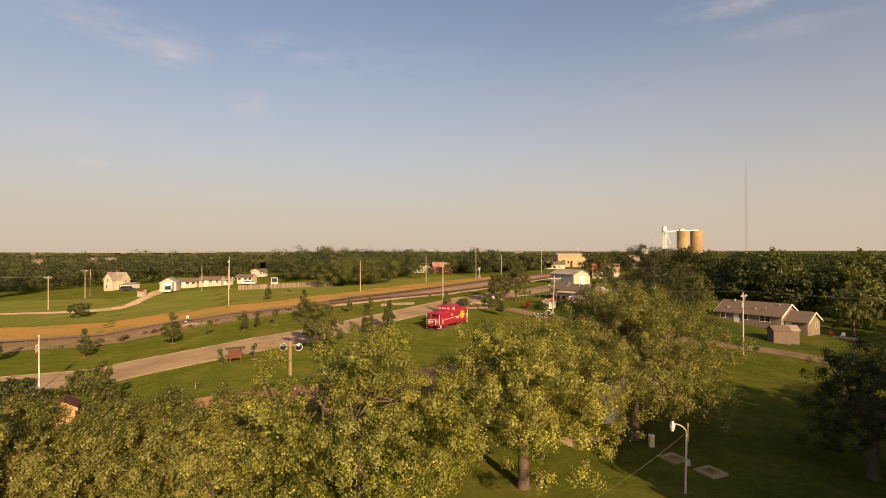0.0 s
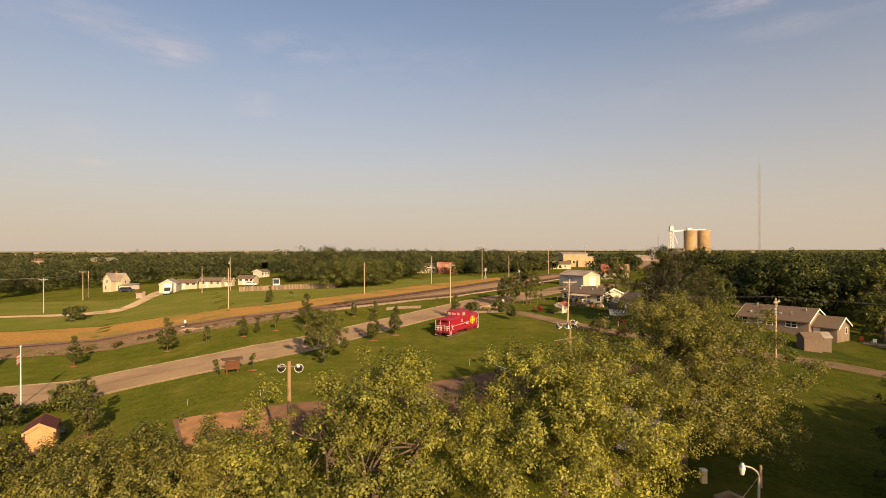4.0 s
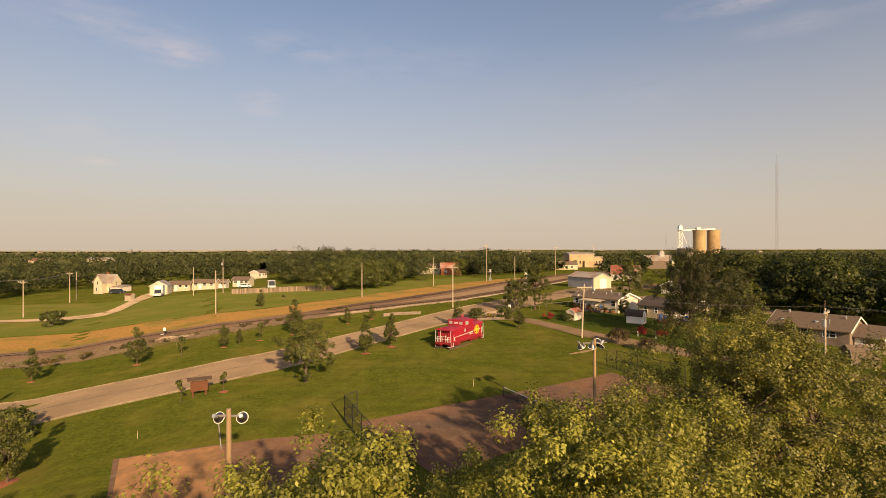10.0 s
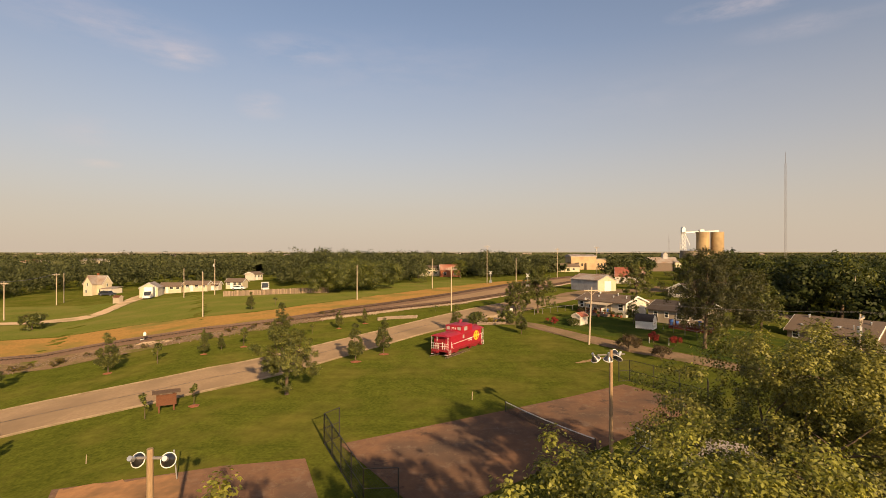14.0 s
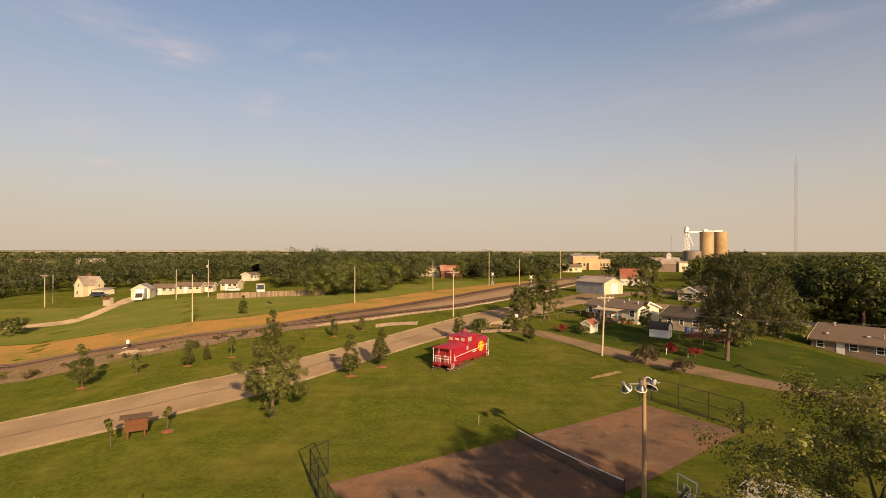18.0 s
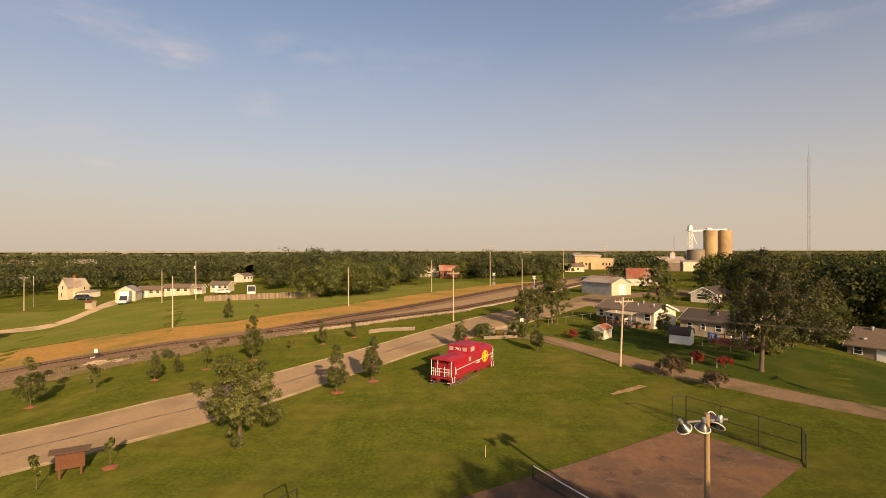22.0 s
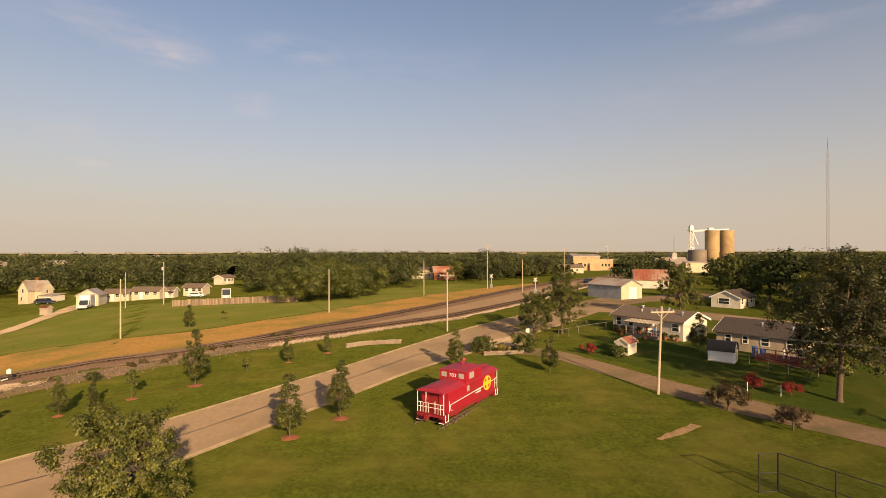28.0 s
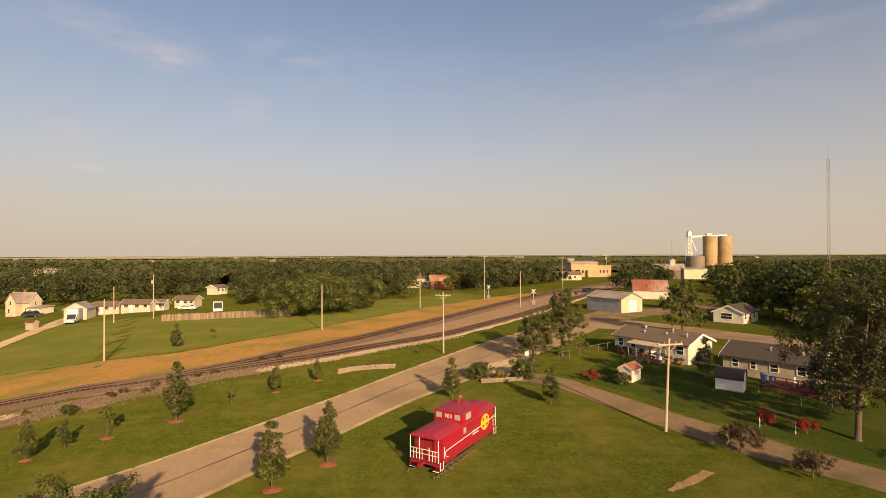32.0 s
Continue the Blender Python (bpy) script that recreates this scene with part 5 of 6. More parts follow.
def porch():
    t = thing("porch", 36.2, 139.5, None, -54.8, "cluttered wooden porch with slatted roof against the bungalow", "porch")
    Shape().box(-2.4, -2.1, -0.4, 2.4, 0, 0.3).part("deck", WEATHERED, t)
    for x in (-2.3, -1.1, 0.4, 2.3):
        Shape().box(x - 0.05, -2.06, 0.3, x + 0.05, -1.96, 1.86).part("post", TAN_SIDING, t)
    Shape().box(-2.5, -2.1, 1.86, 2.5, -1.94, 1.98).part("beam", TAN_SIDING, t)
    for k in range(12):
        Shape().prism([(-2.35, 1.96), (0.0, 2.2), (0.0, 2.27), (-2.35, 2.03)], -2.5 + k * 0.42, -2.22 + k * 0.42, "x").part("slat", TAN_SIDING, t)
    Shape().box(-2.3, -2.04, 1.0, -1.1, -1.97, 1.06).box(-2.3, -2.04, 0.6, -1.1, -1.97, 0.65).part("railing", BROWN_WOOD, t)
    Shape().box(0.4, -2.04, 1.0, 2.3, -1.97, 1.06).box(0.4, -2.04, 0.6, 2.3, -1.97, 0.65).part("railing", BROWN_WOOD, t)
    for k in range(3):
        Shape().box(-0.9, -2.4 - 0.28 * k, -0.4, 0.2, -2.1 - 0.28 * k, 0.2 - 0.1 * k).part("step", WEATHERED, t)
    return t


porch()

# ---- the caboose ----
def caboose():
    t = thing("caboose", 4.5, 106.4, gz(4.5, 106.4) - 0.06, 58, "bright red railway caboose with cupola and white rails", "caboose")
    lb, w, fl, ev = 4.35, 1.36, 1.15, 3.25          # half body length, half width, floor, eave
    roof = [(-w - 0.03, ev - 0.06), (-w - 0.03, ev + 0.02), (-0.8, ev + 0.27), (0, ev + 0.35), (0.8, ev + 0.27), (w + 0.03, ev + 0.02), (w + 0.03, ev - 0.06)]
    Shape().prism([(-w, fl), (w, fl), (w, ev), (0, ev + 0.3), (-w, ev)], -lb, lb, "x").part("body", RED, t)
    Shape().prism(roof, -5.05, 5.05, "x").part("roof", RED_SHEEN, t)
    Shape().box(-5.0, -w, fl - 0.32, 5.0, w, fl - 0.02).part("underframe", RED_GEAR, t)
    # cupola
    c0, c1, ct = -1.35, 1.55, 4.42
    cup = Shape().prism([(-w - 0.004, ev - 0.1), (w + 0.004, ev - 0.1), (w + 0.004, ct), (0, ct + 0.14), (-w - 0.004, ct)], c0, c1, "x").part("cupola", RED, t)
    Shape().prism([(-w - 0.04, ct - 0.03), (-w - 0.04, ct + 0.03), (0, ct + 0.19), (w + 0.04, ct + 0.03), (w + 0.04, ct - 0.03)], c0 - 0.05, c1 + 0.05, "x").part("cupola_roof", RED_SHEEN, cup)
    for e, x in ((-1, c0), (1, c1)):
        for y in (-0.9, 0.9):
            Shape().box(*sorted((x, x + e * 0.04))[:1], y - 0.26, 3.72, sorted((x, x + e * 0.04))[1], y + 0.26, 4.22).part("window", BOARDED, cup, "boarded pale cupola window")
    for s in (-1, 1):
        for x in (c0 + 1.0,):
            y0, y1 = sorted((s * w, s * (w + 0.05)))
            Shape().box(x - 0.42, y0, 3.62, x + 0.42, y1, 4.24).part("window", BOARDED, cup, "boarded pale cupola window")
        for x, ww in ((-0.95, 0.2),):
            y0, y1 = sorted((s * w, s * (w + 0.04)))
            Shape().box(x - ww, y0, 2.42, x + ww, y1, 2.98).part("window", BOARDED if x < 0 else RED_GEAR, t)
        # round emblem: yellow disc with four red quarters
        y = s * (w + 0.012)
        e = Shape().rod((2.75, s * w, 2.3), (2.75, y, 2.3), 0.80, 0.80, 36).part("emblem", YELLOW, t, "yellow round emblem with cross")
        for q in range(4):
            a0 = q * math.pi / 2 + 0.36
            arc = [(2.75 + 0.30 * math.cos(q * math.pi / 2 + math.pi / 4), 2.3 + 0.30 * math.sin(q * math.pi / 2 + math.pi / 4))] + [(2.75 + 0.60 * math.cos(a0 + k * 0.85 / 6), 2.3 + 0.60 * math.sin(a0 + k * 0.85 / 6)) for k in range(7)]
            d0, d1 = sorted((y + s * 0.004, y + s * 0.012))
            Shape().prism(arc, d0, d1, "y").part("emblem_quarter", RED, e)
        # lettering that cannot be read
        for k, (x, z, ww, hh) in enumerate(((0.55, 2.0, 0.95, 0.16), (0.45, 1.74, 1.1, 0.13))):
            for j in range(5):
                y0, y1 = sorted((s * w, s * (w + 0.01)))
                Shape().box(x + j * ww / 5, y0, z, x + j * ww / 5 + ww / 7, y1, z + hh).part("letter_bar", WHITE, t)
        # grab rail along the side
        g = s * (w + 0.1)
        Shape().rod((-3.75, g, 1.32), (-4.05, g, 1.42), 0.028).rod((-4.05, g, 1.42), (-4.2, g, 1.72), 0.028).rod((-4.2, g, 1.72), (-4.1, g, 1.95), 0.028).rod((-4.1, g, 1.95), (1.75, g, 2.2), 0.034).rod((3.3, g, 2.3), (4.6, g, 2.45), 0.03).part("side_rail", WHITE, t)
    # numbers on the cupola
    for e, x in ((-1, c0 - 0.012), (1, c1 + 0.012)):
        cu = bpy.data.curves.new("number", "FONT")
        cu.body, cu.size, cu.extrude, cu.align_x = "703", 0.52, 0.006, "CENTER"
        tmp = new("number", cu)
        bpy.context.view_layer.update()
        me = bpy.data.meshes.new_from_object(tmp.evaluated_get(bpy.context.evaluated_depsgraph_get()))
        bpy.data.objects.remove(tmp)
        me.materials.clear()
        me.materials.append(WHITE)
        put("number", me, cup, "white painted number", pose(x, 0, 3.78, 90, 0, 90 * e))
    # end platforms
    for e in (-1, 1):
        p = Shape().box(*sorted((e * lb, e * 5.0))[:1], -w, fl - 0.1, sorted((e * lb, e * 5.0))[1], w, fl).part("platform", RED_GEAR, t)
        for y in (-1.1, 1.1):
            st = Shape()
            for k, z in enumerate((0.36, 0.72)):
                st.box(*sorted((e * 4.40, e * 4.98))[:1], y - 0.26, z, sorted((e * 4.40, e * 4.98))[1], y + 0.26, z + 0.06)
            st.box(*sorted((e * 4.36, e * 4.42))[:1], y - 0.28, 0.34, sorted((e * 4.36, e * 4.42))[1], y + 0.28, fl)
            st.part("step", RED_GEAR, p)
            Shape().box(*sorted((e * 5.0, e * 5.02))[:1], y - 0.28, 0.34, sorted((e * 5.0, e * 5.02))[1], y + 0.28, 0.40).part("step_edge", WHITE, p)
        x = e * 4.95
        for y in (-w + 0.05, -0.45, 0.45, w - 0.05):
            Shape().rod((x, y, fl), (x, y, ev if abs(y) > 1 or y > 0 else ev - 0.9), 0.034).part("post", WHITE, p)
        for z in (fl + 0.55, fl + 0.95):
            Shape().rod((x, -w, z), (x, w, z), 0.028).part("rail", WHITE, p)
        for y in (-1.0, -0.75, 0.2, 0.75, 1.0):
            Shape().rod((x, y, fl), (x, y, fl + 0.95), 0.022).part("baluster", WHITE, p)
        for y in (-w - 0.06, w + 0.06):
            Shape().rod((e * 4.25, y, fl + 0.2), (e * 4.25, y, fl + 1.2), 0.025).rod((e * 4.4, y, 0.45), (e * 4.9, y, 0.45), 0.03).rod((e * 4.4, y, 0.45), (e * 4.4, y, fl), 0.03).rod((e * 4.85, y, 0.45), (e * 4.85, y, fl), 0.03).part("step", WHITE if y < 0 else RED_GEAR, p)
        Shape().box(*sorted((e * lb, e * (lb + 0.03)))[:1], -0.38, fl, sorted((e * lb, e * (lb + 0.03)))[1], 0.38, fl + 1.9).part("end_door", RED_GEAR, t)
        Shape().rod((e * 4.9, 0, fl - 0.2), (e * 5.5, 0, fl - 0.2), 0.12, 0.1).box(*sorted((e * 5.4, e * 5.7))[:1], -0.16, fl - 0.38, sorted((e * 5.4, e * 5.7))[1], 0.16, fl - 0.04).part("coupler", RED_GEAR, t)
        Shape().rod((e * 4.85, 0.55, fl), (e * 4.85, 0.55, fl + 1.15), 0.03).rod((e * 4.9, 0.55, fl + 1.12), (e * 4.97, 0.55, fl + 1.12), 0.26, 0.26, 18).part("brake_wheel", RED_GEAR, p)
    # bogies
    for bx in (-2.75, 2.75):
        b = Shape().box(bx - 1.15, -0.98, 0.42, bx + 1.15, -0.86, 0.72).box(bx - 1.15, 0.86, 0.42, bx + 1.15, 0.98, 0.72).box(bx - 0.25, -0.9, 0.5, bx + 0.25, 0.9, 0.86).part("bogie", RED_GEAR, t)
        for ax in (-0.8, 0.8):
            Shape().rod((bx + ax, -0.8, 0.56), (bx + ax, 0.8, 0.56), 0.07).part("axle", RED_GEAR, b)
            for y in (-0.74, 0.74):
                Shape().rod((bx + ax, y - 0.06, 0.56), (bx + ax, y + 0.06, 0.56), 0.42, 0.42, 24).part("wheel", RED_GEAR, b)
    Shape().box(-0.7, -0.9, 0.55, 0.7, 0.9, 0.85).part("battery_box", RED_GEAR, t)
    # chimney and lamp on the roof
    Shape().rod((2.1, 0.85, ev + 0.2), (2.1, 0.85, ev + 1.45), 0.1).rod((2.1, 0.85, ev + 1.45), (1.75, 0.6, ev + 1.62), 0.12, 0.16).part("stove_pipe", RED_SHEEN, t)
    Shape().rod((0.9, 0.3, ct + 0.15), (0.9, 0.3, ct + 0.42), 0.12).rod((0.9, 0.3, ct + 0.42), (0.9, 0.3, ct + 0.5), 0.2, 0.1).part("roof_vent", RED_SHEEN, cup)
    t.scale = (1.05, 1.02, 0.88)
    Shape().box(c1 + 0.2, -0.3, ev + 0.4, 5.0, 0.3, ev + 0.46).part("roof_walk", RED_SHEEN, t)
    Shape().box(-4.9, -0.24, ev + 0.37, c0 - 0.2, 0.24, ev + 0.4).part("roof_walk", RED_SHEEN, t)
    return t


caboose()
s = thing("display_track", 4.5, 106.4, gz(4.5, 106.4) - 0.06, 58, "short display track on stones under the caboose", "railway track")
for y in (-0.74, 0.74):
    Shape().box(-4.1, y - 0.05, 0.0, 4.8, y + 0.05, 0.14).part("rail", STEEL, s)
for k in range(11):
    Shape().box(-3.3 + k * 0.72, -1.15, -0.12, -3.08 + k * 0.72, 1.15, 0.03).part("tie", TIE, s)
Shape().prism([(-1.25, -0.3), (1.25, -0.3), (1.1, -0.02), (-1.1, -0.02)], -3.7, 4.6, "x").part("gravel_bed", BANK, s)
ed = Shape()
for k in range(260):
    a = rng.uniform(-4.9, 4.7)
    b = rng.choice([-1, 1]) * rng.uniform(1.0, 1.3)
    q = rng.uniform(0.02, 0.05)
    ed.box(-q, -q, -0.05, q, q, q, pose(a, b, 0.02, 0, 0, rng.uniform(0, 90)))
tagged(ed.part("stone", BANK_STONE, s, "grey-brown edging stones"), kind="stuff")


# ---- poles and wires ----
def utility_pole(x, y, h, mat, label, arm=True, turn=0, drum=False, lean=0.0, z=None):
    t = thing("utility_pole", x, y, z, turn, label, "utility pole", "utility poles")
    Shape().rod((0, 0, -0.5), (lean, 0, h), 0.125, 0.085, 10).part("shaft", mat, t)
    if arm:
        a = Shape().box(lean - 1.15, -0.18, h - 0.55, lean + 1.15, -0.06, h - 0.42).part("crossarm", mat, t)
        for q in (-1.05, -0.55, 0.55, 1.05):
            Shape().rod((lean + q, -0.12, h - 0.42), (lean + q, -0.12, h - 0.24), 0.05, 0.035, 8).part("insulator", GALV, a)
        Shape().bar((lean - 0.6, -0.12, h - 0.5), (lean, -0.12, h - 1.1), 0.04).bar((lean + 0.6, -0.12, h - 0.5), (lean, -0.12, h - 1.1), 0.04).part("brace", mat, a)
    else:
        Shape().rod((lean, 0, h), (lean, 0, h + 0.18), 0.05, 0.03, 8).part("insulator", GALV, t)
    if drum:
        Shape().rod((lean - 0.34, 0, h - 2.0), (lean - 0.34, 0, h - 1.2), 0.22, 0.22, 14).part("transformer", GALV, t)
    return t


pole = utility_pole(24.9, 110.2, 7.8, POLE_PALE, "tall pale wooden utility pole with a lamp arm by the lane", True, 10, False, 0.4)
arm = Shape().rod((0.3, 0, 6.0), (-0.55, -0.2, 6.35), 0.03).part("lamp_arm", GALV, pole)
Shape().rod((-0.62, -0.22, 6.38), (-0.62, -0.22, 6.12), 0.09, 0.17, 12).part("lamp_head", GALV_PALE, arm, "small yard lamp head")
utility_pole(3.95, 143.8, 8.6, POLE_PALE, "pale wooden utility pole between street and tracks", True, -26)
utility_pole(-53.45, 148.32, 9.0, POLE_PALE, "pale bare wooden pole in the field", False)
utility_pole(-21.42, 169.64, 8.2, POLE_PALE, "pale wooden pole beside the railway", False)
utility_pole(-1.88, 211.45, 9.0, POLE_PALE, "pale wooden pole beside the railway", False)
utility_pole(19.72, 237.28, 13.5, POLE_PALE, "tall utility pole with crossarm at the crossing", True, -26)
utility_pole(27.87, 211.57, 9.3, POLE_PALE, "pale wooden pole beside the tracks", False)
utility_pole(58.36, 282.92, 13, POLE_PALE, "tall utility pole with crossarm by the tracks", True, -26)
utility_pole(79.96, 289.92, 14, POLE_PALE, "tall utility pole with transformer", True, -26, True)
utility_pole(-84.8, 200.99, 8.5, POLE_PALE, "thin pale pole in the field", False)
utility_pole(-76.12, 204.66, 10.5, POLE_PALE, "pale utility pole with a lamp box", False, 0, True)
utility_pole(-129.98, 204.16, 9.5, POLE_PALE, "wooden utility pole with crossarm", True, 0)
utility_pole(-133.59, 212.38, 9.0, POLE_PALE, "plain wooden pole by the drive", False)
utility_pole(-114.67, 165.82, 9.0, POLE_PALE, "wooden pole with short crossarm", True, 0)
utility_pole(-164.27, 163.77, 9.0, POLE_PALE, "plain wooden pole at the edge of the field", False)
utility_pole(48.8, 87.79, 8.2, POLE_PALE, "utility pole with crossarm and transformer beside the lane", True, 42, True)
utility_pole(90, 139.58, 10, POLE_PALE, "white pole among the trees", False)
utility_pole(97.38, 154.31, 10, POLE_PALE, "utility pole among the trees", True, -45)


def wire(name, pts, label, r=0.006, sag=0.6):
    s = Shape()
    for p0, p1 in zip(pts[:-1], pts[1:]):
        p0, p1 = Vector(p0), Vector(p1)
        q = [p0.lerp(p1, k / 12) - Vector((0, 0, sag * 4 * (k / 12) * (1 - k / 12))) for k in range(13)]
        for a, b in zip(q[:-1], q[1:]):
            s.rod(a, b, r, r, 4, False)
    return tagged(s.part(name, MAST), label, "cable", "overhead wires")


for d in (-0.9, 0.0, 0.9):
    wire("overhead_wire", [(24.7 + d * 0.7, 109.0 - d * 0.5, 8.4), (48.8 + d * 0.7, 87.8 + d * 0.5, 8.7), (90.2 + d, 53.1 + d, 9.0)], "thin grey overhead wire sagging between poles")
wire("overhead_wire", [(-114.7, 165.8, gz(-114.7, 165.8) + 10.3), (-130.0, 204.2, gz(-130.0, 204.2) + 10.8)], "pale sagging overhead wire in the field", 0.055)
wire("overhead_wire", [(-114.7, 165.8, gz(-114.7, 165.8) + 10.3), (-164.3, 163.8, gz(-164.3, 163.8) + 10.5)], "sagging black overhead wire in the field", 0.055)


# ---- sports lamps ----
def sports_lamp(x, y, h, turn, heads, label, mat, reach=1.1, size=1.0):
    t = thing("sports_lamp", x, y, None, turn, label, "sports lamp", "court lamps")
    Shape().rod((0, 0, -0.4), (0.0, 0, h), 0.14, 0.10, 12).part("pole", mat, t)
    arm = Shape().bar((-reach, 0, h - 0.3), (reach, 0, h - 0.3), 0.07).part("crossbar", MAST, t)
    for a, tilt, yaw in heads:
        m = pose(a, 0, h - 0.3, 0, 0, yaw) @ pose(0, -0.1, 0, tilt, 0, 0)
        b = Shape()
        prof = [(0.0, 0.1), (0.1, 0.13), (0.22, 0.24), (0.40, 0.36), (0.50, 0.42)]
        n = 20
        vs = [m @ Vector((size * rr * math.cos(2 * math.pi * i / n), size * rr * math.sin(2 * math.pi * i / n), -d * size)) for d, rr in prof for i in range(n)]
        b.add(vs, [(k * n + i, k * n + (i + 1) % n, (k + 1) * n + (i + 1) % n, (k + 1) * n + i) for k in range(len(prof) - 1) for i in range(n)])
        lamp = b.part("reflector", BOWL, arm, "dark metal bowl reflector", soft=True)
        rim, rr, d = Shape(), 0.42 * size, 0.50 * size
        ring = [m @ Vector((rr * math.cos(2 * math.pi * i / n), rr * math.sin(2 * math.pi * i / n), -d)) for i in range(n)]
        for i in range(n):
            rim.rod(ring[i], ring[(i + 1) % n], 0.035 * size, 0.035 * size, 5)
        rim.part("rim", WHITE, lamp, "pale rolled rim")
        Shape().rod(m @ Vector((0, 0, 0.16)), m @ Vector((0, 0, -0.03)), 0.085, 0.085, 12).part("lamp_socket", GALV, lamp)
    return t


sports_lamp(-8.67, 49.93, 7.05, 0, ((-0.5, 62, -8), (0.55, 62, 12)), "wooden pole with two bowl-shaped sports lamps", POLE_LAMP, 0.6, 0.56)
sports_lamp(14.86, 69.02, 7.05, 10, ((-1.15, 35, -70), (-0.2, 20, -10), (0.42, 82, 10), (0.55, 45, 120)), "tall pole with four bowl-shaped sports lamps", POLE_LAMP, 0.95, 0.72)


# ---- tennis fences, net, hoop ----
def chain_fence(pts, h, label, rail_mid=True):
    x0, y0 = pts[0]
    t = thing("chain_link_fence", x0, y0, None, 0, label, "fence", "court fences", size=1.0)
    base = Vector((x0, y0, gz(x0, y0)))
    mesh = Shape()
    for (ax, ay), (bx, by) in zip(pts[:-1], pts[1:]):
        a, b = Vector((ax, ay, gz(ax, ay))) - base, Vector((bx, by, gz(bx, by))) - base
        n = max(1, round((b - a).length / 3.0))
        for k in range(n + 1):
            p = a.lerp(b, k / n)
            Shape().rod(p - Vector((0, 0, 0.3)), p + Vector((0, 0, h)), 0.045, 0.045, 8).part("post", BLACK, t)
        for z in (h - 0.02, h * 0.5, 0.05) if rail_mid else (h - 0.02,):
            Shape().rod(a + Vector((0, 0, z)), b + Vector((0, 0, z)), 0.03, 0.03, 6).part("rail", BLACK, t)
        ln = (b - a).length
        d = (b - a) / ln
        for k in np.arange(-h, ln, 0.22):
            for sgn in (1, -1):
                u0, u1 = max(0, k), min(ln, k + h)
                if u1 - u0 < 0.05:
                    continue
                z0, z1 = (u0 - k, u1 - k) if sgn > 0 else (h - (u0 - k), h - (u1 - k))
                mesh.bar(a + d * u0 + Vector((0, 0, z0)), a + d * u1 + Vector((0, 0, z1)), 0.006)
    mesh.part("mesh", BLACK, t, "thin chain-link wire mesh")
    return t


chain_fence([(22.8, 90.5), (24.1, 90.6), (29.3, 83.0), (28.7, 81.7)], 2.5, "black chain-link fence at the end of the tennis court")
chain_fence([(-6.4, 73.4), (-7.3, 71.8), (-2.5, 61.5), (-0.4, 61.6)], 2.45, "black chain-link fence with open gate frame")


def tennis_net():
    t = thing("tennis_net", 8.25, 79.75, None, 0, "sagging black tennis net with white top band", "net", size=1.0)
    b = Vector((5.75, -9.6, 0))
    for p in (Vector(), b):
        Shape().rod(p - Vector((0, 0, 0.2)), p + Vector((0, 0, 1.08)), 0.05).part("post", BLACK, t)
    s, m = Shape(), Shape()
    top = lambda f: 1.02 - 0.14 * 4 * f * (1 - f)
    for k in range(12):
        p, q = b * (k / 12), b * ((k + 1) / 12)
        s.bar(p + Vector((0, 0, top(k / 12))), q + Vector((0, 0, top((k + 1) / 12))), 0.03, 0.07)
    s.part("band", WHITE, t, "white canvas band")
    for k in range(140):
        p = b * (k / 139)
        m.bar(p + Vector((0, 0, 0.05)), p + Vector((0, 0, top(k / 139))), 0.012)
    for z in np.linspace(0.06, 0.85, 11):
        m.bar(Vector((0, 0, z)), b + Vector((0, 0, z)), 0.012)
    m.part("mesh", BLACK, t, "fine black netting")
    return t


tennis_net()


def basketball_hoop():
    t = thing("basketball_hoop", 14.69, 64.43, None, 20, "basketball hoop with clear white-framed backboard on a black pole", "basketball hoop")
    t.scale = (0.76, 0.76, 0.99)
    Shape().bar((0, 0, -0.3), (0, 0, 2.4), 0.16).part("pole", BLACK, t)
    Shape().bar((0, 0, 2.3), (1.2, 0, 3.0), 0.12).bar((0, 0, 1.9), (1.2, 0, 2.6), 0.1).part("arm", BLACK, t)
    b = Shape().box(1.2, -0.92, 2.55, 1.25, 0.92, 2.62).box(1.2, -0.92, 3.58, 1.25, 0.92, 3.65).box(1.2, -0.92, 2.62, 1.25, -0.85, 3.58).box(1.2, 0.85, 2.62, 1.25, 0.92, 3.58) \
        .box(1.2, -0.3, 2.8, 1.25, 0.3, 2.84).box(1.2, -0.3, 3.2, 1.25, 0.3, 3.24).box(1.2, -0.3, 2.84, 1.25, -0.26, 3.2).box(1.2, 0.26, 2.84, 1.25, 0.3, 3.2).part("backboard", WHITE, t)
    s = Shape()
    for k in range(16):
        a0, a1 = k * math.pi / 8, (k + 1) * math.pi / 8
        s.rod((1.6 + 0.23 * math.cos(a0), 0.23 * math.sin(a0), 2.8), (1.6 + 0.23 * math.cos(a1), 0.23 * math.sin(a1), 2.8), 0.012, 0.012, 6)
    s.part("rim", RED_GEAR, t)
    n = Shape()
    for k in range(12):
        a = k * math.pi / 6
        n.rod((1.6 + 0.22 * math.cos(a), 0.22 * math.sin(a), 2.8), (1.6 + 0.12 * math.cos(a + 0.5), 0.12 * math.sin(a + 0.5), 2.42), 0.008, 0.008, 4)
    n.part("net", WHITE, t)
    return t


basketball_hoop()


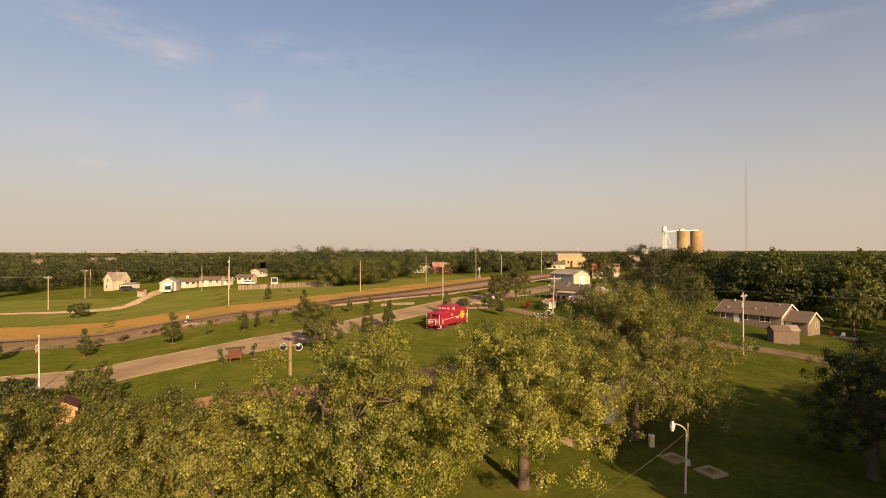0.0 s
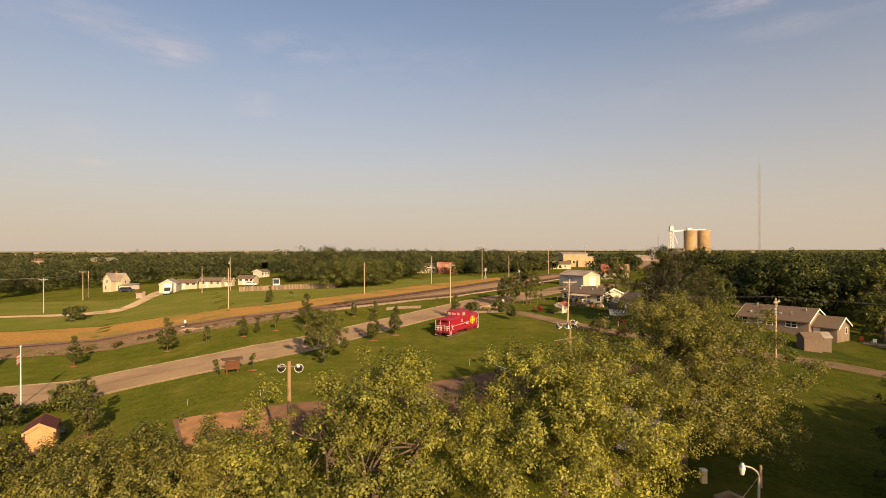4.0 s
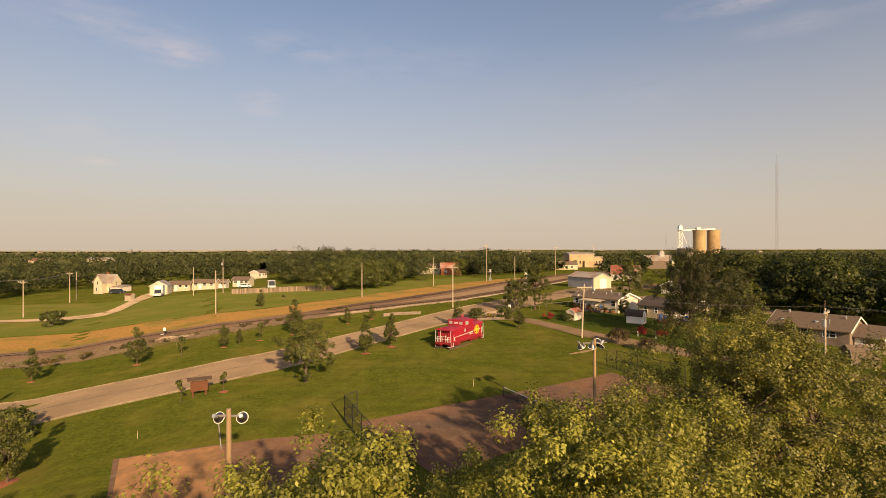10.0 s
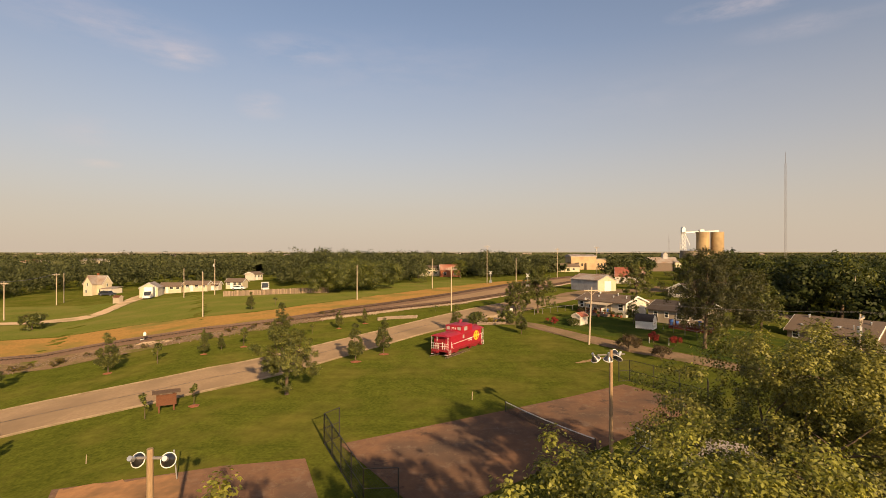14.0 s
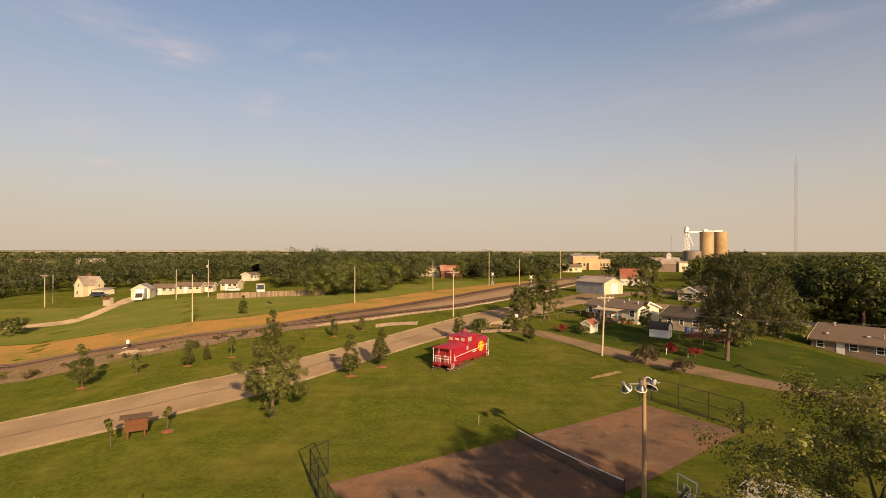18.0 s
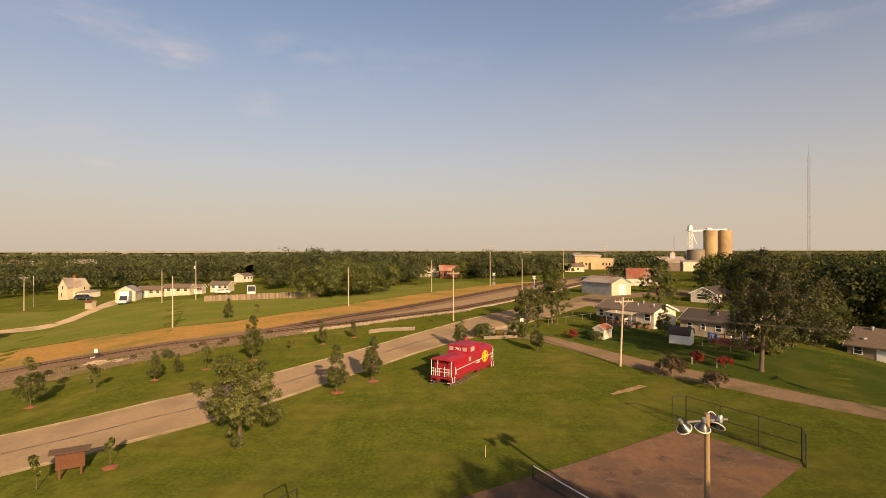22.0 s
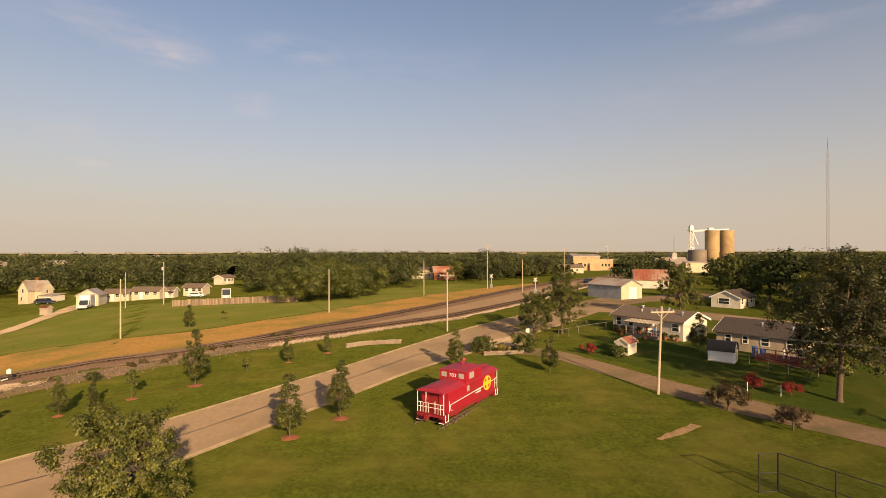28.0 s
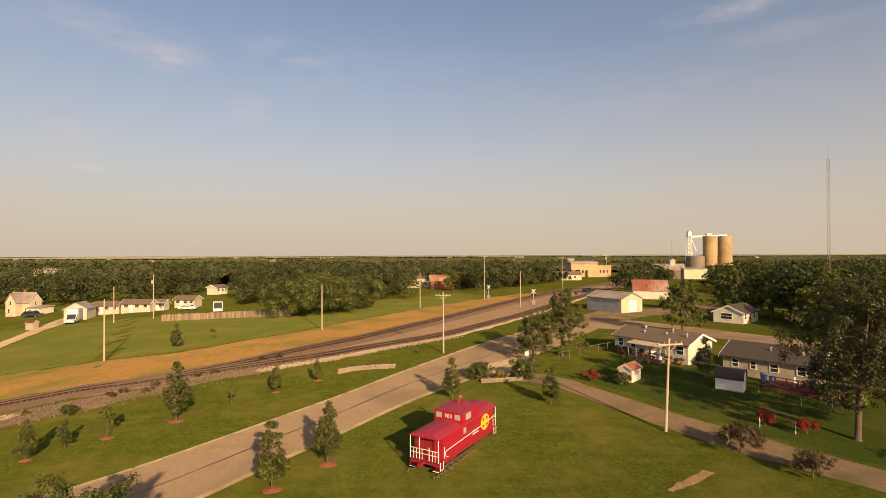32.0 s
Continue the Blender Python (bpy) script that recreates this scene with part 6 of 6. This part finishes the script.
# ---- notice board, planter, switch, flagpole, street lamp ----
def notice_board():
    t = thing("notice_board", -25.2, 81.3, None, 29, "brown wooden notice board with small gabled roof", "notice board", size=0.9)
    for x in (-0.72, 0.72):
        Shape().box(x - 0.08, -0.08, -0.3, x + 0.08, 0.08, 2.2).part("post", BROWN_WOOD, t)
    p = Shape().box(-0.98, -0.05, 0.72, 0.98, 0.05, 1.82).part("panel", BROWN_WOOD, t, "red-brown board panel")
    for z in (0.68, 1.24, 1.80):
        Shape().box(-1.0, -0.09, z, 1.0, 0.09, z + 0.07).part("frame", BROWN_WOOD, p)
    r = Shape()
    for s in (-1, 1):
        r.prism([(0, 2.3), (s * 0.6, 2.08), (s * 0.6, 2.17), (0, 2.4)], -1.38, 1.38, "x")
    r.part("roof", BOARD_ROOF, t, "weathered dark brown board roof")
    return t


notice_board()


def stone_wall(pts, h, w, label, name):
    x0, y0 = pts[0]
    t = thing(name, x0, y0, None, 0, label, "stone wall", "low stone walls", size=1.0)
    q = along(pts, 0.42)
    me = [Shape().box(-rng.uniform(0.17, 0.23), -w / 2, 0, rng.uniform(0.17, 0.23), w / 2, rng.uniform(0.8, 1.0) * h / 2).mesh("stone", PALE_STONE) for _ in range(4)]
    g = np.gradient(q, axis=0)
    for i, ((x, y), d) in enumerate(zip(q, g)):
        for k in (0, 1):
            put("stone", me[(i + k) % 4], t, m=pose(x - x0 + (0.2 * k * d[0]), y - y0 + 0.2 * k * d[1], gz(x, y) - gz(x0, y0) + k * h / 2 - 0.05, rng.normal(0, 2), rng.normal(0, 2), math.degrees(math.atan2(d[1], d[0])) + rng.normal(0, 5)))
    return t


stone_wall([(-10.75, 132.1), (-8.8, 133.6), (-6.1, 134.4), (-3.4, 134.8)], 0.6, 0.5, "low curved wall of pale limestone blocks on the lawn", "stone_wall")
stone_wall([(8.7, 127.1), (11.2, 127.5), (13.8, 128.0)], 0.5, 0.5, "low pale stone planter wall with shrubs behind", "stone_planter")


def switch_stand():
    t = thing("switch_stand", -52.51, 123.96, None, 30, "small white railway switch stand on the gravel", "switch stand")
    Shape().box(-0.6, -0.25, -0.1, 0.6, 0.25, 0.2).part("base", TIE, t)
    Shape().rod((0, 0, 0.2), (0, 0, 1.0), 0.06).part("shaft", BLACK, t)
    Shape().box(-0.2, -0.14, 0.85, 0.2, 0.14, 1.25).prism([(-0.2, 1.25), (0.2, 1.25), (0, 1.42)], -0.14, 0.14).part("target", WHITE, t)
    Shape().rod((0, 0, 0.45), (0.85, 0, 0.32), 0.035).rod((0.85, 0, 0.32), (0.95, 0, 0.32), 0.09).part("lever", BLACK, t)
    Shape().rod((-0.1, -0.1, 0.3), (-0.6, -0.5, 0.25), 0.06).part("switch_rod", WHITE, t)
    return t


switch_stand()


def flagpole():
    t = thing("flagpole", -48.3, 76.7, None, 0, "white metal flagpole with limp striped flag", "flagpole")
    t.scale = (SIZE, SIZE, 0.93)
    Shape().rod((0, 0, -0.3), (0, 0, 7.6), 0.07, 0.04, 10).rod((0, 0, 7.6), (0, 0, 7.75), 0.09, 0.05, 10).part("pole", WHITE, t)
    f = Shape()
    for k in range(7):
        z0, z1 = 5.7 + k * 0.19, 5.89 + k * 0.19
        f.add([(0.04, 0, z0), (-0.2 - 0.06 * math.sin(k), 0.15, z0 - 0.3), (-0.36, -0.08, z0 - 0.55), (-0.36, -0.08, z1 - 0.55), (-0.2 - 0.06 * math.sin(k + 1), 0.15, z1 - 0.3), (0.04, 0, z1)], [(0, 1, 4, 5), (1, 2, 3, 4)]) if k % 2 == 0 else None
    fl = f.part("flag", FLAG_RED, t, "limp red and white striped flag")
    f = Shape()
    for k in range(7):
        z0, z1 = 5.7 + k * 0.19, 5.89 + k * 0.19
        f.add([(0.04, 0, z0), (-0.2 - 0.06 * math.sin(k), 0.15, z0 - 0.3), (-0.36, -0.08, z0 - 0.55), (-0.36, -0.08, z1 - 0.55), (-0.2 - 0.06 * math.sin(k + 1), 0.15, z1 - 0.3), (0.04, 0, z1)], [(0, 1, 4, 5), (1, 2, 3, 4)]) if k % 2 else None
    f.part("white_stripe", FLAG_WHITE, fl)
    return t


flagpole()


def street_lamp():
    t = thing("street_lamp", 17.7, 42.35, None, 0, "pale pole lamp with curved arm and globe head", "street lamp")
    Shape().rod((0, 0, -0.4), (0.08, 0, 3.2), 0.065, 0.055, 12).part("pole", GALV_PALE, t)
    a = Shape()
    bow = [Vector((0.08 - 0.75 * (1 - math.cos(k * 0.26)), 0, 3.2 + 0.52 * math.sin(k * 0.26))) for k in range(7)]
    for p, q in zip(bow, bow[1:]):
        a.rod(p, q, 0.04, 0.036)
    a.part("arm", GALV_PALE, t)
    h = Shape().rod((-0.68, 0, 3.66), (-0.68, 0, 3.86), 0.15, 0.07, 14).part("head", GALV, t)
    Shape().rod((-0.68, 0, 3.34), (-0.68, 0, 3.66), 0.08, 0.15, 14).part("globe", WHITE, h, "white glass globe")
    Shape().rod((0.15, 0, 2.75), (0.15, 0, 3.75), 0.07, 0.06, 8).part("splice", POLE_DARK, t, "dark wooden splice")
    Shape().box(0.08, -0.1, 1.5, 0.24, 0.1, 1.8).part("meter_box", GALV, t)
    return t


street_lamp()
s = thing("service_pole", 3.79, 29.17, None, 0, "short pale service pole carrying the lamp's wire", "pole")
Shape().rod((0, 0, -0.3), (0, 0, 3.6), 0.09, 0.07, 10).part("shaft", POLE_PALE, s)
s = Shape()
hang = [Vector((17.82, 42.34, 3.79)).lerp(Vector((3.79, 29.17, 4.02)), k / 12) - Vector((0, 0, 0.5 * (1 - (k / 6 - 1) ** 2))) for k in range(13)]
for p, q in zip(hang, hang[1:]):
    s.rod(p, q, 0.005, None, 5)
tagged(s.part("service_wire", MAST), "thin pale wire to the park lamp", "wire")


def planter_box(x, y, turn, label):
    t = thing("planter_frame", x, y, None, turn, label, "planter", "square planters")
    t.scale = (0.78, 0.78, 1.15)
    for x0, y0, x1, y1 in ((-0.95, -0.95, 0.95, -0.6), (-0.95, 0.6, 0.95, 0.95), (-0.95, -0.6, -0.6, 0.6), (0.6, -0.6, 0.95, 0.6)):
        Shape().box(x0, y0, -0.3, x1, y1, 0.1).part("edging", KERB, t)
    Shape().box(-0.6, -0.6, -0.3, 0.6, 0.6, 0.05).part("mulch", DIRT, t)
    return t


planter_box(19.34, 47.48, 25, "square concrete planter frame filled with mulch")
planter_box(20.84, 45.22, 25, "square concrete planter frame filled with mulch")
s = thing("marker_post", 9, 43.25, None, 0, "short white marker post beside the tree", "post")
Shape().rod((0, 0, -0.1), (0, 0, 0.55), 0.09, 0.09, 10).part("shaft", WHITE, s)
s = thing("pale_bin", 18.77, 49.79, None, 0, "small pale yellow bin against the tree trunk", "bin")
Shape().box(-0.15, -0.15, 0, 0.15, 0.15, 0.72).part("body", CREAM_PAINT, s)
Shape().box(-0.17, -0.17, 0.72, 0.17, 0.17, 0.78).part("lid", WHITE, s)


# ---- sheds, board fence, vehicles, crossing ----
def barn_shed(x, y, turn, l, w, h, wall, roof, label, name="garden_shed"):
    t = gable_house(name, x, y, turn, l, w, h, w * 0.3, wall, roof, label, "shed", eave=0.12, trim=wall)
    Shape().box(l / 2, -0.6, 0.05, l / 2 + 0.04, 0.6, h * 0.95).part("door", wall, t)
    return t


def round_roof_shed():
    """A white shed under a dark barrel roof."""
    t = thing("garden_shed", 39.1, 123.6, None, -39, "white garden shed with a dark rounded roof", "shed", "garden sheds")
    l, w, h = 1.3, 1.1, 1.2
    arch = [(w * math.cos(a), h + 0.95 * math.sin(a)) for a in np.linspace(0, math.pi, 13)]
    Shape().prism([(w, -0.3)] + arch + [(-w, -0.3)], -l, l, "x").part("wall", WHITE, t)
    over = [((w + 0.1) * math.cos(a), h + 0.98 * math.sin(a) + 0.07) for a in np.linspace(-0.05, math.pi + 0.05, 15)]
    under = [((w + 0.03) * math.cos(a), h + 0.95 * math.sin(a) + 0.03) for a in np.linspace(math.pi + 0.05, -0.05, 15)]
    Shape().prism(over + under, -l - 0.12, l + 0.12, "x").part("roof", DARK_ROOF, t)
    d = Shape().box(l, -0.55, 0.05, l + 0.05, 0.55, 1.7).part("door", WHITE, t)
    Shape().box(l + 0.05, -0.5, 0.9, l + 0.08, 0.5, 1.0).box(l + 0.05, -0.06, 0.1, l + 0.08, 0.06, 1.65).part("brace", TAN_SIDING, d)
    Shape().box(-l, -w - 0.02, -0.3, l, -w, 0.08).part("skid", FENCE_WOOD, t)


round_roof_shed()
barn_shed(28.15, 127.75, 43, 2.2, 1.55, 1.4, WHITE_SIDING, RUST_ROOF, "small white shed with rusty brown roof")
barn_shed(62.7, 100.3, -7.1, 2.4, 1.9, 1.9, WEATHERED, SHINGLE, "weathered wooden garden shed")
barn_shed(65.3, 101.2, -7.6, 1.8, 1.9, 2.0, WEATHERED, METAL_ROOF, "narrow weathered tool shed")
barn_shed(-107.6, 202.1, -11.4, 2.2, 1.4, 1.7, TAN_SIDING, BROWN_WOOD, "small tan shed by the drive")
booth = barn_shed(-35.05, 62.9, -60, 2.6, 1.9, 1.75, OCHRE, DARK_RED_WOOD, "small ochre booth with dark red-brown roof")
for y in (-0.95, 0.95):
    Shape().box(1.3, y - 0.07, -0.3, 1.36, y + 0.07, 1.7).part("corner_board", DARK_RED_WOOD, booth)
t = thing("park_bench", -36.4, 67.0, None, -30, "small black bench with pale slats beside the ochre booth", "bench", size=1.0)
for k in range(4):
    Shape().box(-0.55, -0.22 + 0.12 * k, 0.44, 0.55, -0.13 + 0.12 * k, 0.48).part("seat_slat", WEATHERED, t)
for k in range(2):
    Shape().box(-0.55, 0.24, 0.60 + 0.16 * k, 0.55, 0.28, 0.70 + 0.16 * k).part("back_slat", WEATHERED, t)
for x in (-0.5, 0.5):
    Shape().box(x - 0.03, -0.22, 0, x + 0.03, -0.16, 0.44).box(x - 0.03, 0.2, 0, x + 0.03, 0.26, 0.95).box(x - 0.03, -0.22, 0.38, x + 0.03, 0.26, 0.44).part("end_frame", BLACK, t)


def board_fence(pts, h, label):
    x0, y0 = pts[0]
    t = thing("board_fence", x0, y0, None, 0, label, "fence", size=1.0)
    me = Shape().box(-0.2, -0.02, 0, 0.2, 0.02, h).mesh("board", FENCE_WOOD)
    q = along(pts, 0.45)
    g = np.gradient(q, axis=0)
    for (x, y), d in zip(q, g):
        put("board", me, t, m=pose(x - x0, y - y0, gz(x, y) - gz(x0, y0) - 0.1 + rng.normal(0, 0.04), 0, rng.normal(0, 1.0), math.degrees(math.atan2(d[1], d[0]))))
    return t


board_fence([(-70.12, 198.03), (-52.9, 197.55), (-35.36, 196.03)], 1.85, "weathered grey board fence behind the field")


def vehicle(name, x, y, turn, l, w, h, mat, label, cargo=None):
    t = thing(name, x, y, None, turn, label, name.replace("_", " "))
    Shape().prism([(-l / 2, 0.4), (l / 2, 0.4), (l / 2, 0.95), (l * 0.28, 1.02), (l * 0.16, h), (-l * 0.32, h), (-l * 0.46, 1.0), (-l / 2, 0.95)], -w / 2, w / 2, "y").part("body", mat, t)
    for sgn in (-1, 1):
        y0, y1 = sorted((sgn * w / 2, sgn * (w / 2 + 0.01)))
        Shape().prism([(-l * 0.38, 1.04), (l * 0.22, 1.04), (l * 0.13, h - 0.1), (-l * 0.3, h - 0.1)], y0, y1, "y").part("side_window", GLASS, t)
        for a in (-0.32, 0.32):
            wh = Shape().rod((l * a, sgn * (w / 2 - 0.2), 0.34), (l * a, sgn * (w / 2 + 0.02), 0.34), 0.34, 0.34, 16).part("wheel", TYRE, t)
            Shape().rod((l * a, sgn * (w / 2 + 0.02), 0.34), (l * a, sgn * (w / 2 + 0.03), 0.34), 0.18, 0.18, 12).part("rim", GALV, wh)
    Shape().prism([(l * 0.275, 1.06), (l * 0.175, h - 0.08), (l * 0.185, h - 0.08), (l * 0.287, 1.06)], -w / 2 + 0.12, w / 2 - 0.12, "y").part("windshield", GLASS, t)
    for sgn in (-1, 1):
        Shape().box(l / 2, sgn * w * 0.36 - 0.14, 0.68, l / 2 + 0.02, sgn * w * 0.36 + 0.14, 0.86).part("headlight", CHROME, t)
    Shape().box(l / 2, -w / 2 + 0.05, 0.42, l / 2 + 0.08, w / 2 - 0.05, 0.6).part("bumper", GALV, t)
    if cargo:
        Shape().box(-l / 2, -w / 2 - 0.1, 0.9, l * 0.05, w / 2 + 0.1, h + 1.1).part("cargo_box", cargo, t)
    return t


vehicle("box_truck", -101.3, 208.9, -70, 6.5, 2.1, 2.3, WHITE, "white box truck parked before the garage", WHITE)
vehicle("car", -75.6, 223.4, 4, 4.4, 1.8, 1.45, WHITE, "white car parked behind the fence")
vehicle("camper_van", -62.5, 214.8, -68, 6.0, 2.2, 2.6, WHITE, "white camper parked behind the fence")
vehicle("pickup_truck", 65.5, 270.9, 51, 5.2, 1.9, 1.7, CAR_DARK, "dark pickup truck on the far road")
vehicle("pickup_truck", -131.6, 232.9, -2, 5.2, 1.9, 1.7, CAR_DARK, "dark car parked beside the farmhouse")


def crossing_signal(x, y, turn):
    t = thing("crossing_signal", x, y, None, turn, "railway crossing signal with white crossbuck", "crossing signal", "crossing signals")
    Shape().rod((0, 0, -0.2), (0, 0, 4.2), 0.09).part("mast", GALV, t)
    Shape().box(-0.7, -0.08, -0.1, 0.7, -0.04, 0.1, pose(0, 0, 3.7, 0, 45, 0)).box(-0.7, -0.12, -0.1, 0.7, -0.08, 0.1, pose(0, 0, 3.7, 0, -45, 0)).part("crossbuck", WHITE, t)
    for a in (-0.5, 0.5):
        Shape().rod((a, -0.1, 2.7), (a, 0.1, 2.7), 0.3, 0.3, 16).part("signal_head", BLACK, t)
    Shape().box(-0.4, -0.4, 0, 0.4, 0.4, 1.1).part("base", GALV, t)
    return t


crossing_signal(33.27, 219.39, -20)
crossing_signal(21.6, 241.69, -20)


def garden_fence(pts, label):
    x0, y0 = pts[0]
    t = thing("garden_fence", x0, y0, None, 0, label, "fence", "yard fences", size=1.0)
    b = Vector((x0, y0, gz(x0, y0)))
    for (ax, ay), (bx, by) in zip(pts[:-1], pts[1:]):
        p0, p1 = Vector((ax, ay, gz(ax, ay))) - b, Vector((bx, by, gz(bx, by))) - b
        n = max(1, round((p1 - p0).length / 2.6))
        for k in range(n + 1):
            p = p0.lerp(p1, k / n)
            Shape().rod(p - Vector((0, 0, 0.2)), p + Vector((0, 0, 1.2)), 0.04).part("post", MAST, t)
        Shape().rod(p0 + Vector((0, 0, 1.18)), p1 + Vector((0, 0, 1.18)), 0.03).part("rail", MAST, t)
    return t


garden_fence([(21.45, 138.47), (27.27, 142.71), (33.13, 146.54)], "low wire yard fence with steel posts")
garden_fence([(41.37, 121.68), (43.83, 114.5), (50.39, 119.84)], "low wire yard fence along the lane")
for k, (x, y, sx, h, label) in enumerate(((22.9, 127.6, 1.35, 1.35, "round orange-red bush on the lawn"), (35.5, 111.5, 0.85, 1.5, "red bush in the yard"), (37.9, 109.1, 0.95, 1.4, "red bush in the yard"))):
    c, rad = lobes_of(h, sx, 0.1, 10, "round")
    p, n = crown_points(c, rad * 1.15, 2400)
    t = thing("red_bush", x, y, None, 0, label, "shrub", "red bushes")
    put("foliage", leaf_mesh("foliage", p, n, 0.10, RED_PLASTIC), t)
    Shape().rod((0, 0, -0.1), (0, 0, h * 0.5), 0.05, 0.03, 6).part("stem", BARK, t)


# ---- yard clutter round the houses ----
def deck():
    t = thing("deck", 47.0, 122.0, None, -52, "dark red stained wooden deck behind the tan bungalow", "deck")
    Shape().box(-3.2, -1.6, -0.3, 3.2, 1.6, 0.45).part("skirt", DARK_RED_WOOD, t)
    for k in range(18):
        Shape().box(-3.25 + k * 0.362, -1.65, 0.45, -2.9 + k * 0.362, 1.65, 0.49).part("plank", DARK_RED_WOOD, t)
    for k in range(7):
        Shape().box(-3.2 + k * 1.05, -1.62, 0.49, -3.1 + k * 1.05, -1.52, 1.4).part("post", DARK_RED_WOOD, t)
    Shape().box(-3.2, -1.63, 1.4, 3.2, -1.5, 1.46).box(-3.2, -1.6, 0.9, 3.2, -1.54, 0.96).part("railing", DARK_RED_WOOD, t)


def bin_with_lid(x, y, mat, label, h=1.0):
    t = thing("bin", x, y, None, rng.uniform(0, 90), label, "bin", "yard bins")
    Shape().rod((0, 0, 0), (0, 0, h), 0.26, 0.32, 12).part("body", mat, t)
    Shape().rod((0, 0, h), (0, 0, h + 0.07), 0.34, 0.28, 12).part("lid", mat, t)


def pot(x, y, z, label, r=0.2, leaf=LEAF_MID):
    t = thing("flower_pot", x, y, z, 0, label, "plant pot", "porch pots")
    Shape().rod((0, 0, 0), (0, 0, r * 1.6), r * 0.7, r, 12).part("pot", ORANGE_BRICK, t)
    c, rad = lobes_of(r * 3.6, r * 1.5, r * 1.5, 6, "round")
    p, n = crown_points(c, rad * 2.2, 220)
    put("plant", leaf_mesh("plant", p, n, 0.13, leaf), t)


def lawn_chair(x, y, z, turn, mat, label):
    t = thing("lawn_chair", x, y, z, turn, label, "chair", "yard chairs")
    Shape().box(-0.28, -0.26, 0.38, 0.28, 0.26, 0.44).part("seat", mat, t)
    Shape().box(-0.28, 0.2, 0.44, 0.28, 0.26, 0.95).part("backrest", mat, t)
    for a in (-0.24, 0.24):
        for b in (-0.22, 0.22):
            Shape().rod((a, b, 0), (a, b, 0.4), 0.03, 0.03, 6).part("leg", mat, t)


deck()
bin_with_lid(44.9, 126.2, BLUE, "blue plastic bin beside the tan bungalow")
bin_with_lid(45.5, 125.4, BLUE, "blue plastic bin beside the tan bungalow", 0.8)
bin_with_lid(71.2, 110.2, BLACK, "black bin before the ranch house")
for a, b in ((-5.4, 0.0), (-4.7, -0.2), (-4.0, 0.1), (-3.4, -0.3), (-3.0, 0.0), (-3.2, -1.2), (-2.4, -2.6), (2.0, -2.7), (3.4, 0.0), (3.9, -0.4), (4.6, 0.1), (5.6, -0.1)):
    x, y = 35.9 + a * math.cos(radians(-54.8)) - (b - 0.7) * math.sin(radians(-54.8)), 139.9 + a * math.sin(radians(-54.8)) + (b - 0.7) * math.cos(radians(-54.8))
    pot(x, y, None, "potted plant beside the bungalow wall", 0.26, LEAF_WEED if a < 0 else LEAF_MID)
for a, b, mat in ((-1.9, -1.2, WHITE), (-1.1, -1.6, DARK_RED_WOOD), (0.3, -1.0, RED_PLASTIC), (1.2, -1.7, WHITE), (2.0, -1.1, BLUE)):
    x, y = 36.2 + a * math.cos(radians(-54.8)) - b * math.sin(radians(-54.8)), 139.5 + a * math.sin(radians(-54.8)) + b * math.cos(radians(-54.8))
    lawn_chair(x, y, gz(36.2, 139.5) + 0.345, -55 + a * 25, mat, "plastic chair on the cluttered porch")
    pot(x + 0.45, y - 0.1, gz(36.2, 139.5) + 0.345, "potted plant on the cluttered porch", 0.2)
lawn_chair(46.4, 122.2, gz(47, 122) + 0.564, 40, WHITE, "white plastic chair on the dark deck")
lawn_chair(47.7, 121.6, gz(47, 122) + 0.564, -60, BLUE, "blue plastic chair on the dark deck")
for x, y, h in ((34.6, 111.0, 0.8), (36.9, 109.2, 0.95)):
    t = thing("garden_post", x, y, None, 0, "short white post beside the red bushes", "post", "garden posts")
    Shape().rod((0, 0, -0.2), (0, 0, h), 0.035, 0.035, 8).rod((0, 0, h), (0, 0, h + 0.05), 0.045, 0.02, 8).part("shaft", WHITE, t)
t = thing("mailbox_post", 16.46, 138.18, None, 0, "small white sign on a post by the street corner", "sign")
Shape().rod((0, 0, -0.2), (0, 0, 0.9), 0.04).part("post", GALV, t)
Shape().box(-0.25, -0.03, 0.7, 0.25, 0.03, 1.3).part("panel", WHITE, t)

t = thing("patio_slab", 82.3, 112.0, None, -54, "concrete patio slab before the ranch house", "patio")
Shape().box(-2.6, -1.2, -0.2, 2.6, 1.1, 0.09).part("slab", KERB, t)
lawn_chair(81.6, 112.4, gz(81.6, 112.4) + 0.09, 130, RED_PLASTIC, "red plastic chair on the patio")
lawn_chair(83.0, 111.4, gz(83.0, 111.4) + 0.09, 170, WHITE, "white plastic chair on the patio")

# ---- small posts and pipes on the lawn ----
for x, y, h, label in ((5.25, 83.8, 0.75, "short pale stake standing in the lawn"), (-25.53, 70.44, 0.6, "short white pipe standing in the lawn"),):
    t = thing("lawn_pipe", x, y, None, 0, label, "pipe")
    Shape().rod((0, 0, -0.2), (0.03, 0, h), 0.026, 0.024, 8).part("shaft", POLE_PALE, t)
t = thing("court_post", -15.98, 65.8, None, 0, "thin grey steel post at the corner of the court", "post", size=1.0)
Shape().rod((0, 0, -0.2), (-0.22, 0, 2.0), 0.05, 0.045, 8).part("shaft", GALV, t)
Shape().rod((-0.22, 0, 2.0), (-0.22, 0, 2.05), 0.06, 0.03, 8).part("cap", GALV, t)
